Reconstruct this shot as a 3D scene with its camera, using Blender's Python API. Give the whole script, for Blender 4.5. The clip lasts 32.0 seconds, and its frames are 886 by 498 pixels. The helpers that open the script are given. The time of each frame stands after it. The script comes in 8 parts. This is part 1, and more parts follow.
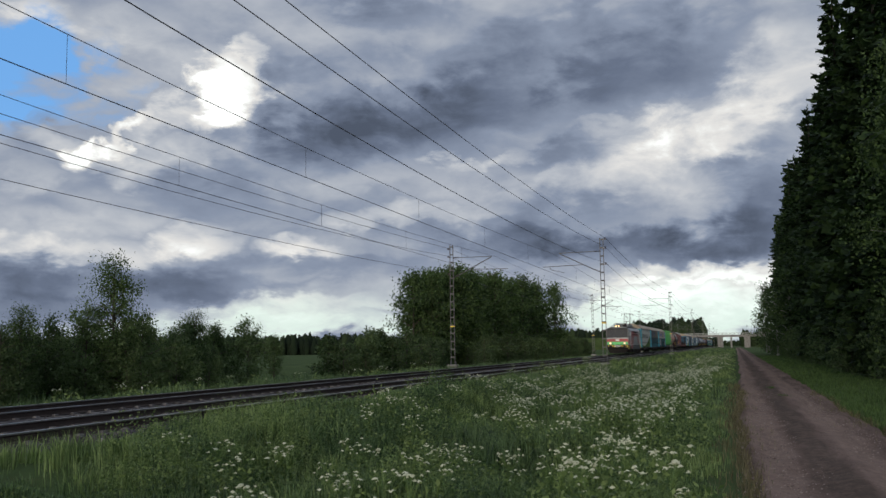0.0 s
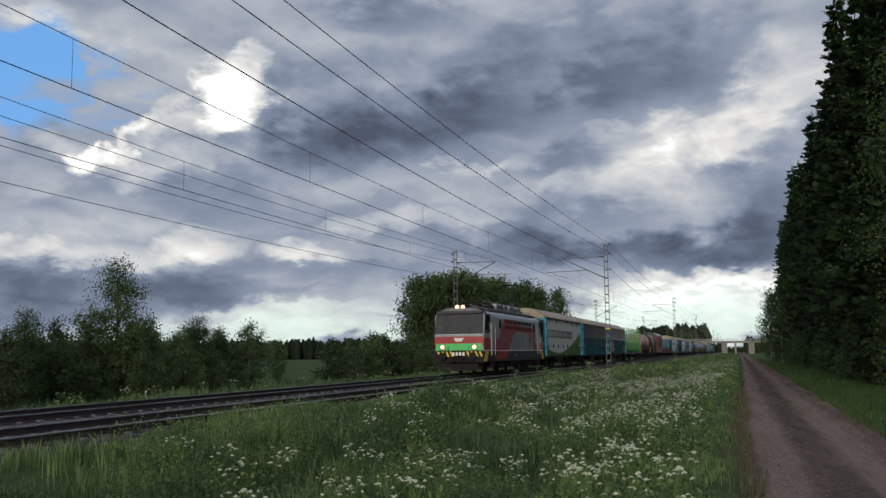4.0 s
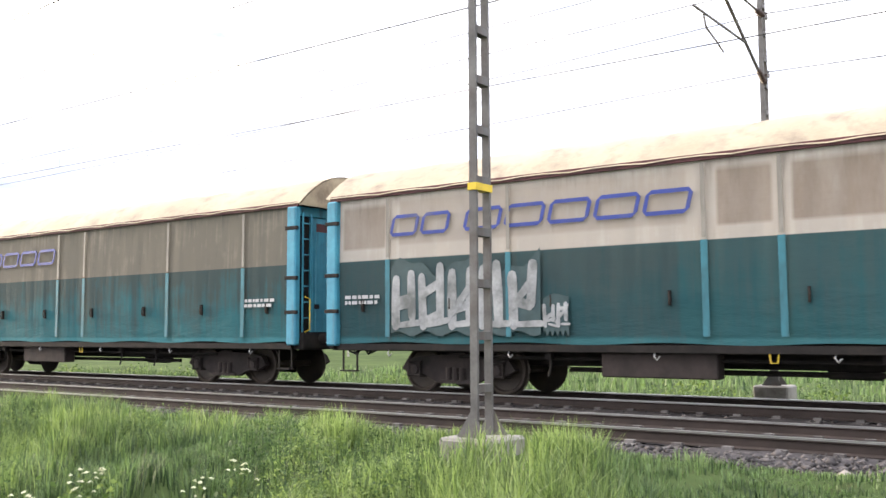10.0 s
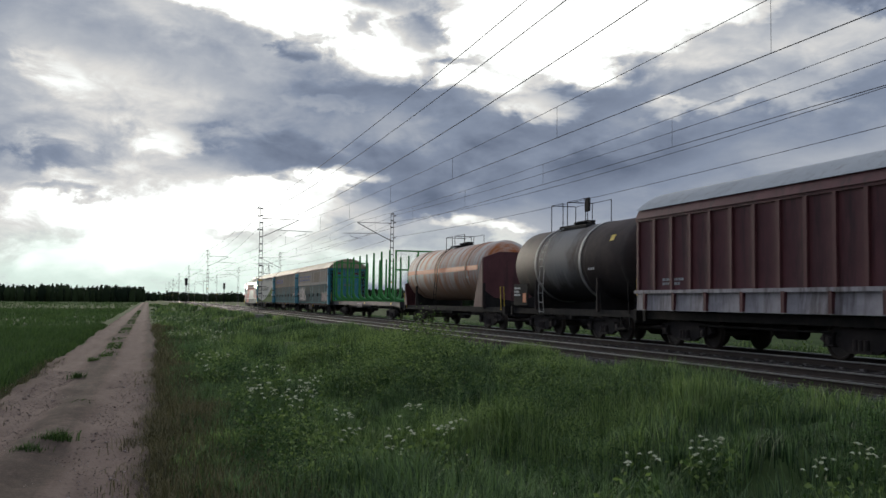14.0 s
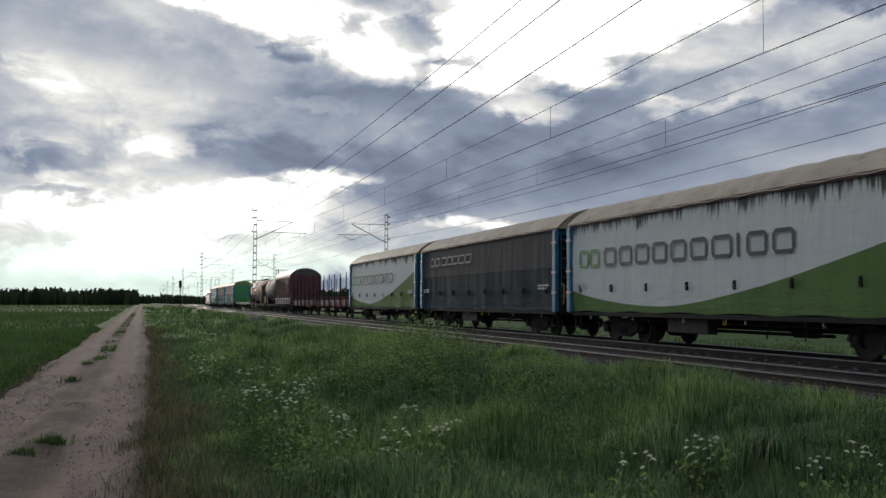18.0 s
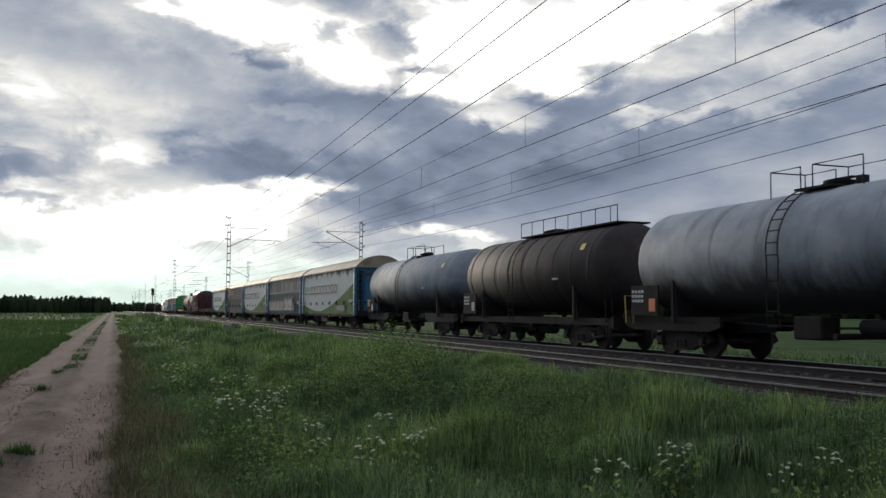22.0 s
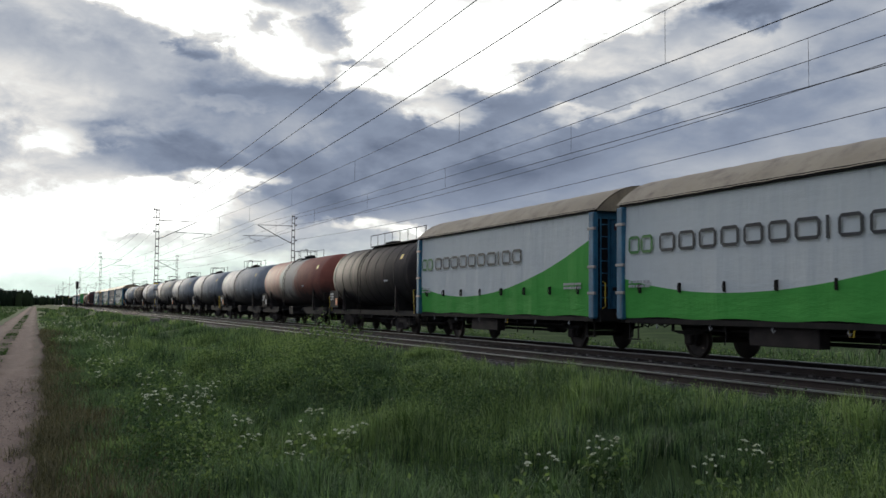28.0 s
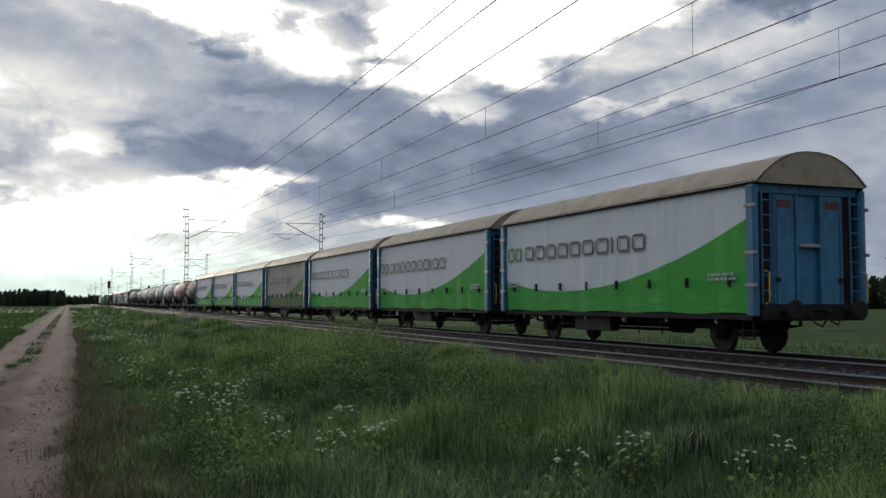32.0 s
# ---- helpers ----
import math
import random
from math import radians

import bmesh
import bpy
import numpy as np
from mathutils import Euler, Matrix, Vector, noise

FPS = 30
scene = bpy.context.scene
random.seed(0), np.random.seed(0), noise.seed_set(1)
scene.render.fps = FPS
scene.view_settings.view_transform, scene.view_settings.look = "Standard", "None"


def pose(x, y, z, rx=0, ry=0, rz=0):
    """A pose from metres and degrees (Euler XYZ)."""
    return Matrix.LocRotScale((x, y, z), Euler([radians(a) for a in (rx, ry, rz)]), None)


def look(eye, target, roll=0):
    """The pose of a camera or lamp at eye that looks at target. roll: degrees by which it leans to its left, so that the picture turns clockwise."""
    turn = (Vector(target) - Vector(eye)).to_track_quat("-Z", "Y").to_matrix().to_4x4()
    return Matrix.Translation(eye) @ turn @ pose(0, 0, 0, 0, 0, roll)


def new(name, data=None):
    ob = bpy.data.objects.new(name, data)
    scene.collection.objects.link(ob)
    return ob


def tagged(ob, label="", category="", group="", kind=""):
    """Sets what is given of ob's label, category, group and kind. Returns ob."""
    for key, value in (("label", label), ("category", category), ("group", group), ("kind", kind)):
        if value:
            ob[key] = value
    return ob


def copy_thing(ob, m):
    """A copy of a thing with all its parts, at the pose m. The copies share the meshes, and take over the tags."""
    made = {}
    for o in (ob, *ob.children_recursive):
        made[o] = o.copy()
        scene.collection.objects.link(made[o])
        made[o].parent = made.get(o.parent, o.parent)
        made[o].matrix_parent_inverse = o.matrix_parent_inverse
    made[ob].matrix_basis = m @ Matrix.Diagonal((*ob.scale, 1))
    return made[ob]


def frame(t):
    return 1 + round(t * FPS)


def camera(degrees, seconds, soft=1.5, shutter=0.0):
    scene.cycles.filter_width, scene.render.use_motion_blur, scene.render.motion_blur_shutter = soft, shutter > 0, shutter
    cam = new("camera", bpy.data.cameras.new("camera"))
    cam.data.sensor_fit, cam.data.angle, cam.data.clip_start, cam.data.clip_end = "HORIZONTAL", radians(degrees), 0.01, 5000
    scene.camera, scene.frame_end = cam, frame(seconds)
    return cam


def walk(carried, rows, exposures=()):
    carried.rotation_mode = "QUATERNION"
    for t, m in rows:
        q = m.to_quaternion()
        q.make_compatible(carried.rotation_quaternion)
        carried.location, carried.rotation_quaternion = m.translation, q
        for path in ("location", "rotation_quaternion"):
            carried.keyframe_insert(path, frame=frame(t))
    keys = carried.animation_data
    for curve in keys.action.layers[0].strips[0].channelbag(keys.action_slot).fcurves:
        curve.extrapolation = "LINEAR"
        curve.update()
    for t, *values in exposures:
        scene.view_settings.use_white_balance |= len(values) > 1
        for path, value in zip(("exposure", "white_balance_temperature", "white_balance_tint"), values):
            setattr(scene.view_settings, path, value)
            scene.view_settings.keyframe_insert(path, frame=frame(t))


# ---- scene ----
import itertools

# ---- camera ----
# World: x along the railway, y across it away from the road, z = 0 at rail top.
EYE = Vector((0.0, 0.0, 1.22))
PATH = (
    (0, 72.63, 6.15, -0.87),
    (0.5, 72.57, 6.11, -0.70),
    (1, 72.57, 6.12, -0.66),
    (1.5, 72.48, 6.18, -0.74),
    (2, 72.44, 6.26, -0.80),
    (2.5, 72.38, 6.40, -0.84),
    (3, 72.37, 6.49, -0.77),
    (3.5, 72.41, 6.48, -0.68),
    (5.5, 71.89, 6.33, -0.66),
    (6, 71.25, 6.24, -0.75),
    (6.5, 70.25, 6.07, -0.80),
    (7, 68.16, 5.90, -0.82),
    (7.5, 63.86, 5.78, -0.77),
    (8, 53.53, 5.83, -0.57),
    (8.3, 41.58, 5.81, -0.75),
    (8.5, 31.18, 5.68, -1.98),
    (8.7, 18.89, 5.07, -1.94),
    (9, 3.34, 5.04, -2.05),
    (9.5, -18.44, 5.73, -0.59),
    (10, -35.65, 5.03, -0.31),
    (10.5, -47.24, 3.52, 0.12),
    (11, -55.76, 2.62, 0.41),
    (11.5, -62.48, 2.50, 0.45),
    (12, -66.98, 2.94, 0.50),
    (12.5, -70.34, 3.12, 0.60),
    (13, -72.28, 3.24, 0.60),
    (13.5, -72.65, 3.19, 0.60),
    (14, -72.37, 3.28, 0.66),
    (14.5, -72.14, 3.24, 0.68),
    (16.5, -71.89, 3.22, 0.48),
    (17, -71.91, 3.28, 0.36),
    (17.5, -72.01, 3.34, 0.33),
    (18, -72.02, 3.35, 0.33),
    (18.5, -71.75, 3.39, 0.46),
    (19, -71.51, 3.39, 0.50),
    (19.5, -71.35, 3.38, 0.33),
    (20, -71.22, 3.41, 0.21),
    (20.5, -71.33, 3.48, 0.11),
    (21, -71.43, 3.66, 0.18),
    (21.5, -71.02, 3.82, 0.27),
    (22, -70.46, 3.84, 0.32),
    (22.5, -70.16, 3.89, 0.54),
    (23, -69.79, 3.96, 0.61),
    (23.5, -69.35, 3.91, 0.66),
    (24, -68.86, 3.84, 0.69),
    (24.5, -68.17, 3.78, 0.54),
    (25, -67.23, 3.80, 0.46),
    (25.5, -66.65, 3.79, 0.45),
    (26, -66.31, 3.78, 0.45),
    (26.5, -65.98, 3.69, 0.40),
    (28.5, -66.46, 3.57, 0.49),
    (29, -66.68, 3.71, 0.35),
    (29.5, -66.98, 3.78, 0.36),
    (30, -67.17, 3.75, 0.33),
    (30.5, -67.33, 3.63, 0.29),
    (31, -67.45, 3.47, 0.14),
    (31.5, -67.65, 3.43, 0.03),
    (32, -68.01, 3.33, 0.07),
)


def aim(yaw, pitch, roll):
    """Camera pose from heading (0 = across the line, + towards +x), tilt and lean in degrees."""
    return (Matrix.Translation(EYE) @ Matrix.Rotation(radians(-yaw), 4, "Z")
            @ Matrix.Rotation(radians(90 + pitch), 4, "X") @ Matrix.Rotation(radians(roll), 4, "Z"))


cam = camera(51.23, 32.0, soft=1.5, shutter=0.05)
walk(cam, [(t, aim(a, b, c)) for t, a, b, c in PATH],
     exposures=((0, 0.0, 6400, 10), (7.0, 0.0, 6400, 10), (7.6, 0.1, 6400, 10), (8.0, 0.65, 6550, 10), (8.3, 1.5, 6800, 10), (8.6, 2.6, 7100, 10), (8.9, 3.0, 7300, 11), (9.2, 2.95, 7450, 12), (9.7, 2.65, 7550, 14), (10.4, 2.6, 7550, 14),
                (11.0, 2.6, 7500, 13), (11.5, 2.15, 7400, 12), (12.0, 1.55, 7200, 10), (12.4, 0.5, 6800, 10), (12.7, 0.2, 6550, 10), (13.0, -0.25, 6400, 10), (14.0, -0.1, 6400, 10), (17.0, 0.0, 6400, 10), (32.0, 0.0, 6400, 10)))

# ---- world and sun ----
SUN_AZ, SUN_EL = -92.0, 7.5


def heading(az, el):
    a, e = radians(az), radians(el)
    return Vector((math.sin(a) * math.cos(e), math.cos(a) * math.cos(e), math.sin(e)))


class Nodes:
    """Short-hand for building node trees."""

    def __init__(self, tree, fresh=True):
        self.t = tree
        if fresh:
            tree.nodes.clear()

    def add(self, kind, **sets):
        n = self.t.nodes.new(kind)
        for k, val in sets.items():
            setattr(n, k, val)
        return n

    def put(self, sock, val):
        if isinstance(val, bpy.types.NodeSocket):
            self.t.links.new(val, sock)
        else:
            sock.default_value = val

    def math(self, op, a, b=0.0, c=0.0, clamp=False):
        n = self.add("ShaderNodeMath", operation=op, use_clamp=clamp)
        for s, val in zip(n.inputs, (a, b, c)):
            self.put(s, val)
        return n.outputs[0]

    def vec(self, op, a, b=(0, 0, 0)):
        n = self.add("ShaderNodeVectorMath", operation=op)
        self.put(n.inputs[0], a)
        self.put(n.inputs[1], b)
        return n.outputs["Value"] if op in ("DOT_PRODUCT", "LENGTH") else n.outputs["Vector"]

    def noise(self, vec, scale, detail=4.0, rough=0.55, dist=0.0):
        n = self.add("ShaderNodeTexNoise")
        if vec is not None:
            self.put(n.inputs["Vector"], vec)
        self.put(n.inputs["Scale"], scale)
        self.put(n.inputs["Detail"], detail)
        self.put(n.inputs["Roughness"], rough)
        self.put(n.inputs["Distortion"], dist)
        return n.outputs["Fac"]

    def ramp(self, fac, stops, interp="LINEAR"):
        n = self.add("ShaderNodeValToRGB")
        r = n.color_ramp
        r.interpolation = interp
        while len(r.elements) < len(stops):
            r.elements.new(0.5)
        for e, (p, c) in zip(r.elements, stops):
            e.position = p
            e.color = (*c, 1) if not isinstance(c, float) else (c, c, c, 1)
        self.put(n.inputs["Fac"], fac)
        return n.outputs["Color"]

    def mix(self, fac, a, b, mode="MIX"):
        n = self.add("ShaderNodeMix", data_type="RGBA", blend_type=mode)
        self.put(n.inputs[0], fac)
        for s, val in ((n.inputs[6], a), (n.inputs[7], b)):
            self.put(s, (*val, 1) if isinstance(val, tuple) and len(val) == 3 else val)
        return n.outputs[2]

    def span(self, x, a, b, c=0.0, d=1.0, smooth=False):
        n = self.add("ShaderNodeMapRange", interpolation_type="SMOOTHSTEP" if smooth else "LINEAR")
        for s, val in zip(n.inputs, (x, a, b, c, d)):
            self.put(s, val)
        return n.outputs[0]

    def scaled(self, vec, s):
        return self.vec("MULTIPLY", vec, s)


# Clouds: (azimuth, elevation, half width, half height, lean in degrees, brighter or darker)
EAST_BREAK = (
    (59.2, 16, 1.81, 1.55, 0, 0.426), (60.6, 18.2, 0.86, 0.69, -40, 0.194), (58.3, 13.9, 1.12, 0.77, 0, 0.263), (55.9, 14, 1.89, 0.95, 28, 0.185), (53.2, 13.1, 1.38, 0.52, 38, 0.279), (51.5, 11.5, 1.29, 0.6, 10, 0.34),
    (54.3, 11.1, 1.89, 0.95, 0, 0.14), (57.6, 12, 1.72, 0.69, 0, 0.116), (49.3, 12, 1.55, 0.43, -10, 0.14), (48.2, 19.2, 1.98, 0.6, 0, 0.108), (47.6, 10.1, 1.46, 0.95, 0, 0.093), (53.9, 18.6, 2.15, 1.12, 0, 0.039),
)
EAST_PALE = (
    (55, 17.6, 3.4, 2.2, 0, 0.067), (46, 19, 4, 1.2, 0, 0.084),
    (48.6, 6.8, 2.6, 1.1, 0, 0.101), (57.3, 6.5, 2.1, 0.7, 5, 0.217), (63.4, 6.3, 2, 0.4, -3, 0.208), (50.7, 5.9, 3.9, 0.6, 0, 0.155), (53.5, 7.6, 2.5, 0.7, 0, 0.077), (75.1, 11.6, 2.2, 0.4, 3, 0.155),
    (70.4, 8, 4.5, 0.5, 5, 0.123), (76.8, 9.9, 5.2, 1.3, 0, 0.07), (85.5, 11.7, 4.7, 1.4, 15, 0.131), (84.8, 13.6, 3, 0.4, 5, 0.077), (89.6, 13.2, 3.8, 1.5, 20, 0.139), (93.6, 15.7, 3.4, 2, 20, 0.147),
    (87.9, 9, 2.9, 1.3, 0, 0.092), (67.6, 10.7, 3.5, 0.8, 18, 0.054),
)
EAST_LOW = (
    (88.6, 4.3, 4.4, 0.4, 0, 0.23), (87.2, 2.3, 7, 1.5, 0, 0.37), (63.4, 2.6, 5.5, 0.7, 2, 0.192), (64.1, 1.4, 10.3, 0.6, 0, 0.205), (67.6, 3.9, 6.3, 0.5, 4, 0.077), (62, 20.1, 5.4, 0.9, -10, 0.026),
)
EAST_BANKS = (
    (70.5, 14, 5.2, 2, 5, -0.141), (66.2, 13, 4.2, 1.7, 0, -0.122), (76.9, 15.5, 5.9, 1.7, 8, -0.112), (85.8, 17, 5.6, 1.8, 15, -0.122), (80.9, 19, 5.1, 1.2, 5, -0.075), (64.1, 15.5, 2.7, 1.5, 0, -0.075),
    (62.7, 12.5, 2, 1, 0, -0.094), (80, 11.6, 3.1, 0.7, 5, -0.094), (91.5, 9.1, 2.5, 2.2, 0, -0.112), (91.2, 6.3, 3.8, 1.1, 0, -0.141), (86.1, 5.8, 5.8, 0.9, -2, -0.16), (78.5, 6.6, 4.9, 0.7, -3, -0.066),
    (69.8, 20.6, 3.5, 0.7, 0, -0.094),
)
EAST_LOW_BANKS = (
    (53.2, 4, 8.4, 0.9, 0, -0.122), (57.4, 3.8, 3.6, 0.7, -10, -0.05), (49, 2.5, 4.7, 0.8, 0, -0.094), (64.8, 5.3, 5.2, 0.4, 0, -0.065), (56, 10, 3.9, 0.7, 0, -0.036), (60.3, 9.2, 5, 0.8, 5, -0.043),
    (78.5, 6.4, 5, 0.8, 0, -0.09), (81, 8.3, 4.5, 1, 0, -0.06), (80.1, 3.2, 1.7, 0.4, 0, -0.158), (74.1, 17.5, 3.9, 1, 0, -0.029),
)
# Gaps that show blue
BLUE = (
    (49, 17.6, 2.88, 1.26, 0, 1), (50.1, 16.3, 2.07, 1.03, -10, 0.9), (53.1, 15.1, 1.49, 0.57, 20, 0.8), (48.4, 14, 2.99, 0.69, 10, 0.7), (52.2, 13.6, 1.26, 0.34, 25, 0.5), (49.6, 13.2, 1.72, 0.34, 15, 0.4),
    (44.8, 15.7, 3.45, 2.53, 0, 0.9), (40.4, 16.9, 4.02, 2.07, 0, 0.8), (43, 12.8, 2.76, 1.03, 0, 0.5),
)
WEST_TOP = (
    (-80.6, 17.1, 5.6, 1.7, -15, 0.495), (-76.3, 14.5, 2.2, 1, 0, 0.36), (-67.8, 16.6, 6.6, 2.6, 0, 0.54), (-60.1, 17.1, 4.4, 1.7, 10, 0.414), (-64.6, 14.5, 2.4, 0.8, 0, 0.36), (-54.3, 17.7, 4.2, 1, 15, 0.288),
    (-56.7, 15.4, 4, 1.2, 0, 0.126), (-48, 15.1, 3, 1.5, 0, 0.09), (-95.3, 12.7, 1.5, 0.8, -10, 0.126), (-85.7, 17.9, 2.9, 0.8, -8, 0.36),
)
WEST_GLARE = (
    (-91.9, 9, 3.9, 1.1, 0, 0.145), (-89.1, 9.3, 2, 0.7, 0, 0.132), (-89.6, 6.1, 7.2, 1.7, 0, 0.297), (-93.2, 4.1, 5.1, 1.8, 0, 0.297), (-85.4, 4.8, 5.2, 1.7, 0, 0.297), (-81.4, 6.8, 3.5, 0.9, 12, 0.317),
    (-78.9, 7.5, 1.7, 0.6, 8, 0.29), (-79.7, 5.1, 3.1, 1, 0, 0.224), (-86.9, 2.3, 11, 1.1, 0, 0.297), (-69.9, 4.9, 2.1, 0.4, 0, 0.304), (-68.6, 4.2, 1.1, 0.7, 0, 0.198), (-75.5, 3, 7, 0.8, 0, 0.132),
)
WEST_RIMS = (
    (-91.5, 1.2, 9, 1.3, 0, 0.34), (-91, 13.5, 8, 4.2, 0, 0.16), (-80, 12.5, 9, 3.5, 0, 0.05), (-52, 13.5, 10, 6, 0, 0.05),
    (-66.4, 12, 2.5, 0.6, -8, 0.26), (-69.9, 13.4, 3.2, 0.5, -5, 0.22), (-58.8, 11.7, 1.3, 0.6, 0, 0.22), (-55.9, 12.1, 2.3, 0.3, 0, 0.14), (-51.7, 12.3, 2.4, 0.7, 0, 0.11), (-79.8, 12.1, 1.9, 0.3, 0, 0.08),
    (-73.4, 4.4, 3.5, 0.6, 0, 0.1), (-91.3, 10.9, 3.7, 0.9, 0, 0.07),
)
WEST_BELT = (
    (-82.9, 13.5, 4.3, 1.4, -10, -0.073), (-80.5, 12.3, 4.4, 1.2, 0, -0.048), (-85.8, 10.3, 3.3, 1.1, -5, -0.073), (-82.8, 8.8, 3.7, 1.2, -5, -0.087), (-78.4, 9.9, 4.5, 1.6, -5, -0.063), (-73.8, 12.5, 3.8, 1.3, -15, -0.068),
    (-73.3, 8, 4.9, 1.5, -10, -0.077), (-70.6, 10.4, 3.9, 1.3, 0, -0.048), (-74.1, 6.1, 2.5, 0.7, 0, -0.063), (-62.9, 12.8, 3.1, 1, 10, -0.087), (-61.2, 10.3, 6.8, 1.9, 5, -0.068), (-64.6, 7.6, 6.9, 1.6, 5, -0.053),
    (-54.4, 9.5, 8.1, 1.9, 10, -0.048), (-47.8, 11.4, 4.5, 1.8, 8, -0.039),
)
WEST_PUFFS = (
    (-48.3, 17.3, 2.2, 0.7, 0, -0.224), (-73.9, 16.7, 1.6, 1, 0, -0.416), (-77.2, 16.7, 1, 0.7, 0, -0.352), (-81.1, 15.5, 1.2, 0.8, 0, -0.352), (-73, 14.8, 1.5, 0.5, 0, -0.24), (-71.2, 14.6, 0.9, 0.3, 0, -0.208),
    (-93.3, 15.6, 4.5, 1.5, -10, -0.048), (-89.5, 14.3, 4.7, 1.3, -10, -0.064), (-95.4, 8, 2.1, 0.6, 0, -0.16), (-94.5, 6, 2.1, 0.3, 0, -0.256), (-90.6, 4.5, 0.8, 0.2, 0, -0.208), (-87, 4.2, 2, 0.2, 0, -0.192),
    (-94, 10.1, 2.9, 0.8, 0, -0.048),
)

world = bpy.data.worlds.new("evening_sky")
scene.world = world
world.use_nodes = True
N = Nodes(world.node_tree)
ray = N.vec("NORMALIZE", N.add("ShaderNodeTexCoord").outputs["Generated"])
axes = N.add("ShaderNodeSeparateXYZ")
N.put(axes.inputs[0], ray)
az = N.math("MULTIPLY", N.math("ARCTAN2", axes.outputs[0], axes.outputs[1]), 180 / math.pi)
el = N.math("MULTIPLY", N.math("ARCSINE", axes.outputs[2]), 180 / math.pi)
big = N.noise(N.scaled(ray, (3.0, 3.0, 8.5)), 1.0, 6, 0.55, 0.5)
fine = N.noise(N.scaled(ray, (8.0, 8.0, 18.0)), 1.0, 6, 0.52, 0.3)
puff = N.noise(N.scaled(ray, (17.0, 17.0, 34.0)), 1.0, 6, 0.55, 0.2)
other = N.noise(N.scaled(ray, (11.0, 11.0, 24.0)), 1.3, 6, 0.60, 0.4)
rolling = N.math("ADD", N.math("MULTIPLY", big, 0.15), N.math("ADD", N.math("MULTIPLY", fine, 0.24), N.math("MULTIPLY", puff, 0.20)))
# ragged outlines: the place in the sky is shifted by the cloud noise
az = N.math("MULTIPLY_ADD", N.math("SUBTRACT", other, 0.5), 6.0, N.math("MULTIPLY_ADD", N.math("SUBTRACT", puff, 0.5), -3.5, az))
el = N.math("MULTIPLY_ADD", N.math("SUBTRACT", puff, 0.5), 3.6, el)
place = N.add("ShaderNodeCombineXYZ")
N.put(place.inputs[0], az)
N.put(place.inputs[1], el)
N.put(place.inputs[2], 1.0)


def lobes(*tables):
    """Soft leaning ovals of cloud, summed."""
    total = 0.0
    for a, e, wide, high, lean, amount in itertools.chain(*tables):
        c, s = math.cos(radians(lean)), math.sin(radians(lean))
        u = N.vec("DOT_PRODUCT", place.outputs[0], (c / wide, s / wide, -(a * c + e * s) / wide))
        v = N.vec("DOT_PRODUCT", place.outputs[0], (-s / high, c / high, (a * s - e * c) / high))
        d = N.math("MULTIPLY_ADD", u, u, N.math("MULTIPLY", v, v))
        total = N.math("MULTIPLY_ADD", N.span(d, 2.6, -0.3, smooth=True), amount, total)
    return total


shapes = N.math("MULTIPLY", lobes(EAST_BREAK, EAST_PALE, EAST_LOW, EAST_BANKS, EAST_LOW_BANKS, WEST_TOP, WEST_GLARE, WEST_RIMS, WEST_BELT, WEST_PUFFS), N.span(other, 0.34, 0.66, 0.62, 1.35))
light = N.math("ADD", N.math("ADD", rolling, 0.205), shapes)
cloud = N.ramp(light, ((0.22, (0.080, 0.099, 0.140)), (0.34, (0.142, 0.174, 0.245)), (0.46, (0.255, 0.300, 0.390)), (0.60, (0.50, 0.525, 0.565)),
                       (0.72, (0.78, 0.765, 0.735)), (0.84, (0.96, 0.98, 0.94)), (1.0, (1.0, 1.0, 0.96))))
# thin cloud glows where it covers the sun, and the deck grows paler overhead
glow = N.math("MULTIPLY", N.span(light, 0.74, 1.1, 1.0, 1.7), N.span(axes.outputs[2], 0.42, 0.85, 1.0, 1.9, smooth=True))
cloud = N.mix(1.0, cloud, glow, "MULTIPLY")
low = N.math("MULTIPLY", N.span(el, 5.2, 0.8, 0.0, 0.85, smooth=True), N.span(light, 0.50, 0.72))
cloud = N.mix(low, cloud, (0.76, 0.92, 0.82))
sky = N.add("ShaderNodeTexSky", sky_type="NISHITA", sun_disc=False)
sky.sun_elevation, sky.sun_rotation = radians(SUN_EL), radians(SUN_AZ)
clear = N.mix(0.88, N.mix(1.0, sky.outputs[0], (0.3, 0.3, 0.3), "MULTIPLY"), (0.13, 0.37, 0.80))
gap = N.math("MULTIPLY", lobes(BLUE), N.span(N.math("MULTIPLY_ADD", puff, 0.7, fine), 1.02, 0.74, 0.0, 1.35, smooth=True), clamp=True)
out = N.add("ShaderNodeOutputWorld")
bg = N.add("ShaderNodeBackground")
N.put(bg.inputs["Color"], N.mix(gap, cloud, clear))
N.put(bg.inputs["Strength"], 1.0)
N.t.links.new(bg.outputs[0], out.inputs[0])

sun_data = bpy.data.lights.new("sun", "SUN")
sun_data.energy, sun_data.angle, sun_data.color = 1.8, radians(16), (1.0, 0.90, 0.74)
sun = new("sun", sun_data)
sun.matrix_world = look(heading(SUN_AZ, SUN_EL) * 400, (0, 0, 0))

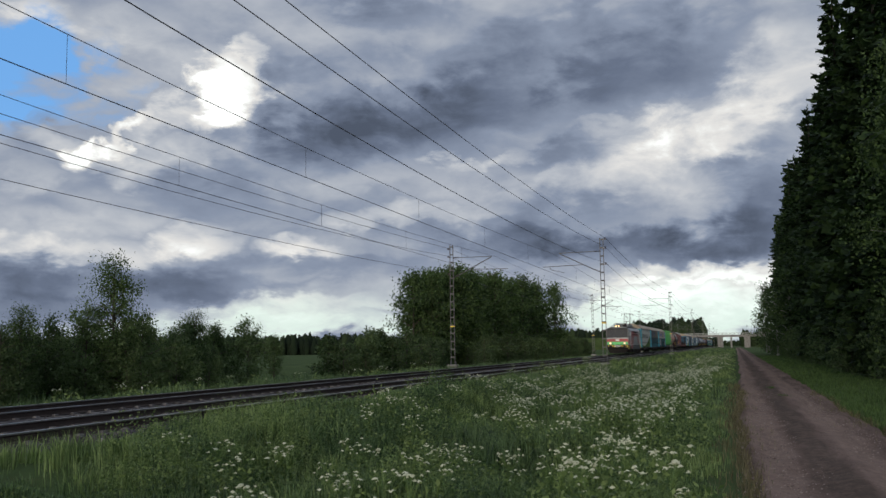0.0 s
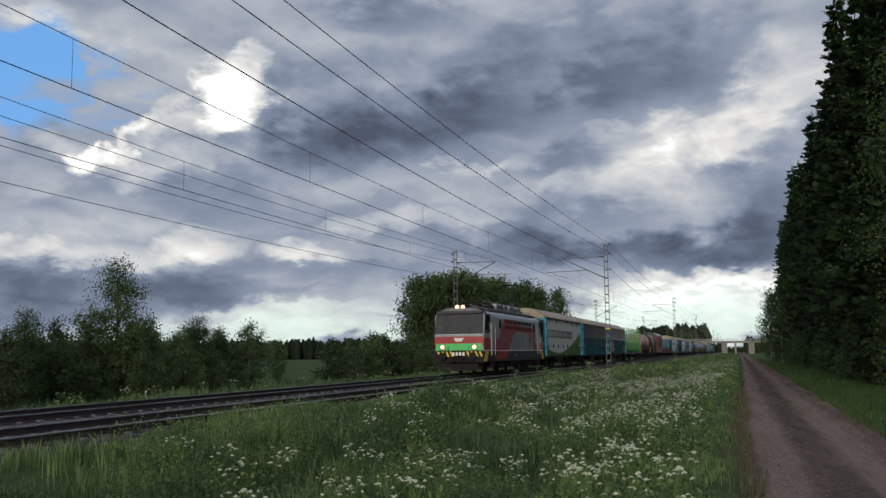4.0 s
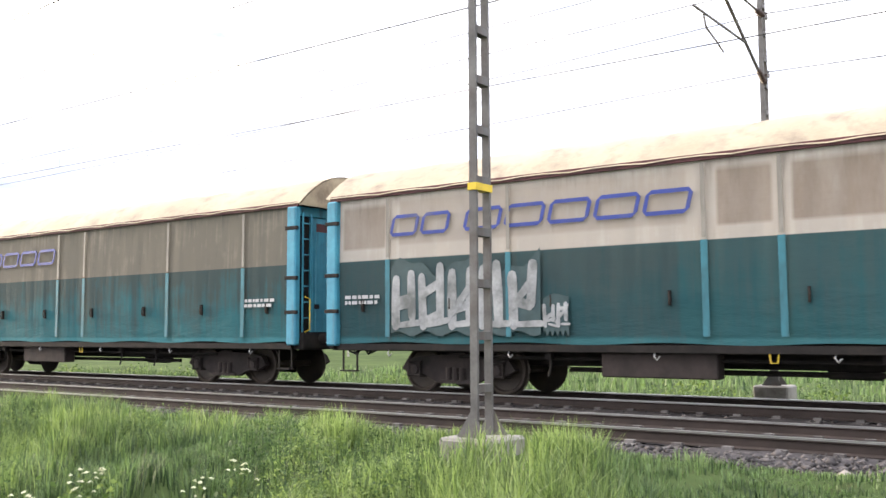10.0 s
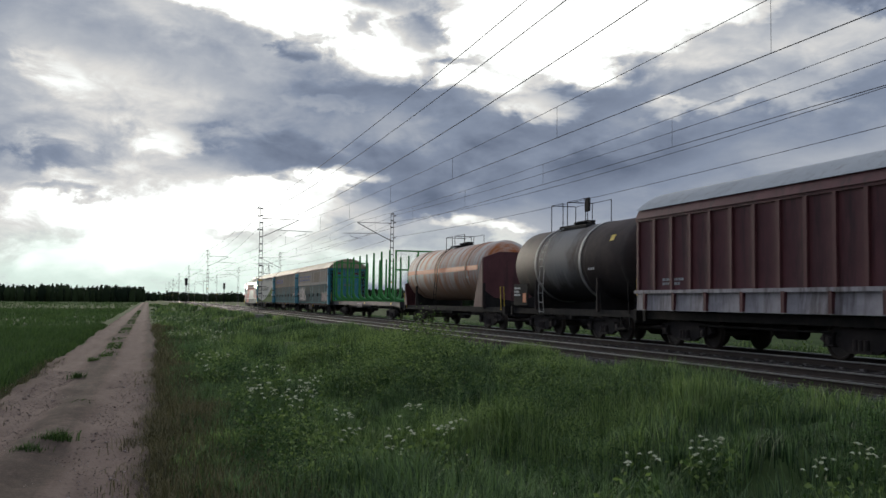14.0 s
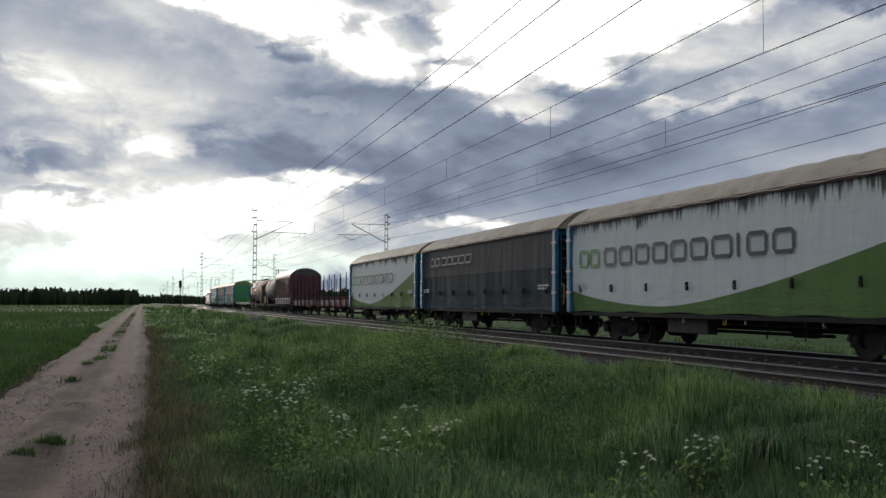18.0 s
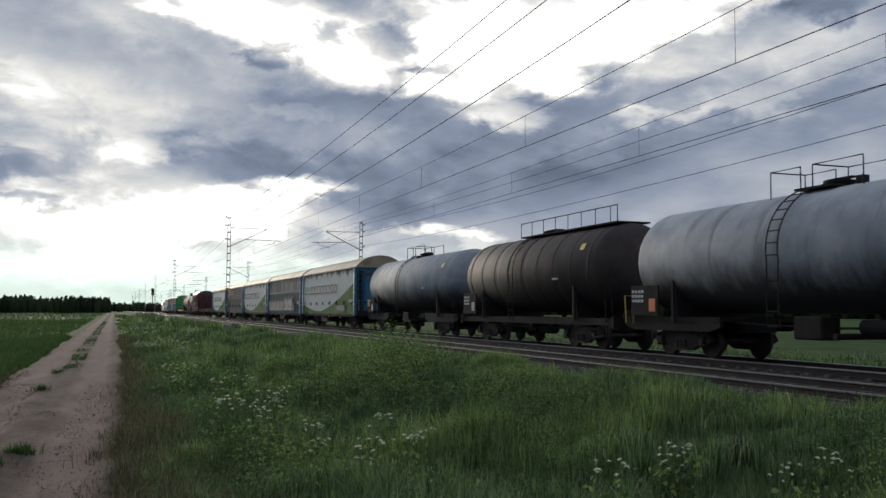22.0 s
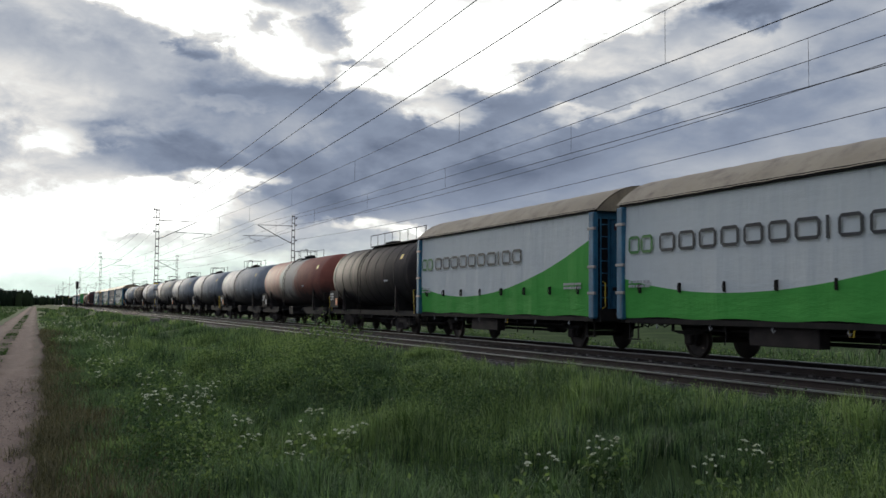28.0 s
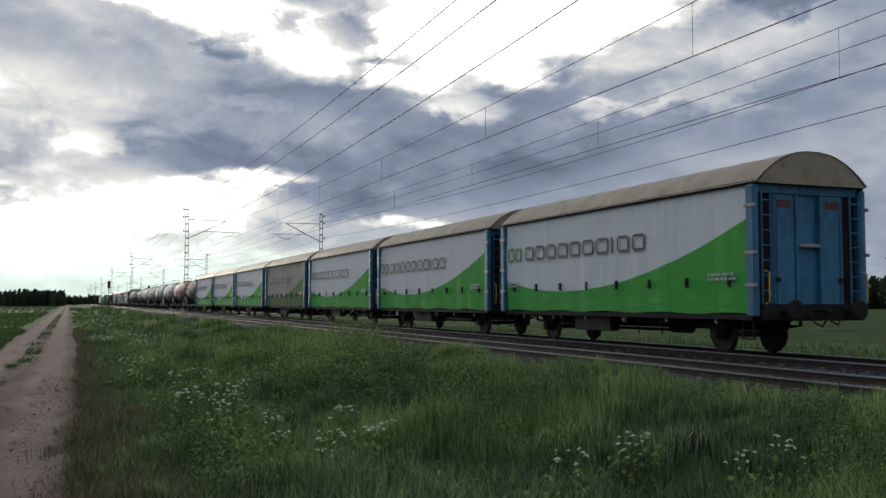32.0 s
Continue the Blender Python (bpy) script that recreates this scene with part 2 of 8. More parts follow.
# ---- mesh tools ----
class Shape:
    """Gathers vertices and faces of one mesh."""

    def __init__(self):
        self.v, self.f = [], []

    def add(self, verts, faces):
        k = len(self.v)
        self.v.extend(verts)
        self.f.extend([tuple(i + k for i in f) for f in faces])
        return self

    def box(self, x0, x1, y0, y1, z0, z1, bevel=0.0):
        if bevel <= 0:
            vs = [(x, y, z) for x in (x0, x1) for y in (y0, y1) for z in (z0, z1)]
            return self.add(vs, [(0, 1, 3, 2), (4, 6, 7, 5), (0, 4, 5, 1), (2, 3, 7, 6), (0, 2, 6, 4), (1, 5, 7, 3)])
        b = min(bevel, abs(x1 - x0) / 2.01, abs(y1 - y0) / 2.01, abs(z1 - z0) / 2.01)
        bm = bmesh.new()
        bmesh.ops.create_cube(bm, size=1)
        for q in bm.verts:
            q.co = Vector((x0 + (x1 - x0) * (q.co.x + .5), y0 + (y1 - y0) * (q.co.y + .5), z0 + (z1 - z0) * (q.co.z + .5)))
        bmesh.ops.bevel(bm, geom=bm.edges[:], offset=b, segments=1, affect="EDGES", profile=0.5)
        bm.verts.index_update()
        self.add([tuple(q.co) for q in bm.verts], [tuple(q.index for q in f.verts) for f in bm.faces])
        bm.free()
        return self

    def tube(self, points, radius, seg=6, caps=True):
        pts = [Vector(p) for p in points]
        rad = radius if isinstance(radius, (list, tuple)) else [radius] * len(pts)
        rings, up = [], None
        for i, p in enumerate(pts):
            d = (pts[min(i + 1, len(pts) - 1)] - pts[max(i - 1, 0)]).normalized()
            side = d.cross(up if up is not None and abs(d.dot(up)) < 0.95 else (Vector((0, 0, 1)) if abs(d.z) < 0.9 else Vector((1, 0, 0)))).normalized()
            other = d.cross(side)
            up = -other if up is None else up
            rings.append([tuple(p + (side * math.cos(2 * math.pi * j / seg) + other * math.sin(2 * math.pi * j / seg)) * rad[i]) for j in range(seg)])
        vs = [q for r in rings for q in r]
        fs = [(i * seg + j, i * seg + (j + 1) % seg, (i + 1) * seg + (j + 1) % seg, (i + 1) * seg + j) for i in range(len(pts) - 1) for j in range(seg)]
        if caps:
            fs += [tuple(range(seg))[::-1], tuple(range((len(pts) - 1) * seg, len(pts) * seg))]
        return self.add(vs, fs)

    def turned(self, profile, axis="x", seg=24, centre=(0, 0, 0)):
        """A body of revolution: profile of (along, radius)."""
        vs = []
        for a, r in profile:
            for j in range(seg):
                c, s = r * math.cos(2 * math.pi * j / seg), r * math.sin(2 * math.pi * j / seg)
                p = {"x": (a, c, s), "y": (c, a, s), "z": (c, s, a)}[axis]
                vs.append(tuple(p[k] + centre[k] for k in range(3)))
        fs = [(i * seg + j, i * seg + (j + 1) % seg, (i + 1) * seg + (j + 1) % seg, (i + 1) * seg + j) for i in range(len(profile) - 1) for j in range(seg)]
        fs += [tuple(range(seg))[::-1], tuple(range((len(profile) - 1) * seg, len(profile) * seg))]
        return self.add(vs, fs)

    def prism(self, outline, a0, a1, axis="x"):
        """An outline of two coordinates drawn along an axis. x: (y, z), y: (x, z), z: (x, y)."""
        def at(p, a):
            return {"x": (a, p[0], p[1]), "y": (p[0], a, p[1]), "z": (p[0], p[1], a)}[axis]
        n = len(outline)
        vs = [at(p, a0) for p in outline] + [at(p, a1) for p in outline]
        fs = [(i, (i + 1) % n, n + (i + 1) % n, n + i) for i in range(n)] + [tuple(range(n))[::-1], tuple(range(n, 2 * n))]
        return self.add(vs, fs)

    def sheet(self, rows):
        """A surface through rows of points of equal count."""
        n = len(rows[0])
        vs = [tuple(p) for r in rows for p in r]
        return self.add(vs, [(i * n + j, i * n + j + 1, (i + 1) * n + j + 1, (i + 1) * n + j) for i in range(len(rows) - 1) for j in range(n - 1)])

    def mesh(self, name, material=None, smooth=False):
        me = bpy.data.meshes.new(name)
        me.from_pydata(self.v, [], self.f)
        if material:
            me.materials.append(material)
        bm = bmesh.new()
        bm.from_mesh(me)
        bmesh.ops.recalc_face_normals(bm, faces=bm.faces[:])
        bm.to_mesh(me)
        bm.free()
        if smooth:
            me.polygons.foreach_set("use_smooth", [True] * len(me.polygons))
            me.set_sharp_from_angle(angle=radians(38))
        me.update()
        return me


def fast_mesh(name, verts, faces, material):
    """A mesh from numpy arrays: faces of one size each (a list of index arrays)."""
    me = bpy.data.meshes.new(name)
    faces = faces if isinstance(faces, list) else [faces]
    sizes = np.concatenate([np.full(len(f), f.shape[1], np.int32) for f in faces])
    loops = np.concatenate([f.ravel() for f in faces]).astype(np.int32)
    me.vertices.add(len(verts))
    me.vertices.foreach_set("co", np.asarray(verts, np.float32).ravel())
    me.loops.add(len(loops))
    me.loops.foreach_set("vertex_index", loops)
    me.polygons.add(len(sizes))
    me.polygons.foreach_set("loop_start", np.concatenate([[0], np.cumsum(sizes)[:-1]]).astype(np.int32))
    me.polygons.foreach_set("loop_total", sizes)
    me.materials.append(material)
    me.update(calc_edges=True)
    return me


CACHE = {}


def part(name, shape, material, parent, label="", smooth=False, at=None, key=None):
    """Links a shape as one mesh object under a thing or a part."""
    if key is not None and key in CACHE:
        me = CACHE[key]
    else:
        me = shape().mesh(name, material, smooth) if callable(shape) else shape.mesh(name, material, smooth)
        if key is not None:
            CACHE[key] = me
    ob = new(name, me)
    ob.parent = parent
    if at is not None:
        ob.matrix_basis = at
    if label:
        ob["label"] = label
    return ob


def thing(name, label, category, m=None, group="", kind=""):
    ob = new(name)
    ob.empty_display_size = 0.5
    if m is not None:
        ob.matrix_basis = m
    return tagged(ob, label, category, group, kind)


# ---- materials ----
def surface(name, low_c, high_c, rough=0.7, metal=0.0, scale=3.0, fine=40.0, dirt=None, dirt_amount=0.0, streak=0.0, bump=0.15, island=0.0, leafy=0.0, object_random=0.0, spec=0.4, stretch=(1, 1, 1), weight=0.3):
    """A painted, worn or natural surface: tone varies at two scales, dirt runs down where streak is set."""
    m = bpy.data.materials.new(name)
    m.use_nodes = True
    n = Nodes(m.node_tree)
    raw = n.add("ShaderNodeTexCoord").outputs["Object"]
    co = n.scaled(raw, stretch)
    a, b = n.noise(co, scale, 5, 0.6), n.noise(raw, fine, 4, 0.65)
    tone = n.math("ADD", n.math("MULTIPLY", a, 1 - weight), n.math("MULTIPLY", b, weight))
    if island:
        tone = n.math("MULTIPLY_ADD", n.math("SUBTRACT", n.add("ShaderNodeNewGeometry").outputs["Random Per Island"], 0.5), island, tone)
    if object_random:
        tone = n.math("MULTIPLY_ADD", n.math("SUBTRACT", n.add("ShaderNodeObjectInfo").outputs["Random"], 0.5), object_random, tone)
    col = n.mix(n.span(tone, 0.33, 0.67), low_c, high_c)
    if dirt:
        spots = n.noise(n.scaled(co, (2.6, 2.6, 0.35)) if streak else co, 1.6, 6, 0.65)
        col = n.mix(n.span(spots, 0.62 - 0.32 * dirt_amount, 0.74 - 0.10 * dirt_amount, 0.0, min(1.0, 0.35 + dirt_amount)), col, dirt)
    p = n.add("ShaderNodeBsdfPrincipled")
    n.put(p.inputs["Base Color"], col)
    n.put(p.inputs["Roughness"], n.span(b, 0.3, 0.7, max(0.05, rough - 0.08), min(1.0, rough + 0.08)))
    n.put(p.inputs["Metallic"], metal)
    n.put(p.inputs["Specular IOR Level"], spec)
    if bump:
        bp = n.add("ShaderNodeBump")
        n.put(bp.inputs["Strength"], bump)
        n.put(bp.inputs["Distance"], 0.02)
        n.put(bp.inputs["Height"], tone)
        n.t.links.new(bp.outputs[0], p.inputs["Normal"])
    o = n.add("ShaderNodeOutputMaterial")
    if leafy:
        tr = n.add("ShaderNodeBsdfTranslucent")
        n.put(tr.inputs["Color"], n.mix(1.0, col, (1.25, 1.45, 1.0), "MULTIPLY"))
        mx = n.add("ShaderNodeMixShader")
        n.put(mx.inputs[0], leafy)
        n.t.links.new(p.outputs[0], mx.inputs[1])
        n.t.links.new(tr.outputs[0], mx.inputs[2])
        n.t.links.new(mx.outputs[0], o.inputs[0])
    else:
        n.t.links.new(p.outputs[0], o.inputs[0])
    return m


def glowing(name, colour, strength):
    m = bpy.data.materials.new(name)
    m.use_nodes = True
    n = Nodes(m.node_tree)
    e = n.add("ShaderNodeEmission")
    n.put(e.inputs[0], (*colour, 1))
    n.put(e.inputs[1], strength)
    n.t.links.new(e.outputs[0], n.add("ShaderNodeOutputMaterial").inputs[0])
    return m


def glassy(name, tint=(0.02, 0.025, 0.03)):
    m = bpy.data.materials.new(name)
    m.use_nodes = True
    n = Nodes(m.node_tree)
    p = n.add("ShaderNodeBsdfPrincipled")
    n.put(p.inputs["Base Color"], (*tint, 1))
    n.put(p.inputs["Roughness"], 0.06)
    n.put(p.inputs["Specular IOR Level"], 0.6)
    n.t.links.new(p.outputs[0], n.add("ShaderNodeOutputMaterial").inputs[0])
    return m


def curtain(name, upper, lower, split, dirt=(0.09, 0.085, 0.07), dirty=0.4, wave=True, patch=None, soot=0.0, drips=0.0):
    """Side tarpaulin of a wagon in two paints. split: heights of the border along the wagon's length."""
    m = bpy.data.materials.new(name)
    m.use_nodes = True
    n = Nodes(m.node_tree)
    co = n.add("ShaderNodeTexCoord").outputs["Object"]
    s = n.add("ShaderNodeSeparateXYZ")
    n.put(s.inputs[0], co)
    x, z = s.outputs["X"], s.outputs["Z"]
    if wave:
        length, z_low, z_high, dip, bend = split
        u = n.math("DIVIDE", x, length)
        # a bow that dips in the first third and climbs to the far end
        d = n.math("SUBTRACT", u, dip)
        right = n.math("MULTIPLY", n.math("POWER", n.math("MAXIMUM", d, 0.0), bend), (z_high - z_low) / (1 - dip) ** bend)
        left = n.math("MULTIPLY", n.math("POWER", n.math("MAXIMUM", n.math("MULTIPLY", d, -1.0), 0.0), 2.0), 4.3)
        edge = n.math("ADD", n.math("ADD", right, left), z_low)
    else:
        edge = split
    grain, spots = n.noise(co, 2.2, 5, 0.6), n.noise(co, 60, 3, 0.6)
    up = n.mix(grain, tuple(c * 0.86 for c in upper), upper)
    lo = n.mix(grain, tuple(c * 0.80 for c in lower), lower)
    col = n.mix(n.span(n.math("SUBTRACT", z, edge), -0.006, 0.006), lo, up)
    if patch:
        # a renewed or a grimy panel between two stations
        for x0, x1, z0, z1, fac, c in patch:
            inside = n.math("MULTIPLY", n.math("MULTIPLY", n.span(x, x0 - 0.03, x0 + 0.03), n.span(x, x1 + 0.03, x1 - 0.03)), n.math("MULTIPLY", n.span(z, z0 - 0.03, z0 + 0.03), n.span(z, z1 + 0.05, z1 - 0.05)))
            col = n.mix(n.math("MULTIPLY", inside, n.math("MULTIPLY", n.span(n.noise(n.scaled(co, (1.4, 1.4, 0.5)), 1.3, 5, 0.65), 0.3, 0.6, 0.6, 1.0), fac)), col, c)
    if soot:
        # soot field: even film on the upper sheet, long runs that thin out towards the hem
        film = n.noise(n.scaled(co, (0.9, 0.9, 1.3)), 1.1, 5, 0.6)
        tail = n.noise(n.scaled(co, (5.5, 5.5, 0.22)), 1.4, 5, 0.65)
        blur = n.math("ADD", n.math("MULTIPLY", film, 0.5), n.math("MULTIPLY", tail, 0.5))
        reach = n.span(z, 1.1, 2.5, -0.12, 0.14)
        tint = n.mix(n.span(n.math("SUBTRACT", z, edge), -0.006, 0.006), dirt, tuple(c * k for c, k in zip(dirt, (2.8, 2.05, 1.75))))
        col = n.mix(n.math("MULTIPLY", n.span(n.math("ADD", blur, reach), 0.40, 0.62), soot), col, tint)
        col = n.mix(n.span(z, 1.10, 1.05, 0.0, 0.8), col, tuple(min(1.0, c * 1.5) for c in lower))
    if drips:
        # rain runs from the eave
        thin = n.noise(n.scaled(co, (9.0, 9.0, 0.12)), 1.3, 5, 0.7)
        wide = n.noise(n.scaled(co, (1.1, 1.1, 0.3)), 1.2, 3, 0.5)
        drop = n.math("ADD", n.math("ADD", n.math("MULTIPLY", thin, 0.62), n.math("MULTIPLY", wide, 0.38)), n.span(z, 3.0, 3.92, -0.20, 0.13))
        col = n.mix(n.math("MULTIPLY", n.span(drop, 0.52, 0.60), drips), col, (0.045, 0.040, 0.032))
    runs = n.noise(n.scaled(co, (3.2, 3.2, 0.30)), 1.5, 6, 0.7)
    blots = n.noise(n.scaled(co, (0.5, 0.5, 0.5)), 1.2, 4, 0.6)
    top = n.span(z, 3.35, 3.95, 0.0, 0.14)
    foot = n.span(z, 1.55, 0.95, 0.0, 0.10)
    grime = n.math("ADD", n.math("ADD", n.math("MULTIPLY", runs, 0.6), n.math("MULTIPLY", blots, 0.4)), n.math("ADD", top, foot))
    col = n.mix(n.span(grime, 0.66 - 0.26 * dirty, 0.80 - 0.16 * dirty, 0.0, min(0.9, 0.25 + 0.7 * dirty)), col, dirt)
    fold = n.noise(n.scaled(co, (1.6, 1, 0.22)), 1.3, 3, 0.5)
    crease = n.noise(n.scaled(co, (0.7, 1, 2.4)), 1.7, 4, 0.6)
    bp = n.add("ShaderNodeBump")
    n.put(bp.inputs["Strength"], 0.75)
    n.put(bp.inputs["Distance"], 0.08)
    n.put(bp.inputs["Height"], n.math("ADD", n.math("MULTIPLY", fold, 0.6), n.math("MULTIPLY", crease, n.span(z, 1.9, 1.0, 0.15, 0.7))))
    p = n.add("ShaderNodeBsdfPrincipled")
    n.put(p.inputs["Base Color"], col)
    n.put(p.inputs["Roughness"], n.span(spots, 0.3, 0.7, 0.70, 0.85))
    n.put(p.inputs["Specular IOR Level"], 0.07)
    n.t.links.new(bp.outputs[0], p.inputs["Normal"])
    n.t.links.new(p.outputs[0], n.add("ShaderNodeOutputMaterial").inputs[0])
    return m


BLACK = surface("underframe_grime", (0.008, 0.0075, 0.0075), (0.022, 0.019, 0.018), 0.85, dirt=(0.034, 0.027, 0.022), dirt_amount=0.35, spec=0.25)
GREY_STEEL = surface("galvanised_steel", (0.22, 0.22, 0.22), (0.36, 0.36, 0.35), 0.55, 0.5, dirt=(0.10, 0.08, 0.06), dirt_amount=0.3)
WHEEL = surface("wheel_steel", (0.03, 0.025, 0.022), (0.07, 0.055, 0.045), 0.6, 0.4)
BOGIE = surface("bogie_rust", (0.018, 0.014, 0.013), (0.046, 0.033, 0.031), 0.85, dirt=(0.014, 0.012, 0.011), dirt_amount=0.6)
RAIL_SIDE = surface("rail_rust", (0.026, 0.020, 0.018), (0.058, 0.042, 0.037), 0.8, 0.2, scale=2)
RAIL_TOP = surface("rail_running_face", (0.26, 0.255, 0.25), (0.38, 0.375, 0.37), 0.38, 1.0, bump=0.0)
SLEEPER = surface("grimy_sleeper_concrete", (0.055, 0.05, 0.05), (0.17, 0.16, 0.155), 0.9, scale=5, dirt=(0.035, 0.03, 0.028), dirt_amount=0.6, object_random=0.3)
MAST_STEEL = surface("weathered_mast_steel", (0.075, 0.072, 0.072), (0.165, 0.16, 0.158), 0.65, 0.2, dirt=(0.06, 0.04, 0.03), dirt_amount=0.4)
CONCRETE = surface("concrete", (0.17, 0.16, 0.15), (0.30, 0.285, 0.265), 0.85, dirt=(0.08, 0.065, 0.05), dirt_amount=0.5, object_random=0.25)
BALLAST = surface("ballast_gravel", (0.022, 0.020, 0.021), (0.080, 0.072, 0.073), 0.9, scale=7, fine=22, dirt=(0.04, 0.034, 0.032), dirt_amount=0.5, bump=1.0, spec=0.15)
RUBBLE = surface("pale_rubble_stone", (0.13, 0.115, 0.10), (0.36, 0.33, 0.30), 0.9, island=0.7, scale=5)
STONE = surface("crushed_stone", (0.022, 0.020, 0.021), (0.085, 0.076, 0.075), 0.9, island=0.9, scale=4)
INSULATOR = surface("insulator_glaze", (0.03, 0.02, 0.018), (0.06, 0.035, 0.03), 0.3)
WIRE = surface("wire_copper_dark", (0.02, 0.018, 0.017), (0.04, 0.035, 0.032), 0.6, 0.3, bump=0)
YELLOW = surface("yellow_paint", (0.55, 0.38, 0.03), (0.7, 0.5, 0.05), 0.5, dirt=(0.15, 0.10, 0.03), dirt_amount=0.3)
WHITE = surface("white_paint", (0.6, 0.6, 0.58), (0.78, 0.78, 0.75), 0.5, dirt=(0.25, 0.24, 0.21), dirt_amount=0.3)
BLUE_STEEL = surface("blue_steel_paint", (0.025, 0.105, 0.18), (0.042, 0.19, 0.31), 0.5, dirt=(0.02, 0.05, 0.08), dirt_amount=0.45, streak=1)
CYAN_STEEL = surface("turquoise_steel_paint", (0.028, 0.19, 0.28), (0.045, 0.31, 0.42), 0.5, dirt=(0.03, 0.10, 0.13), dirt_amount=0.4, streak=1)
ROOF_SHEET = surface("beige_roof_tarpaulin", (0.25, 0.195, 0.125), (0.40, 0.33, 0.23), 0.6, scale=0.8, fine=14, dirt=(0.14, 0.10, 0.07), dirt_amount=0.45, bump=0.3)
GREEN_STEEL = surface("green_stake_paint", (0.03, 0.17, 0.035), (0.06, 0.32, 0.07), 0.5, dirt=(0.02, 0.07, 0.02), dirt_amount=0.3, streak=1)
BROWN_STEEL = surface("oxide_red_paint", (0.075, 0.022, 0.026), (0.135, 0.045, 0.048), 0.6, scale=1.2, dirt=(0.035, 0.018, 0.018), dirt_amount=0.4, streak=1)
PALE_STEEL = surface("pale_sill_paint", (0.24, 0.22, 0.24), (0.40, 0.37, 0.39), 0.6, dirt=(0.08, 0.06, 0.06), dirt_amount=0.5, streak=1)
MARK_WHITE = surface("stencil_white", (0.30, 0.31, 0.32), (0.50, 0.50, 0.50), 0.6, bump=0)
MARK_BLUE = surface("stencil_blue", (0.020, 0.038, 0.19), (0.032, 0.062, 0.29), 0.6, bump=0, dirt=(0.10, 0.10, 0.14), dirt_amount=0.3)
MARK_GREY = surface("stencil_dark_grey", (0.025, 0.027, 0.03), (0.055, 0.057, 0.06), 0.6, bump=0)
MARK_GREEN = surface("stencil_green", (0.06, 0.16, 0.05), (0.10, 0.28, 0.07), 0.6, bump=0)
MARK_RIM = surface("sprayed_dark_shadow", (0.02, 0.045, 0.05), (0.04, 0.08, 0.085), 0.6, bump=0)
SEAM_PALE = surface("pale_frame_line", (0.20, 0.185, 0.16), (0.31, 0.285, 0.25), 0.6, dirt=(0.15, 0.135, 0.115), dirt_amount=0.75, streak=1, bump=0)
SEAM_CYAN = surface("turquoise_frame_line", (0.022, 0.13, 0.16), (0.03, 0.21, 0.27), 0.6, dirt=(0.02, 0.07, 0.08), dirt_amount=0.75, streak=1, bump=0)

# ---- ground ----
Y_NEAR, Y_FAR = 11.66, 15.76          # track centres
GAUGE = 1.524
Y_PROFILE = (-3000, -60, -7, -3.2, -2.55, -2.15, -0.2, 0.5, 1.6, 3.4, 5.2, 6.8, 7.8, 8.8, 9.7, 17.9, 18.6, 20.0, 23.0, 27.0, 60, 3000)
Z_PROFILE = (-0.9, -0.8, -0.62, -0.46, -0.44, -0.57, -0.57, -0.45, -0.60, -0.84, -0.78, -0.45, -0.22, -0.12, -0.24, -0.40, -0.36, -0.50, -0.85, -0.75, -0.7, -0.9)


# overgrown humps of the verge: place, radius, rise
HUMPS = ((-19.8, 5.7, 1.5, 0.45), (-17.6, 5.0, 1.1, 0.38), (-22.0, 6.4, 1.4, 0.36), (-13.6, 6.7, 1.2, 0.22), (-25.5, 4.6, 1.5, 0.26), (-11.2, 4.2, 1.0, 0.16), (-8.4, 6.8, 1.1, 0.16), (12.6, 7.1, 1.5, 0.24), (16.2, 6.9, 1.5, 0.20), (24.0, 7.2, 2.2, 0.25), (10.4, 3.4, 1.1, 0.14), (15.0, 3.0, 1.3, 0.16))


def ground_z(x, y):
    """Height of the ground sheet."""
    x, y = np.asarray(x, float), np.asarray(y, float)
    z = np.interp(y, Y_PROFILE, Z_PROFILE)
    bumpy = np.clip(np.minimum(np.abs(y + 1.15) - 1.2, np.where((y > 9) & (y < 18.2), 0, 2)), 0, 1)
    z = z + bumpy * (0.05 * np.sin(x * 0.9 + 1.7 * np.sin(y * 0.8)) + 0.04 * np.sin(x * 2.3 + y * 1.9) + 0.06 * np.sin(x * 0.23 + y * 0.31))
    for hx, hy, r, rise in HUMPS:
        z = z + rise * np.exp(-((x - hx) / r) ** 2 - ((y - hy) / (0.8 * r)) ** 2)
    hummock = np.clip(np.minimum((y - 1.4) / 1.2, (8.6 - y) / 1.2), 0, 1)
    z = z + hummock * (0.13 * np.sin(x * 1.05 + 1.2 * np.sin(y * 0.9)) * np.sin(y * 1.25 + 0.8 * np.sin(x * 0.6)) + 0.09 * np.sin(x * 2.1 + 2.0 * np.sin(y * 1.7 + 0.5 * x)))
    return z


GRASS_GROUND = surface("meadow_soil_and_sward", (0.030, 0.046, 0.018), (0.074, 0.106, 0.040), 1.0, scale=0.35, fine=9, bump=0.6, dirt=(0.07, 0.06, 0.03), dirt_amount=0.12, spec=0.02)
ROAD_SOIL = surface("reddish_gravel_road", (0.050, 0.035, 0.029), (0.195, 0.138, 0.113), 1.0, scale=1.5, fine=22, bump=1.0, dirt=(0.050, 0.036, 0.030), dirt_amount=0.36, spec=0.03, stretch=(0.16, 1.8, 1), weight=0.5)


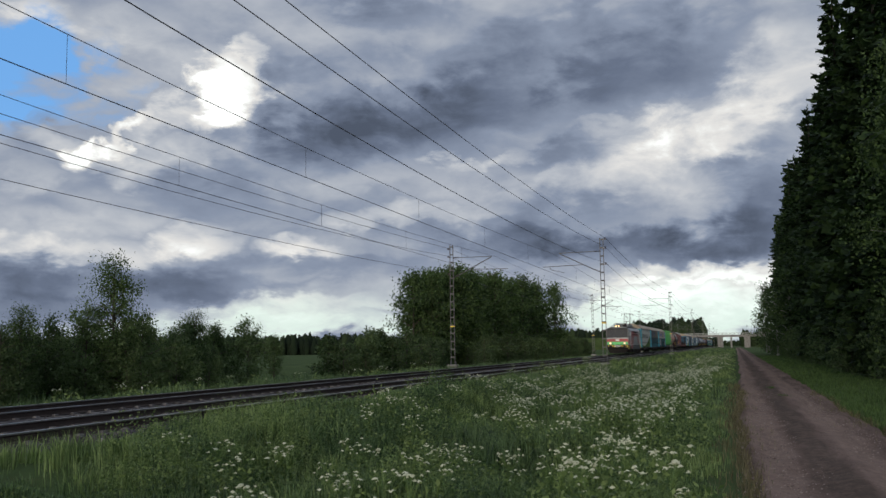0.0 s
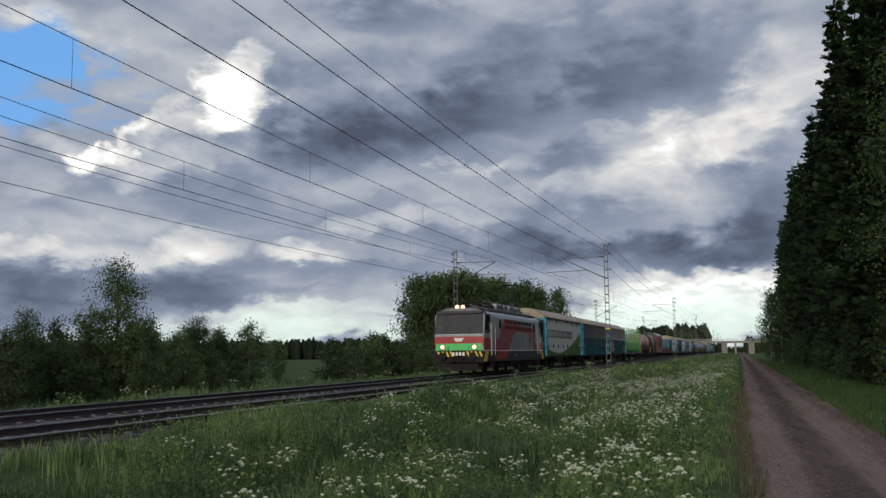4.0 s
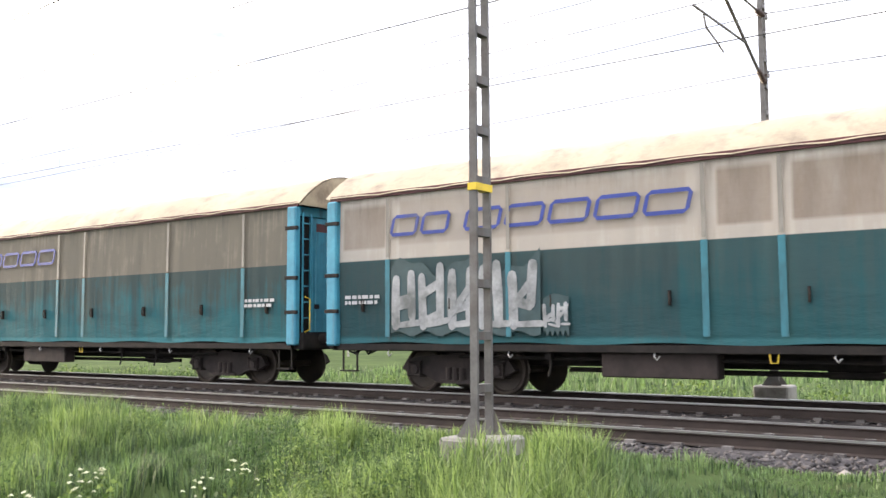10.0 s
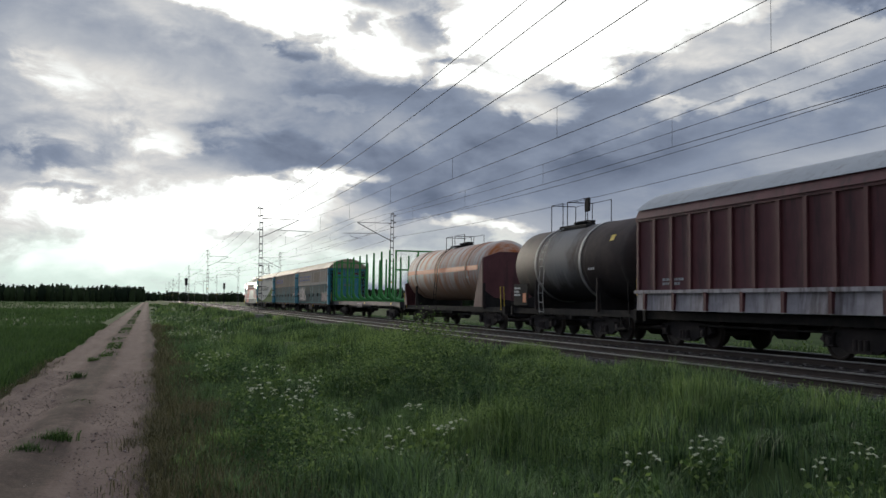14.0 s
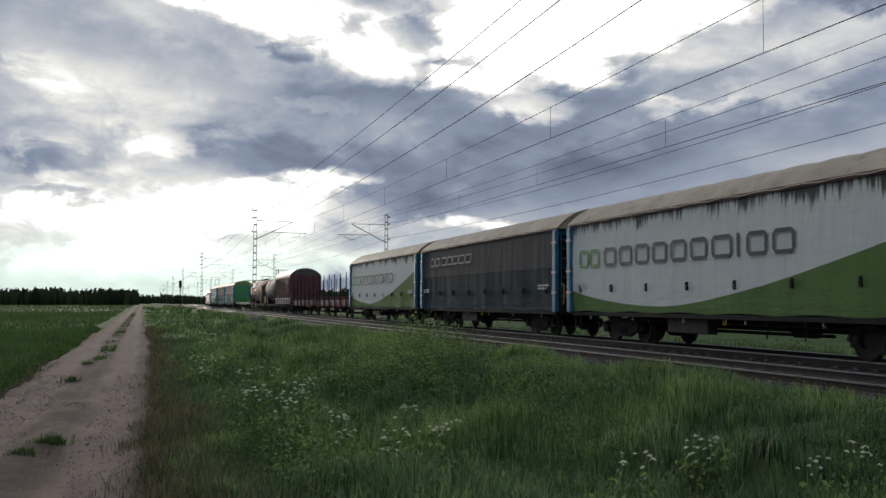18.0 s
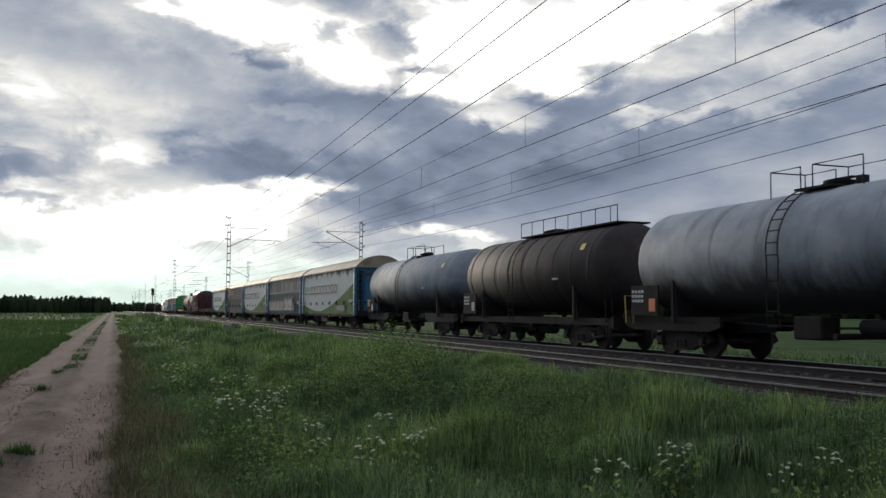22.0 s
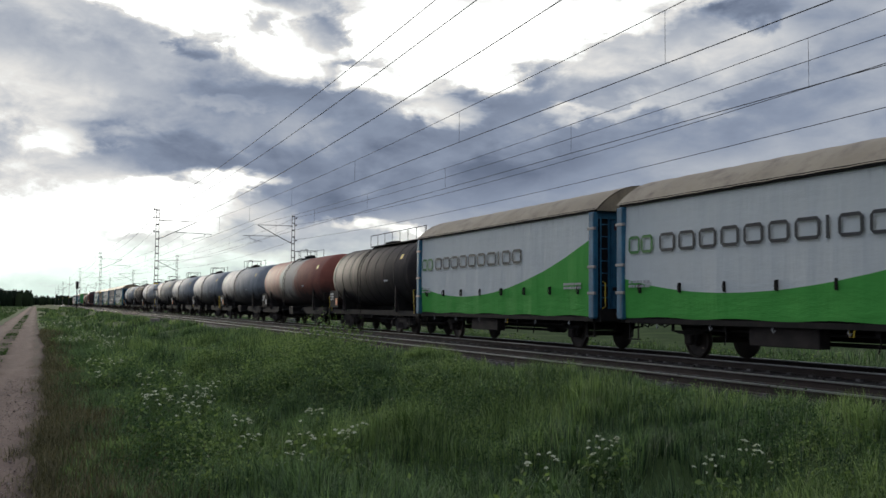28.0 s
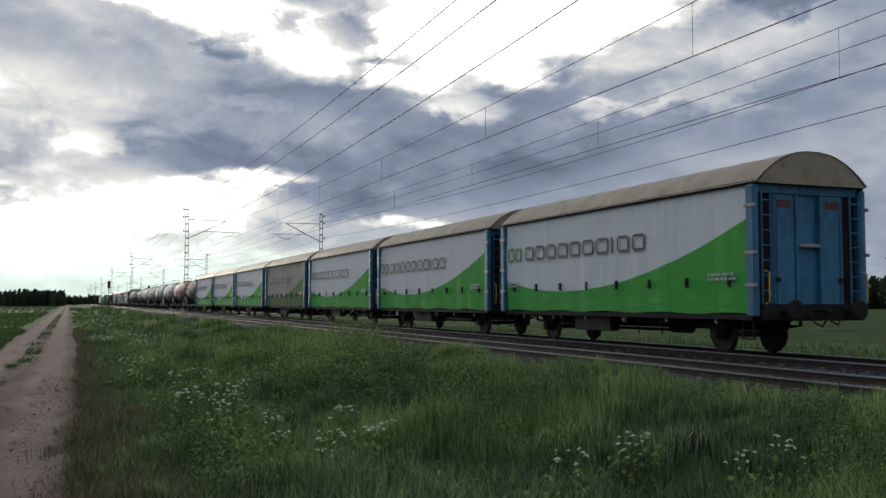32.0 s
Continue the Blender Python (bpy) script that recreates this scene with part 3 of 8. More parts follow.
def wheel_tracks(material):
    """Paler worn wheel tracks and a darker, earthier strip between them along the road."""
    n = Nodes(material.node_tree, False)
    p = next(k for k in n.t.nodes if k.type == "BSDF_PRINCIPLED")
    col = p.inputs["Base Color"].links[0].from_socket
    co = n.add("ShaderNodeTexCoord").outputs["Object"]
    s = n.add("ShaderNodeSeparateXYZ")
    n.put(s.inputs[0], co)
    wob = n.math("MULTIPLY_ADD", n.math("SUBTRACT", n.noise(n.scaled(co, (0.35, 1, 1)), 1.2, 4, 0.6), 0.5), 0.7, s.outputs["Y"])
    def near(y, wide):
        return n.span(n.math("ABSOLUTE", n.math("SUBTRACT", wob, y)), wide, wide * 0.35, smooth=True)
    grit = n.noise(co, 5.0, 5, 0.65)
    col = n.mix(n.math("MULTIPLY", n.math("ADD", near(-0.42, 0.42), near(-1.72, 0.42)), n.span(grit, 0.35, 0.65, 0.25, 0.7)), col, (0.215, 0.155, 0.126))
    col = n.mix(n.math("MULTIPLY", n.math("ADD", near(-1.06, 0.36), near(0.12, 0.25)), n.span(grit, 0.35, 0.6, 0.2, 0.75)), col, (0.055, 0.043, 0.034))
    n.put(p.inputs["Base Color"], col)


wheel_tracks(ROAD_SOIL)


def stations(lo, hi, near_lo, near_hi, step, grow=1.35):
    a = list(np.arange(near_lo, near_hi + step / 2, step))
    d = step
    while a[-1] < hi:
        d *= grow
        a.append(min(hi, a[-1] + d))
    d = step
    while a[0] > lo:
        d *= grow
        a.insert(0, max(lo, a[0] - d))
    return np.array(a)


def build_ground():
    xs = stations(-3000, 3000, -70, 90, 0.8)
    ys = stations(-3000, 3000, -7, 27, 0.35)
    gx, gy = np.meshgrid(xs, ys, indexing="ij")
    v = np.stack([gx, gy, ground_z(gx, gy)], -1).reshape(-1, 3)
    i, j = np.meshgrid(np.arange(len(xs) - 1), np.arange(len(ys) - 1), indexing="ij")
    a = (i * len(ys) + j).ravel()
    me = fast_mesh("ground", v, np.stack([a, a + len(ys), a + len(ys) + 1, a + 1], 1), GRASS_GROUND)
    tagged(new("ground", me), "grassy verge and meadow ground beside the railway", "ground", kind="structure")


def road_side(x, which):
    w = 0.06 * np.sin(x * 0.31 + which) + 0.05 * np.sin(x * 0.83 + 2 * which) + 0.03 * np.sin(x * 2.9)
    return (np.interp(x, (-90, -30, -12, -5, 8, 30, 80), (0.15, 0.34, 0.20, 0.08, -0.04, -0.10, -0.25)) + w) if which == 1 else (-2.38 - 0.006 * np.clip(x, 0, 60) + w + 0.10 * (x < 0))


def build_road():
    xs = stations(-420, 470, -60, 80, 0.45, 1.12)
    rows = 25
    y0, y1 = road_side(xs, 0), road_side(xs, 1)
    u = np.linspace(0, 1, rows)
    gy = y0[:, None] + (y1 - y0)[:, None] * u
    gx = np.repeat(xs[:, None], rows, 1)
    rut = -0.055 * (np.exp(-((u - 0.24) / 0.10) ** 2) + np.exp(-((u - 0.78) / 0.10) ** 2)) + 0.03 * np.exp(-((u - 0.5) / 0.12) ** 2)
    gz = -0.385 + rut[None, :] + 0.014 * np.sin(gx * 1.7 + gy * 5) + 0.012 * np.sin(gx * 4.1 - gy * 3) + 0.012 * np.sin(gx * 0.6 + 9 * gy)
    gz[:, 0] = gz[:, -1] = -0.53
    v = np.stack([gx, gy, gz], -1).reshape(-1, 3)
    i, j = np.meshgrid(np.arange(len(xs) - 1), np.arange(rows - 1), indexing="ij")
    a = (i * rows + j).ravel()
    me = fast_mesh("road", v, np.stack([a, a + rows, a + rows + 1, a + 1], 1), ROAD_SOIL)
    me.polygons.foreach_set("use_smooth", [True] * len(me.polygons))
    tagged(new("road", me), "reddish-brown gravel farm road with worn wheel ruts", "road", kind="structure")


build_ground()
build_road()


# ---- railway ----
TRACK_END = 520.0


def rail_shape(y):
    top = [(-0.036, -0.035), (-0.036, -0.006), (-0.030, -0.002), (0.030, -0.002), (0.036, -0.006), (0.036, -0.035),
           (0.010, -0.05), (0.010, -0.135), (0.07, -0.155), (0.07, -0.168), (-0.07, -0.168), (-0.07, -0.155), (-0.010, -0.135), (-0.010, -0.05)]
    return Shape().prism([(y + a, b) for a, b in top], -TRACK_END, TRACK_END)


def build_track():
    bed = Shape()
    prof = [(8.95, -0.42), (9.35, -0.30), (9.75, -0.20), (10.2, -0.175), (11.66, -0.185), (13.0, -0.18), (13.7, -0.22), (14.4, -0.18), (15.76, -0.185), (17.2, -0.175), (17.7, -0.21), (18.1, -0.31), (18.55, -0.46)]
    fine_prof = []
    for (a, az), (b, bz) in zip(prof[:-1], prof[1:]):
        for k in range(4):
            fine_prof.append((a + (b - a) * k / 4, az + (bz - az) * k / 4))
    fine_prof.append(prof[-1])
    xs = list(stations(-TRACK_END, TRACK_END, -26, 34, 0.22, 1.10))
    rng = random.Random(5)
    bed.sheet([[(x, y + rng.uniform(-.03, .03), z + rng.uniform(-0.022, 0.022)) for y, z in fine_prof] for x in xs])
    track = tagged(new("railway_track", bed.mesh("ballast", BALLAST)), "double railway track on dark gravel ballast", "railway", kind="structure")
    for yc in (Y_NEAR, Y_FAR):
        for s in (-1, 1):
            r = part("rail", rail_shape(yc + s * GAUGE / 2 + s * 0.036), RAIL_SIDE, track, "rusty rail with a worn bright head")
            part("running_face", Shape().box(-TRACK_END, TRACK_END, yc + s * (GAUGE / 2 + 0.036) - 0.038, yc + s * (GAUGE / 2 + 0.036) + 0.038, -0.022, 0.002), RAIL_TOP, r)
    # sleepers with their fastenings: single pieces near by, joined further off
    def sleeper():
        s = Shape().prism([(-0.13, -0.33), (0.13, -0.33), (0.11, -0.175), (-0.11, -0.175)], -1.28, 1.28, "y")
        for k in (-1, 1):
            for e in (-1, 1):
                yy = k * (GAUGE / 2 + 0.036) + e * 0.12
                s.box(-0.06, 0.06, yy - 0.045, yy + 0.045, -0.176, -0.135)
        return s
    near, rest = sleeper().mesh("sleeper", SLEEPER), Shape()
    base = sleeper()
    for yc in (Y_NEAR, Y_FAR):
        k = -int(TRACK_END / 0.61)
        while k * 0.61 < TRACK_END:
            x = k * 0.61
            if -44 < x < 46:
                ob = new("sleeper", near)
                ob.parent = track
                ob.location = (x, yc, 0)
            elif abs(x) < 260:
                rest.add([(a + x, b + yc, c) for a, b, c in base.v[:8]], base.f[:6])
            k += 1
    tagged(part("sleepers", rest, SLEEPER, track, "weathered concrete sleepers further along the line"), kind="stuff")
    # loose stones on the shoulder and between the sleepers
    rng = np.random.default_rng(3)
    n = 20000
    x = np.concatenate([rng.uniform(-30, 6, n * 6 // 10), rng.uniform(6, 40, n * 4 // 10)])
    y = np.where(rng.random(n) < 0.72, rng.normal(9.75, 0.42, n), rng.uniform(9.6, 18.2, n))
    y = np.clip(y, 9.0, 18.3)
    z = np.interp(y, [p[0] for p in prof], [p[1] for p in prof])
    r = rng.uniform(0.018, 0.05, n) * np.where(rng.random(n) < 0.03, 1.8, 1)
    octa = np.array([(1, 0, 0), (-1, 0, 0), (0, 1, 0), (0, -1, 0), (0, 0, 1), (0, 0, -1)], float)
    tri = np.array([(0, 2, 4), (2, 1, 4), (1, 3, 4), (3, 0, 4), (2, 0, 5), (1, 2, 5), (3, 1, 5), (0, 3, 5)])
    v = octa[None] * (r[:, None, None] * rng.uniform(0.6, 1.3, (n, 6, 1)))
    a = rng.uniform(0, 6.28, n)
    c, s = np.cos(a)[:, None], np.sin(a)[:, None]
    v = np.stack([v[..., 0] * c - v[..., 1] * s + x[:, None], v[..., 0] * s + v[..., 1] * c + y[:, None], v[..., 2] * 0.8 + z[:, None] + 0.01], -1)
    f = (np.arange(n)[:, None, None] * 6 + tri[None]).reshape(-1, 3)
    ob = new("ballast_stones", fast_mesh("ballast_stones", v.reshape(-1, 3), f, STONE))
    ob.parent = track
    tagged(ob, "loose crushed stone on the track shoulder", kind="stuff")
    # pale rubble at the foot of the ballast
    n = 520
    x, y = rng.uniform(-14, 16, n), rng.normal(9.15, 0.22, n)
    x = x[np.argsort(np.sin(x * 0.9) + rng.normal(0, 0.8, n))][: n * 2 // 3]
    n, y = len(x), y[:len(x)]
    r = rng.uniform(0.04, 0.13, n)
    v = octa[None] * (r[:, None, None] * rng.uniform(0.55, 1.3, (n, 6, 1))) * (1.3, 1.0, 0.7)
    v = v + np.stack([x, y, np.interp(y, [p[0] for p in prof], [p[1] for p in prof]) + 0.03], 1)[:, None]
    f = (np.arange(n)[:, None, None] * 6 + tri[None]).reshape(-1, 3)
    ob = new("rubble_stones", fast_mesh("rubble_stones", v.reshape(-1, 3), f, RUBBLE))
    ob.parent = track
    tagged(ob, "pale rubble stones at the foot of the ballast", kind="stuff")


build_track()

# ---- overhead line ----
MAST_STEP, MAST_X = 68.4, -5.50
Y_MAST_N, Y_MAST_F = 8.37, 19.05
MAST_TOP = 8.55
K_MASTS = range(-7, 8)


def mast_parts(parent, side):
    """A lattice post of two channels with batten plates. side: +1 where its track lies towards +y."""
    z0 = 0.05
    def half(z):
        return 0.14 - 0.03 * (z - z0) / (MAST_TOP - z0)
    for s in (-1, 1):
        leg = Shape()
        rows = [[(b, s * half(z) + a, z) for a, b in ((-0.018, -0.045), (0.018, -0.045), (0.018, 0.045), (-0.018, 0.045))] for z in (z0, MAST_TOP)]
        leg.add([p for r in rows for p in r], [(0, 1, 5, 4), (1, 2, 6, 5), (2, 3, 7, 6), (3, 0, 4, 7), (0, 3, 2, 1), (4, 5, 6, 7)])
        part("leg", leg, MAST_STEEL, parent, key=("mast_leg", s))
    z = z0 + 0.55
    while z < MAST_TOP:
        part("batten", lambda: Shape().box(-0.049, 0.049, -0.5, 0.5, -0.045, 0.045), MAST_STEEL, parent, key="batten",
             at=Matrix.Translation((0, 0, z)) @ Matrix.Diagonal((1, 2 * half(z) - 0.03, 1, 1)))
        z += 0.56
    part("base_plate", lambda: Shape().box(-0.26, 0.26, -0.2, 0.2, z0 - 0.03, z0).add(
        [(-0.22, -0.2, z0), (0.22, -0.2, z0), (0.0, -0.2, z0 + 0.34), (-0.22, 0.2, z0), (0.22, 0.2, z0), (0.0, 0.2, z0 + 0.34)], [(0, 1, 2), (3, 4, 5)]), MAST_STEEL, parent, key="mast_base")
    part("footing", lambda: Shape().box(-0.34, 0.34, -0.34, 0.34, -0.75, z0 + 0.04, 0.03), CONCRETE, parent, "weathered concrete footing", key="mast_foot")
    part("height_band", lambda: Shape().box(-0.056, 0.056, -0.165, 0.165, 2.73, 2.81), YELLOW, parent, "yellow painted band", key="mast_band")
    # cantilever over the track
    reach = 3.29
    tip = (0.05, side * (reach - 0.35), 7.62)
    part("cantilever_tube", Shape().tube([(0.05, side * 0.55, 6.42), tip], 0.034, 6), MAST_STEEL, parent)
    part("tie_tube", Shape().tube([(0.05, side * 0.55, 7.66), (0.05, side * (reach - 0.35), 7.64)], 0.025, 5), MAST_STEEL, parent)
    part("registration_arm", Shape().tube([(0.05, side * 1.35, 6.78), (0.05, side * 4.1, 6.72)], 0.024, 5), MAST_STEEL, parent)
    part("steady_arm", Shape().tube([(0.05, side * 3.6, 6.70), (0.05, side * 3.5, 6.5), (0.05, side * 2.9, 6.36), (0.05, side * 2.6, 6.27)], 0.018, 5), MAST_STEEL, parent)
    for z, zz in ((6.20, 6.42), (7.66, 7.66)):
        ins = Shape().tube([(0.05, side * 0.07, z), (0.05, side * 0.55, zz)], 0.025, 6)
        for k in range(5):
            y = 0.14 + 0.08 * k
            ins.turned([(side * (y - 0.02), 0.03), (side * y, 0.062), (side * (y + 0.02), 0.03)], "y", 8, (0.05, 0, z + (zz - z) * (y / 0.55)))
        part("insulator", ins, INSULATOR, parent)
    for z in (8.45, 7.83, 6.74) if side > 0 else (8.26, 7.70, 6.45):
        part("line_insulator", Shape().box(-0.05, 0.05, -side * 0.07, -side * 0.30, z - 0.02, z + 0.02).turned([(z - 0.02, 0.05), (z + 0.03, 0.06), (z + 0.08, 0.04), (z + 0.12, 0.05)], "z", 8, (0, -side * 0.25, 0)), INSULATOR, parent)
    return parent


def build_masts():
    for y, side, label in ((Y_MAST_N, 1, "grey steel lattice catenary mast on the road side of the track"), (Y_MAST_F, -1, "grey steel lattice catenary mast on the field side of the track")):
        first = mast_parts(thing("catenary_mast", label, "mast", pose(MAST_X, y, 0), "catenary masts"), side)
        for k in K_MASTS:
            if k:
                copy_thing(first, pose(MAST_X + MAST_STEP * k, y, 0))


def wire_run(name, label, y, z_mast, sag, radius, droppers_to=None):
    """One conductor hung in sagging spans from mast to mast."""
    pts = []
    for k in range(K_MASTS[0], K_MASTS[-1]):
        for q in range(12):
            u = q / 12
            pts.append((MAST_X + MAST_STEP * (k + u), y, z_mast - 4 * sag * u * (1 - u)))
    pts.append((MAST_X + MAST_STEP * K_MASTS[-1], y, z_mast))
    ob = new(name, Shape().tube(pts, radius, 5).mesh(name, WIRE))
    return tagged(ob, label, "wire", "overhead wires")


def build_wires():
    for yc, side in ((Y_NEAR, 1), (Y_FAR, -1)):
        y = yc
        wire_run("contact_wire", "dark copper contact wire above the track", y, 6.24, 0.02, 0.011)
        carrier = wire_run("carrier_wire", "sagging carrier wire with droppers above the track", y, 7.60, 0.52, 0.009)
        for k in range(-4, 5):
            for q in range(6):
                u = ((9.3 if k >= 0 else 8.0) - (0.2 if side < 0 else 0.0) + 10.12 * q) / MAST_STEP
                zt = 7.60 - 4 * 0.52 * u * (1 - u)
                part("dropper", Shape().tube([(MAST_X + MAST_STEP * (k + u), y, zt), (MAST_X + MAST_STEP * (k + u), y, 6.23)], 0.006, 4), WIRE, carrier)
    for y, z, sag in ((Y_MAST_N - 0.25, 8.55, 0.55), (Y_MAST_N - 0.25, 7.93, 0.70), (Y_MAST_N - 0.25, 6.84, 0.80), (Y_MAST_F + 0.25, 8.36, 0.45), (Y_MAST_F + 0.25, 7.80, 0.74), (Y_MAST_F + 0.25, 6.55, 0.48)):
        wire_run("feeder_wire", "bare feeder conductor hung along the masts", y, z, sag, 0.011)


build_masts()
build_wires()

# ---- train ----
SPEED = 19.844
TRAIN = []          # (vehicle, position of its front at the clip's start)


def vehicle(name, label, category, front, group=""):
    ob = thing(name, label, category, pose(front, Y_FAR, 0), group)
    TRAIN.append((ob, front))
    return ob


def wheel_shape():
    s = Shape()
    for k in (-1, 1):
        s.turned([(k * 0.70, 0.06), (k * 0.70, 0.43), (k * 0.735, 0.49), (k * 0.745, 0.455), (k * 0.83, 0.445), (k * 0.84, 0.40), (k * 0.80, 0.37), (k * 0.79, 0.14), (k * 0.86, 0.12), (k * 0.86, 0.02)], "y", 22)
    return s.tube([(0, -0.86, 0), (0, 0.86, 0)], 0.08, 8)


def bogie_shape():
    """Cast three-piece freight bogie: two side frames with spring nests, a bolster, axle boxes."""
    s = Shape()
    for k in (-1, 1):
        out = [(-1.32, 0.47), (-1.18, 0.66), (-0.55, 0.74), (0.55, 0.74), (1.18, 0.66), (1.32, 0.47), (1.10, 0.36), (0.86, 0.40), (0.42, 0.20), (-0.42, 0.20), (-0.86, 0.40), (-1.10, 0.36)]
        s.prism([(x, z) for x, z in out], k * 0.93, k * 1.07, "y")
        for e in (-1, 1):
            s.box(e * 0.96 - 0.14, e * 0.96 + 0.14, k * 0.90, k * 1.12, 0.34, 0.60, 0.03)
            s.turned([(k * 1.10, 0.10), (k * 1.15, 0.09), (k * 1.16, 0.02)], "y", 10, (e * 0.96, 0, 0.455))
        for x in (-0.16, 0.0, 0.16):
            s.turned([(0.26, 0.065), (0.50, 0.065)], "z", 8, (x, k * 1.09, 0))
        s.box(-0.34, 0.34, k * 0.88, k * 1.13, 0.20, 0.27)
    return s.box(-0.20, 0.20, -1.05, 1.05, 0.50, 0.78)


def bogie(parent, x):
    b = part("bogie", bogie_shape, BOGIE, parent, "rust-brown cast freight bogie", at=Matrix.Translation((x, 0, 0)), key="bogie")
    for e in (-1, 1):
        part("wheelset", wheel_shape, WHEEL, b, at=Matrix.Translation((e * 0.96, 0, 0.455)), key="wheelset", smooth=True)


def running_gear_single(parent, x):
    """A single axle in its guides with leaf springs."""
    for k in (-1, 1):
        g = part("axle_guard", lambda: Shape().prism([(-0.42, 0.85), (0.42, 0.85), (0.16, 0.34), (-0.16, 0.34)], -0.025, 0.025, "y"), BLACK, parent, "dark axle guard plate", at=Matrix.Translation((x, k * 0.975, 0)), key="axle_guard")
        part("axle_box", lambda: Shape().box(-0.13, 0.13, -0.07, 0.07, 0.34, 0.58, 0.03), BOGIE, g, at=Matrix.Translation((0, k * 0.07, 0)), key="axle_box")
        part("leaf_spring", lambda: Shape().prism([(-0.62, 0.675), (0.62, 0.675), (0.62, 0.655), (0.30, 0.59), (-0.30, 0.59), (-0.62, 0.655)], -0.05, 0.05, "y"), BLACK, g, at=Matrix.Translation((0, k * 0.08, 0)), key="leaf_spring")
        for e in (-0.62, 0.62):
            part("spring_hanger", lambda: Shape().box(-0.03, 0.03, -0.03, 0.03, 0.64, 0.86), BLACK, g, at=Matrix.Translation((e, k * 0.08, 0)), key="spring_hanger")
    part("wheelset", wheel_shape, WHEEL, parent, at=Matrix.Translation((x, 0, 0.455)), key="wheelset", smooth=True)


def ends(parent, length, z=1.06):
    """Buffers, couplings and hoses at both ends."""
    for x, d in ((0, -1), (length, 1)):
        for y in (-0.93, 0.93):
            part("buffer", lambda: Shape().turned([(0, 0.11), (0.22, 0.11), (0.22, 0.085), (0.36, 0.085), (0.36, 0.23), (0.40, 0.235), (0.42, 0.20)], "x", 14), BLACK, parent,
                 at=Matrix.Translation((x - d * 0.02, y, z)) @ Matrix.Rotation(0 if d > 0 else math.pi, 4, "Z"), key="buffer")
        part("coupling", lambda: Shape().tube([(0, 0, 0), (0.3, 0, 0.0), (0.42, 0, -0.06)], 0.05, 6).tube([(0.05, 0.22, -0.02), (0.2, 0.24, -0.25), (0.42, 0.22, -0.32), (0.5, 0.2, -0.2)], 0.025, 6)
             .tube([(0.05, -0.22, -0.02), (0.2, -0.24, -0.28), (0.40, -0.22, -0.36), (0.5, -0.2, -0.22)], 0.025, 6), BLACK, parent,
             at=Matrix.Translation((x, 0, z)) @ Matrix.Rotation(0 if d > 0 else math.pi, 4, "Z"), key="coupling")


def bars(parent, material, x0, z0, width, height, y, rows=3, seed=0, label="", name="lettering"):
    """Unreadable stencilled lines as plain bars on the side."""
    rng = random.Random(seed)
    s = Shape()
    step = height / rows
    for r in range(rows):
        x = x0
        while x < x0 + width * rng.uniform(0.75, 1.0):
            w = rng.uniform(0.05, 0.16)
            s.box(x, min(x + w, x0 + width), y - 0.004, y, z0 + step * r, z0 + step * (r + 0.62))
            x += w + rng.uniform(0.02, 0.05)
    part(name, s, material, parent, label)


def sign(parent, material, x, z, width, h, label, slant=0.0):
    """One plain frame with cut corners, or a bar, in place of an emblem."""
    k, c = h * 0.165, h * 0.20
    y = -1.634
    s = Shape()
    def ring(i):
        return [(c, i), (width - c, i), (width - i, c), (width - i, h - c), (width - c, h - i), (c, h - i), (i, h - c), (i, c)]
    loops = [ring(0), ring(k)] if width > 0.3 else [[(0, 0), (k, 0), (k, h), (0, h)]]
    n = len(loops[0])
    flat = [(x + q + slant * r, y, z + r) for loop in loops for q, r in loop]
    back = [(a, b + 0.012, d) for a, b, d in flat]
    faces = [tuple(range(n))] if len(loops) == 1 else [(i, (i + 1) % n, n + (i + 1) % n, n + i) for i in range(n)]
    m = len(flat)
    s.add(flat + back, faces + [(i, m + i, m + (i + 1) % n, (i + 1) % n) for i in range(n)])
    part("emblem_sign", s, material, parent, label)


def arch(hw, z_eave, z_top, n=14, extra=0.0):
    """Outline of a bowed roof, from eave to eave."""
    return [((hw + extra) * (2 * i / n - 1), z_eave + (z_top - z_eave) * (1 - abs(2 * i / n - 1) ** 2.3)) for i in range(n + 1)]


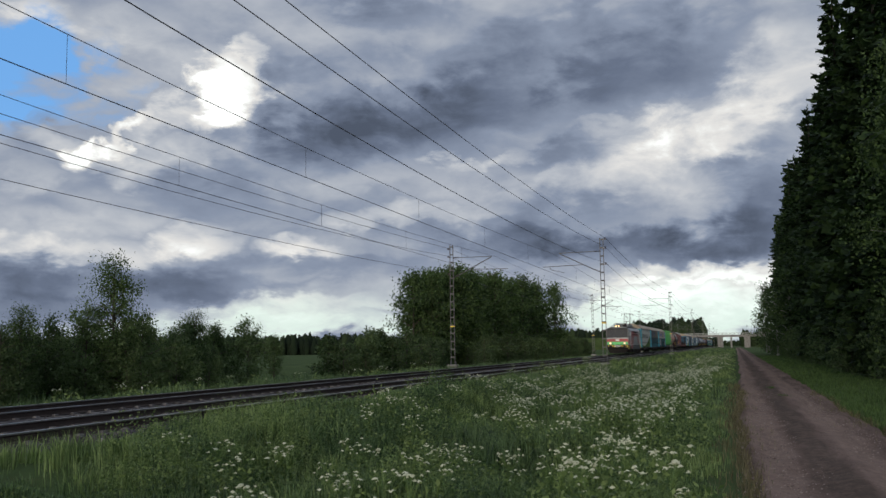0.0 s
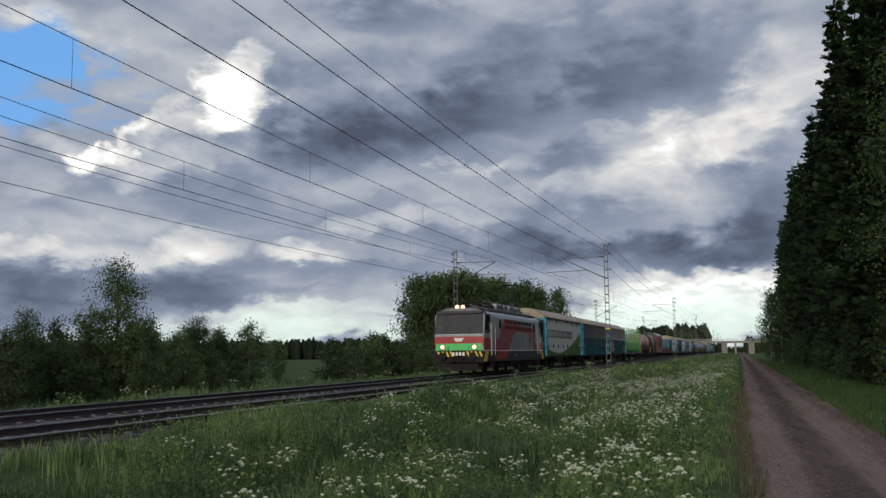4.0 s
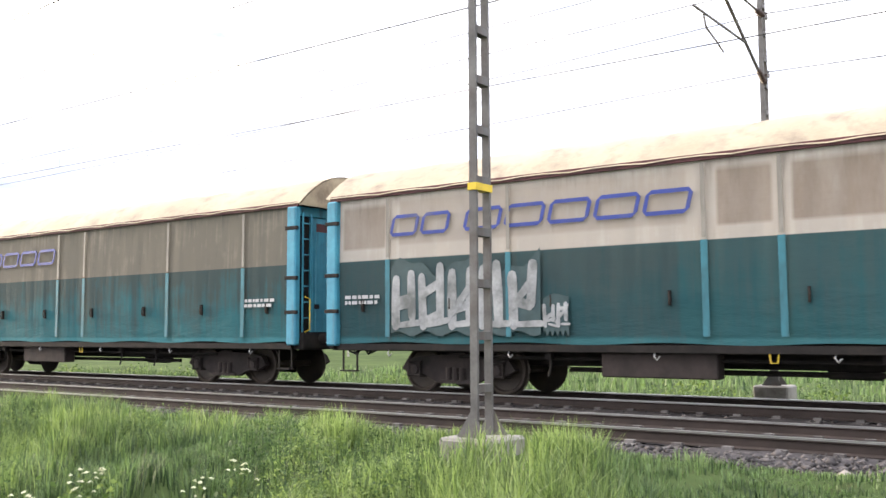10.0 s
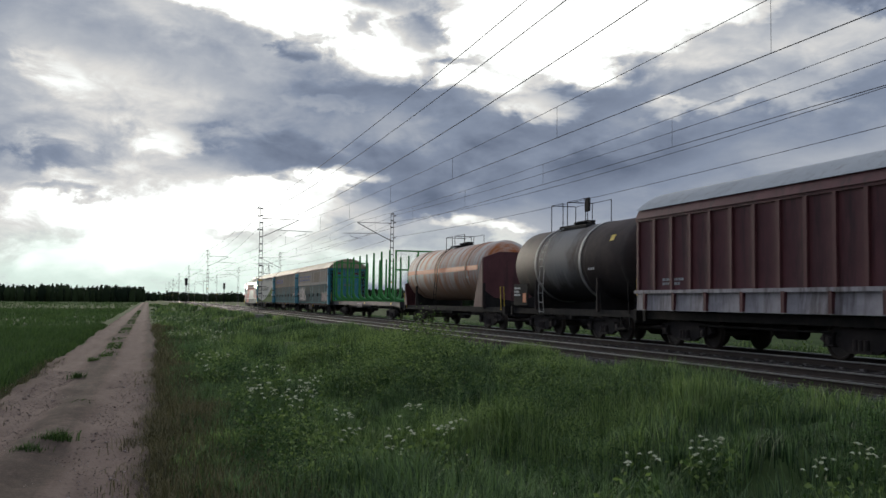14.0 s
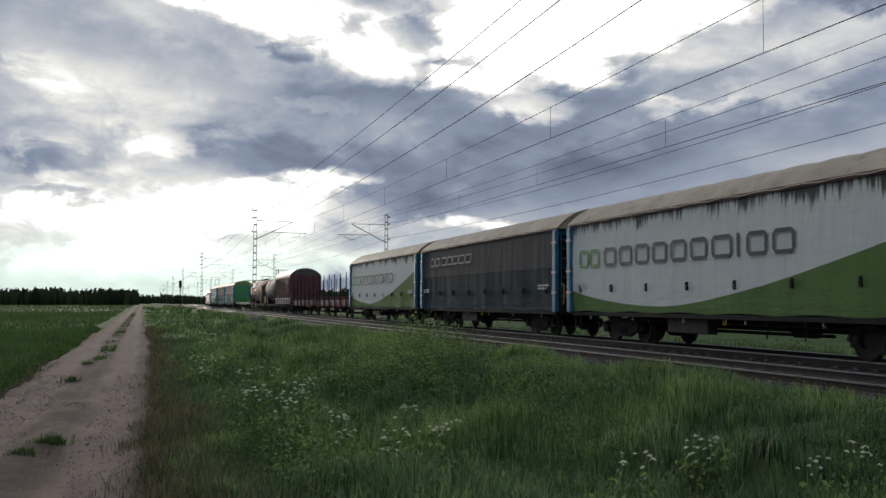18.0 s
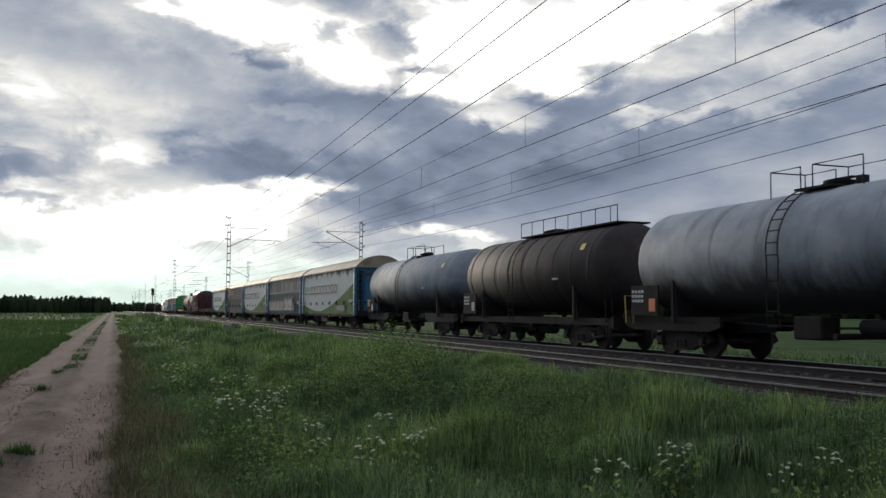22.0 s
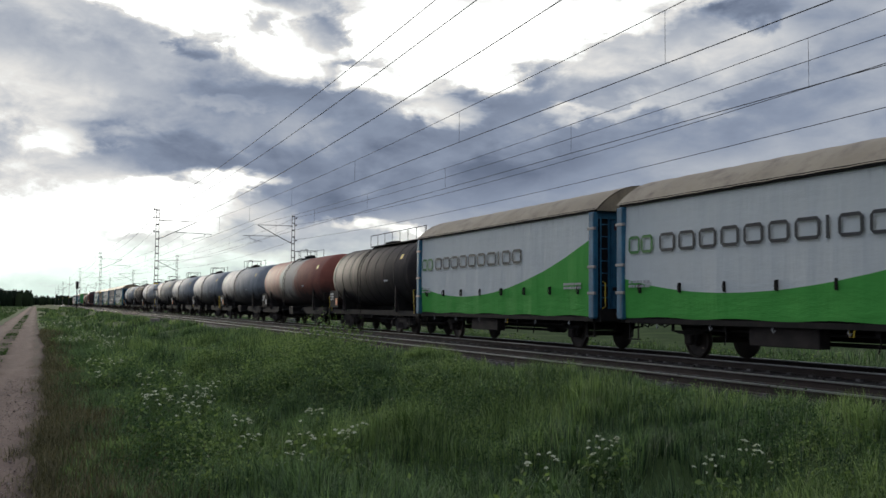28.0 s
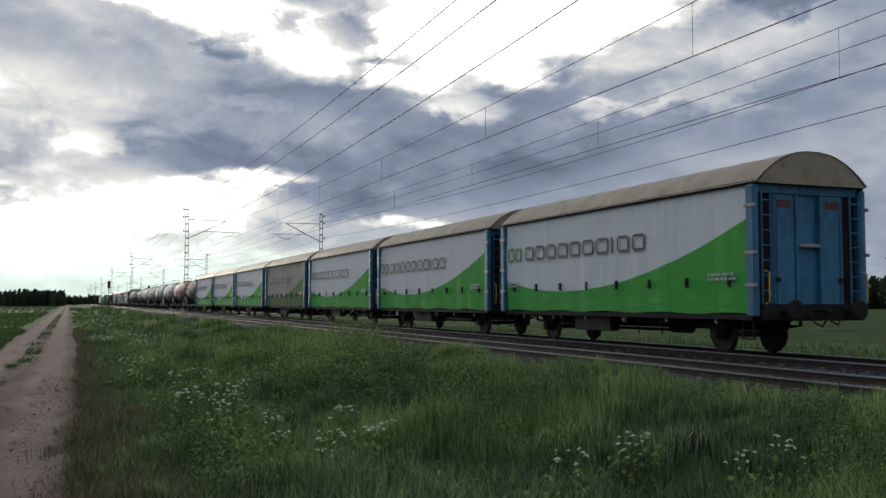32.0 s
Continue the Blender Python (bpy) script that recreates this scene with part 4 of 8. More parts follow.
def box_wagon(front, length, curtain_mat, steel, label, bogies=True, clean=False, marks=None, ink=MARK_BLUE, scrawl=None, roof=ROOF_SHEET, seed=0, folds=True):
    """Covered wagon with bowed tarpaulin roof, two side curtains, corner posts, end doors and ladders."""
    w = vehicle("covered_wagon", label, "wagon", front, "covered wagons of the train")
    hw, zb, ze, zt = 1.60, 0.98, 3.92, 4.70
    L = length
    part("underframe", lambda: Shape().box(0.05, L - 0.05, -1.45, 1.45, 0.82, 0.99), BLACK, w, "dirty black steel underframe", key=("uf", L))
    part("centre_sill", lambda: Shape().box(2, L - 2, -0.35, 0.35, 0.55, 0.82), BLACK, w, key=("cs", L))
    for x in (0.0, L - 0.12):
        part("head_stock", lambda: Shape().box(0, 0.12, -1.5, 1.5, 0.86, 1.2), BLACK, w, at=Matrix.Translation((x, 0, 0)), key="head_stock")
    for y in (-1.53, 1.53):
        part("side_sill", lambda: Shape().box(0.3, L - 0.3, -0.03, 0.03, 0.84, 0.96), BLACK, w, at=Matrix.Translation((0, y, 0)), key=("ss", L))
    for s in (-1, 1):
        # curtain with shallow folds, fuller at the foot
        n = 48
        rows = []
        rng = random.Random(seed + 7)
        ph = [rng.uniform(0, 6.28) for _ in range(4)]
        for i in range(n + 1):
            x = 0.34 + (L - 0.68) * i / n
            r = []
            for j in range(9):
                v = j / 8
                bulge = 0.035 * math.sin(math.pi * min(1, v * 1.1)) + 0.012 * math.sin(x * 5 + ph[0]) * (1 - v) + 0.018 * math.sin(x * 1.7 + ph[1] + 2 * v) * (1 - v)
                foot = 0.02 * math.sin(x * 2.3 + ph[2]) if j == 0 else 0
                r.append((x, s * (hw - 0.05 + bulge), zb + foot + (ze - zb) * v))
            rows.append(r)
        g = Shape().sheet(rows)
        part("side_curtain", g, curtain_mat, w, smooth=True)
        part("eave_rail", lambda: Shape().box(0.1, L - 0.1, -0.03, 0.03, ze - 0.03, ze + 0.07), BLACK if clean else BROWN_STEEL, w, "dark eave rail", at=Matrix.Translation((0, s * (hw - 0.02), 0)), key=("eave", L, clean))
        for x0 in (0.02, L - 0.34):
            p = part("corner_post", lambda: Shape().box(0, 0.27, -0.11, 0.06, zb - 0.06, ze - 0.04, 0.03), steel, w, "painted steel corner post", at=Matrix.Translation((x0 + (0.05 if x0 < 1 else 0.0), s * (hw - 0.02), 0)), key=("post", steel.name))
            for z in (1.62, 2.35, 3.42):
                part("hinge", lambda: Shape().box(-0.04, 0.31, -0.04, 0.04, -0.04, 0.04, 0.01), GREY_STEEL if steel is BLUE_STEEL else BLACK, p, at=Matrix.Translation((0, s * 0.08, z)), key=("hinge", steel.name))
        for k in range(8):
            x = 1.0 + (L - 2.0) * k / 7
            part("strap", lambda: Shape().box(-0.02, 0.02, -0.03, 0.03, -0.12, 0.12).tube([(0, -0.05, 0.1), (0.03, -0.09, 0), (0, -0.05, -0.1)], 0.012, 5), BLACK, w, "short tensioning strap",
                 at=Matrix.Translation((x, s * (hw - 0.0), 1.72)) @ Matrix.Rotation(0 if s < 0 else math.pi, 4, "Z"), key="strap")
    # roof tarpaulin on hoops: slightly fuller between them
    rows = []
    n = 36
    for i in range(n + 1):
        x = L * i / n
        droop = 0.03 * (1 - abs(math.sin(math.pi * i / 3.0))) if folds else 0.012 * (1 - abs(math.sin(math.pi * i / 3.0)))
        rows.append([(x, y, z - (droop if 0 < i < n else 0)) for y, z in arch(hw, ze + 0.03, zt, 14, 0.04)])
    part("roof", Shape().sheet(rows), roof, w, "sagging beige roof tarpaulin" if folds else "smooth beige roof tarpaulin", smooth=True)
    for x0, d in ((0.30, 1), (L - 0.30, -1)):
        part("gable", Shape().prism(arch(hw, ze, zt - 0.01, 14), x0 - 0.28 * d, x0 - 0.24 * d), roof, w, "rounded gable end")
        e = part("end_wall", lambda: Shape().box(-0.02, 0.02, -hw + 0.12, hw - 0.12, 1.0, ze), steel, w, "painted end wall with two doors", at=Matrix.Translation((x0, 0, 0)) @ (Matrix.Identity(4) if d > 0 else Matrix.Rotation(math.pi, 4, "Z")), key=("end_wall", steel.name))
        for yy in (-0.36, 0.36):
            part("door_post", lambda: Shape().box(-0.14, -0.02, -0.035, 0.035, 1.0, ze - 0.2), steel, e, at=Matrix.Translation((0, yy, 0)), key=("door_post", steel.name))
        for yy in (-0.72, 0.72):
            door = part("end_door", lambda: Shape().box(-0.11, -0.02, -0.31, 0.31, 1.05, ze - 0.22, 0.01), steel, e, at=Matrix.Translation((0, yy, 0)), key=("end_door", steel.name))
            part("rusty_plate", lambda: Shape().box(-0.116, -0.108, -0.2, 0.2, ze - 0.52, ze - 0.34), BROWN_STEEL, door, "rusty patch plate", key="rusty_plate")
            part("lock_rod", lambda: Shape().tube([(-0.13, 0, 1.1), (-0.13, 0, 3.3)], 0.014, 5), steel, door, key=("lock_rod", steel.name), at=Matrix.Translation((0, -0.22 if yy < 0 else 0.22, 0)))
            part("lock_catch", lambda: Shape().box(-0.17, -0.11, -0.06, 0.06, -0.05, 0.05, 0.01), BLACK, door, key="lock_catch", at=Matrix.Translation((0, -0.2 if yy < 0 else 0.2, 1.75)))
        # thin black strips on the flat wall imitate the shade of ladder recesses
        for yy in (-1.26, 1.26):
            part("ladder_recess", lambda: Shape().box(-0.03, -0.02, -0.2, 0.2, 1.02, ze - 0.2), BLACK, e, "flat dark strip painted as recess shade behind the ladder", key="ladder_recess", at=Matrix.Translation((0, yy, 0)))
        part("top_beam", lambda: Shape().box(-0.11, -0.02, -hw + 0.1, hw - 0.1, ze - 0.2, ze), steel, e, key=("top_beam", steel.name))
        part("step", lambda: Shape().box(-0.16, -0.02, -0.30, 0.30, 2.50, 2.58, 0.01), GREY_STEEL, e, key="end_step")
        for yy in (-1.30, 1.30):
            def rungs():
                lad = Shape()
                for o in (-0.13, 0.13):
                    lad.box(-0.215, -0.185, o - 0.015, o + 0.015, 1.0, ze - 0.15)
                for k in range(8):
                    lad.box(-0.212, -0.188, -0.13, 0.13, 1.15 + 0.34 * k, 1.175 + 0.34 * k)
                return lad
            part("ladder", rungs, steel, e, at=Matrix.Translation((0, yy, 0)), key=("end_ladder", steel.name))
            part("grab_rail", lambda: Shape().tube([(-0.28, 0, 1.2), (-0.42, 0, 1.25), (-0.42, 0, 1.9), (-0.28, 0, 1.95)], 0.016, 5), YELLOW, e, at=Matrix.Translation((0, yy * 1.1, 0)), key="end_grab")
    # boxes and pipes below the frame
    part("equipment_box", lambda: Shape().box(L * 0.36, L * 0.36 + 2.0, -1.42, -1.1, 0.42, 0.84, 0.02), BOGIE, w, "rusty equipment box with faded bars", key=("box", L))
    part("brake_rigging", lambda: Shape().tube([(L * 0.18, -1.2, 0.72), (L * 0.82, -1.2, 0.70)], 0.03, 5).tube([(L * 0.3, -0.6, 0.5), (L * 0.7, -0.6, 0.5)], 0.05, 6).turned([(L * 0.55, 0.18), (L * 0.55 + 0.8, 0.18)], "x", 10, (0, 0.4, 0.55)), BLACK, w, key=("brake", L))
    part("brake_handle", lambda: Shape().box(-0.09, 0.09, -0.02, 0.0, -0.02, 0.02).tube([(-0.07, -0.02, 0), (-0.05, -0.02, -0.16), (0.05, -0.02, -0.16), (0.07, -0.02, 0)], 0.014, 5), YELLOW, w, "small yellow brake handle",
         at=Matrix.Translation((L * 0.36 + 2.9, -1.5, 0.86)), key="brake_handle")
    # hooks and levers along the sill
    for k in range(6):
        xx = 1.6 + (L - 3.2) * k / 5
        part("rope_hook", lambda: Shape().tube([(0, 0, 0.86), (0, -0.05, 0.78), (0.05, -0.06, 0.72), (0.09, -0.04, 0.78)], 0.014, 5), GREY_STEEL, w, "pale rope hook below the sill", at=Matrix.Translation((xx, -1.5, 0)), key="rope_hook")
    for xx, hh in ((L * 0.30, 0.36), (L * 0.62, 0.42), (L * 0.70, 0.50)):
        part("lever", lambda: Shape().tube([(0, 0, 0.84), (0.04, -0.03, 0.6), (0.0, -0.05, 0.40)], 0.02, 5).box(-0.06, 0.06, -0.06, 0.06, 0.70, 0.84), BLACK, w, "brake lever below the frame", at=Matrix.Translation((xx, -1.36, 0)), key="lever")
    for xx in (0.55, L - 0.55):
        part("foot_step", lambda: Shape().box(-0.2, 0.2, -0.1, 0.05, 0.40, 0.43).box(-0.2, -0.17, -0.03, 0.0, 0.41, 0.88).box(0.17, 0.2, -0.03, 0.0, 0.41, 0.88), BLACK, w, "folded steel foot step", at=Matrix.Translation((xx, -1.45, 0)), key="wagon_step")
    if bogies:
        bogie(w, 2.9), bogie(w, L - 2.9)
    else:
        running_gear_single(w, 2.25), running_gear_single(w, L - 2.25)
    ends(w, L)
    for s, y in ((-1, -hw - 0.03),):
        bars(w, MARK_WHITE, L - 1.75, 1.75, 1.0, 0.22, y, 2, seed, "stencilled white marks")
        bars(w, MARK_WHITE, 0.55, 1.75, 0.9, 0.22, y, 2, seed + 1, "stencilled white marks")
        if marks == "point":
            lo, hi, h, zz = (2.72, 12.1, 0.60, 2.42) if bogies else (1.85, 8.95, 0.46, 2.62)
            for k in range(2):
                sign(w, MARK_GREEN, (0.95 if bogies else 0.55) + k * (0.76 if bogies else 0.54), zz, 0.68 if bogies else 0.48, h, "green plain emblem shape")
            wide = (1, 1, 1, 1, 1, 1, 1.1, 0.4, 1, 1)
            at = lo
            for k, q in enumerate(wide):
                step = (hi - lo) * q / sum(wide)
                sign(w, MARK_GREY, at, zz, step - h * 0.32, h, "dark grey plain shape")
                at += step
        if marks == "cargo":
            for k in range(2):
                sign(w, ink, 1.7 + 0.74 * k, 3.06, 0.66, 0.42, "plain slanted emblem shape", 0.25)
            for k in range(5):
                sign(w, ink, 3.45 + 0.89 * k, 3.06, 0.80, 0.42, "plain slanted shape", 0.25)
            # frames showing under the tarpaulin
            for x in ((1.66, 4.44, 8.05, 9.24, 12.66, 15.3) if steel is CYAN_STEEL else ()):
                part("frame_line", lambda: Shape().box(-0.035, 0.035, -0.004, 0.004, 2.66, 3.84), SEAM_PALE, w, at=Matrix.Translation((x, y - 0.004, 0)), key="seam_up", label="pale frame line under the tarpaulin")
                part("frame_line", lambda: Shape().box(-0.055, 0.055, -0.004, 0.004, 1.10, 2.62), SEAM_CYAN, w, at=Matrix.Translation((x, y - 0.004, 0)), key="seam_low", label="turquoise frame line under the tarpaulin")
    if scrawl:
        for x0, wd, h, tone in scrawl:
            spray(w, x0, wd, h, -hw - 0.04, tone, seed + int(x0 * 10))
    return w


def spray(parent, x0, width, h, y, tone, seed):
    """Sprayed scrawl: fat crossing strokes over a ragged darker ground, no readable sign."""
    rng = random.Random(seed)
    n = max(2, round(width / 0.72))
    wd = width / n
    rim = Shape()
    outline = [(x0 + width * u, 1.16 + 0.05 * math.sin(31 * u)) for u in [i / 30 for i in range(31)]]
    outline += [(x0 + width * u, 1.24 + h * (0.94 + 0.13 * math.sin(width * 4.1 * u) + 0.06 * math.sin(width * 9.7 * u))) for u in [1 - i / 30 for i in range(31)]]
    m = len(outline) // 2
    rim.add([(a, y + 0.004, b) for a, b in outline], [(i, i + 1, len(outline) - 2 - i, len(outline) - 1 - i) for i in range(m)])
    base = part("spray_rim", rim, MARK_RIM, parent, "dark sprayed ground")
    def stroke(ax, az, bx, bz, thick, layer):
        d = math.hypot(bx - ax, bz - az)
        ux, uz = (bx - ax) / d, (bz - az) / d
        ring = []
        for t in [2 * math.pi * i / 12 for i in range(12)]:
            c, e = math.cos(t), math.sin(t)
            along, across = math.copysign(abs(c) ** 0.4, c) * (d / 2 + thick * 0.5), math.copysign(abs(e) ** 0.6, e) * thick * rng.uniform(0.9, 1.1)
            ring.append(((ax + bx) / 2 + along * ux - across * uz, (az + bz) / 2 + along * uz + across * ux))
        part("spray_stroke", Shape().prism(ring, y - 0.003 - 0.0015 * layer, y, "y"), tone, base, "sprayed paint stroke")
    for k in range(n):
        left, low, top = x0 + wd * (k + 0.18), 1.27, 1.18 + h
        right = left + wd * rng.uniform(0.52, 0.62)
        thick = min(wd * 0.15, 0.115)
        stroke(left, low, left + rng.uniform(-0.04, 0.04), top - rng.uniform(0.05, 0.2) * h, thick, 0)
        stroke(right, low + rng.uniform(0, 0.3) * h, right + rng.uniform(-0.05, 0.05), top - rng.uniform(0.0, 0.3) * h, thick, 1)
        mid = low + h * rng.uniform(0.25, 0.7)
        stroke(left, mid, right, mid + rng.uniform(-0.22, 0.22) * h, thick * 0.9, 2)
        stroke(left - 0.05, low + rng.uniform(0.04, 0.5) * h, right + 0.04, low + rng.uniform(0.0, 0.8) * h, thick * 0.7, 3)
        stroke(left + 0.06, low + 0.05, left + wd * 0.9, low + rng.uniform(0.02, 0.12) * h, thick * 0.6, 4)


LOCO_RED = surface("loco_red_paint", (0.25, 0.013, 0.015), (0.37, 0.024, 0.026), 0.4, scale=1.0, dirt=(0.13, 0.02, 0.02), dirt_amount=0.3, streak=1, bump=0.05)
LOCO_GREY = surface("loco_light_grey_paint", (0.25, 0.265, 0.28), (0.36, 0.375, 0.385), 0.4, scale=1.0, dirt=(0.16, 0.15, 0.14), dirt_amount=0.35, streak=1, bump=0.05)
LOCO_DARK = surface("loco_dark_grey_paint", (0.016, 0.017, 0.020), (0.034, 0.035, 0.039), 0.5, dirt=(0.06, 0.05, 0.045), dirt_amount=0.3, streak=1, bump=0.05)
LOCO_GREEN = surface("loco_bright_green_paint", (0.06, 0.42, 0.10), (0.09, 0.55, 0.14), 0.4, bump=0.05)
ROOF_GREY = surface("loco_roof_grey", (0.045, 0.045, 0.045), (0.115, 0.112, 0.108), 0.6, dirt=(0.05, 0.04, 0.035), dirt_amount=0.6)
WINDOW = glassy("dark_window_glass")
HEADLAMP = glowing("lit_headlamp", (1.0, 0.66, 0.34), 2.6)
LOUVRE = surface("louvre_dark_red", (0.035, 0.006, 0.008), (0.06, 0.012, 0.014), 0.6)


def locomotive(front):
    """Box-shaped electric locomotive: two cabs, ribbed sides with windows and grilles, two bogies, roof gear, one raised pantograph."""
    w = vehicle("electric_locomotive", "red and light grey electric locomotive with a bright green front band", "locomotive", front)
    L, hw = 17.25, 1.53
    z0, zs, zr = 0.72, 1.36, 3.62      # skirt foot, sill, side top
    nose = 0.34
    # body shell: sides lean in at the top and round into the roof, ends raked
    sec = [(-hw, z0), (-hw, 3.40), (-hw + 0.08, 3.60), (-1.05, 3.82), (-0.5, 3.90), (0.5, 3.90), (1.05, 3.82), (hw - 0.08, 3.60), (hw, 3.40), (hw, z0)]
    rows = []
    for x, k in ((0.0, 0), (0.25, 1), (1.2, 1), (L / 2, 1), (L - 1.2, 1), (L - 0.25, 1), (L, 0)):
        r = []
        for y, z in sec:
            d = 0.0
            if k == 0:
                d = nose * max(0.0, (z - 2.35) / 1.5)
            r.append((x + (d if x < L / 2 else -d), y * (0.965 if k == 0 else 1.0), z if k else min(z, 3.72)))
        rows.append(r)
    shell = Shape().sheet(rows)
    n = len(sec)
    shell.f += [tuple(range(n))[::-1], tuple(range(6 * n, 7 * n))]
    part("body", shell, LOCO_GREY, w, "light grey ribbed steel body")
    for s in (-1, 1):
        y0, y1 = s * (hw + 0.004), s * (hw + 0.008)
        def panel(pts, material, name, label, a=y0, b=y1):
            part(name, Shape().prism(pts, a, b, "y"), material, w, label)
        panel([(0.02, z0), (L - 0.02, z0), (L - 0.02, zs), (0.02, zs)], LOCO_DARK, "skirt_panel", "dark grey lower side")
        panel([(2.7, z0 + 0.12), (5.6, z0 + 0.12), (6.25, zs), (3.35, zs)], LOCO_RED, "skirt_slash", "slanted red stripe", s * (hw + 0.010), s * (hw + 0.014))
        panel([(0.02, zs + 0.05), (6.25, zs + 0.05), (7.1, 2.12), (0.02, 2.12)], LOCO_RED, "red_band", "red side band")
        panel([(3.6, 2.12), (7.1, 2.12), (8.05, 2.62), (10.2, 2.62), (9.2, 3.36), (4.95, 3.36)], LOCO_RED, "red_slash", "broad slanted red stripe")
        panel([(10.2, 2.62), (14.4, 2.62), (14.4, 2.95), (9.7, 2.95)], LOCO_RED, "red_window_band", "red band below the windows")
        panel([(13.9, zs + 0.05), (L - 0.02, zs + 0.05), (L - 0.02, 1.95), (13.9, 1.95)], LOCO_RED, "red_rear_band", "red side band")
        part("sill_line", Shape().box(0.02, L - 0.02, s * (hw + 0.002) - 0.006, s * (hw + 0.002) + 0.006, zs, zs + 0.05), WHITE, w, "thin pale sill line")
        for z in (1.62, 1.78, 1.95, 2.12, 2.29, 2.46):
            part("rib", lambda: Shape().box(2.5, L - 2.5, -0.014, 0.014, -0.012, 0.012), LOCO_GREY, w, at=Matrix.Translation((0, s * (hw + 0.014), z)), key="loco_rib")
        for x in (2.75, L - 3.35):
            for z in (2.72, 2.9, 3.08, 3.26, 3.42):
                part("rib", lambda: Shape().box(0, 0.55, -0.012, 0.012, -0.012, 0.012), LOCO_GREY, w, at=Matrix.Translation((x, s * (hw + 0.012), z)), key="loco_rib_short")
        # louvred windows in two rows
        for i in range(7):
            x = 5.25 + i * 1.14
            for z, h in ((2.70, 0.30), (3.06, 0.30)):
                f = part("side_window", lambda: Shape().box(0, 1.0, -0.01, 0.01, 0, 0.31), GREY_STEEL if (z > 3 and i > 1) else LOCO_RED, w, at=Matrix.Translation((x, s * (hw + 0.012), z)), key=("win", z > 3 and i > 1))
                part("louvre", lambda: Shape().box(0.06, 0.94, -0.012, 0.012, 0.05, 0.26), LOUVRE if z < 3 or i < 2 else BLACK, f, key=("louvre", z < 3 or i < 2), at=Matrix.Translation((0, s * 0.006, 0)))
        # round porthole, cab door with rails, cab side window
        for x, d in ((3.9, 1), (L - 3.3, -1)):
            ring = part("porthole", lambda: Shape().turned([(-0.012, 0.36), (0.012, 0.36)], "y", 20), GREY_STEEL, w, "round porthole", at=Matrix.Translation((x, s * (hw + 0.008), 3.02)), key="porthole", smooth=True)
            part("glass", lambda: Shape().turned([(-0.014, 0.31), (0.014, 0.31)], "y", 20), WINDOW, ring, at=Matrix.Translation((0, s * 0.006, 0)), key="porthole_glass", smooth=True)
        for x0, d in ((1.95, 1), (L - 1.95, -1)):
            door = part("cab_door", lambda: Shape().box(-0.36, 0.36, -0.008, 0.008, 1.42, 3.42), LOCO_GREY, w, "light grey cab door", at=Matrix.Translation((x0, s * (hw + 0.006), 0)), key="cab_door")
            for e in (-0.46, 0.46):
                part("handrail", lambda: Shape().tube([(0, 0, 1.1), (0, -0.07, 1.15), (0, -0.07, 3.0), (0, 0, 3.05)], 0.016, 5), WHITE, door, at=Matrix.Translation((e, 0, 0)) @ Matrix.Rotation(0 if s < 0 else math.pi, 4, "Z"), key="handrail")
            xw = 0.78 if d > 0 else L - 0.78
            part("cab_side_surround", lambda: Shape().prism([(-0.66, 2.42), (0.74, 2.42), (0.74, 3.56), (-0.42, 3.56)], -0.004, 0.004, "y"), LOCO_DARK, w, "dark cab window surround",
                 at=Matrix.Translation((xw, s * (hw + 0.006), 0)) @ (Matrix.Identity(4) if d > 0 else Matrix.Diagonal((-1, 1, 1, 1))), key="cab_side_surround")
            part("cab_side_window", lambda: Shape().prism([(-0.50, 2.62), (0.62, 2.62), (0.62, 3.46), (-0.30, 3.46)], -0.01, 0.01, "y"), WINDOW, w, "dark cab side window",
                 at=Matrix.Translation((xw, s * (hw + 0.008), 0)) @ (Matrix.Identity(4) if d > 0 else Matrix.Diagonal((-1, 1, 1, 1))), key="cab_side_window")
            part("foot_step", lambda: Shape().box(-0.28, 0.28, -0.12, 0.02, 0.34, 0.38).box(-0.28, -0.25, -0.1, 0.0, 0.36, 0.8).box(0.25, 0.28, -0.1, 0.0, 0.36, 0.8), BLACK, w, at=Matrix.Translation((x0, s * (hw - 0.05), 0)), key="foot_step")
        bars(w, MARK_WHITE, 7.9, 1.02, 0.55, 0.16, s * (hw + 0.02), 1, 4, "plain number bars", "number_bars") if s < 0 else None
    # ends
    for x, d in ((0.0, 1), (L, -1)):
        flip = Matrix.Translation((x, 0, 0)) @ (Matrix.Identity(4) if d > 0 else Matrix.Rotation(math.pi, 4, "Z"))
        part("front_band", lambda: Shape().box(-0.012, 0.0, -1.49, 1.49, 1.66, 2.22), LOCO_RED, w, "red front band", at=flip, key="front_band")
        part("buffer_beam", lambda: Shape().box(-0.03, 0.0, -1.5, 1.5, 0.70, 1.40), BLACK, w, "black buffer beam", at=flip, key="buffer_beam")
        part("front_pillar", lambda: Shape().prism([(-0.05, 2.36), (0.05, 2.36), (0.05, 3.56), (-0.05, 3.56)], -0.03, 0.0), LOCO_DARK, w, at=flip @ Matrix.Translation((0, 0, 0)) @ Matrix.Translation((0.0, 0, 2.36)) @ Matrix.Rotation(math.atan2(0.34, 1.5), 4, "Y") @ Matrix.Translation((0, 0, -2.36)), key="front_pillar")
        for yy in (-1.0, -0.35, 0.35, 1.0):
            part("brake_hose", lambda: Shape().tube([(0, 0, 0.98), (-0.16, 0.02, 0.92), (-0.2, 0.05, 0.62), (-0.12, 0.07, 0.44)], 0.028, 6), BLACK, w, "hanging black brake hose", at=flip @ Matrix.Translation((-0.03, yy, 0)), key="brake_hose")
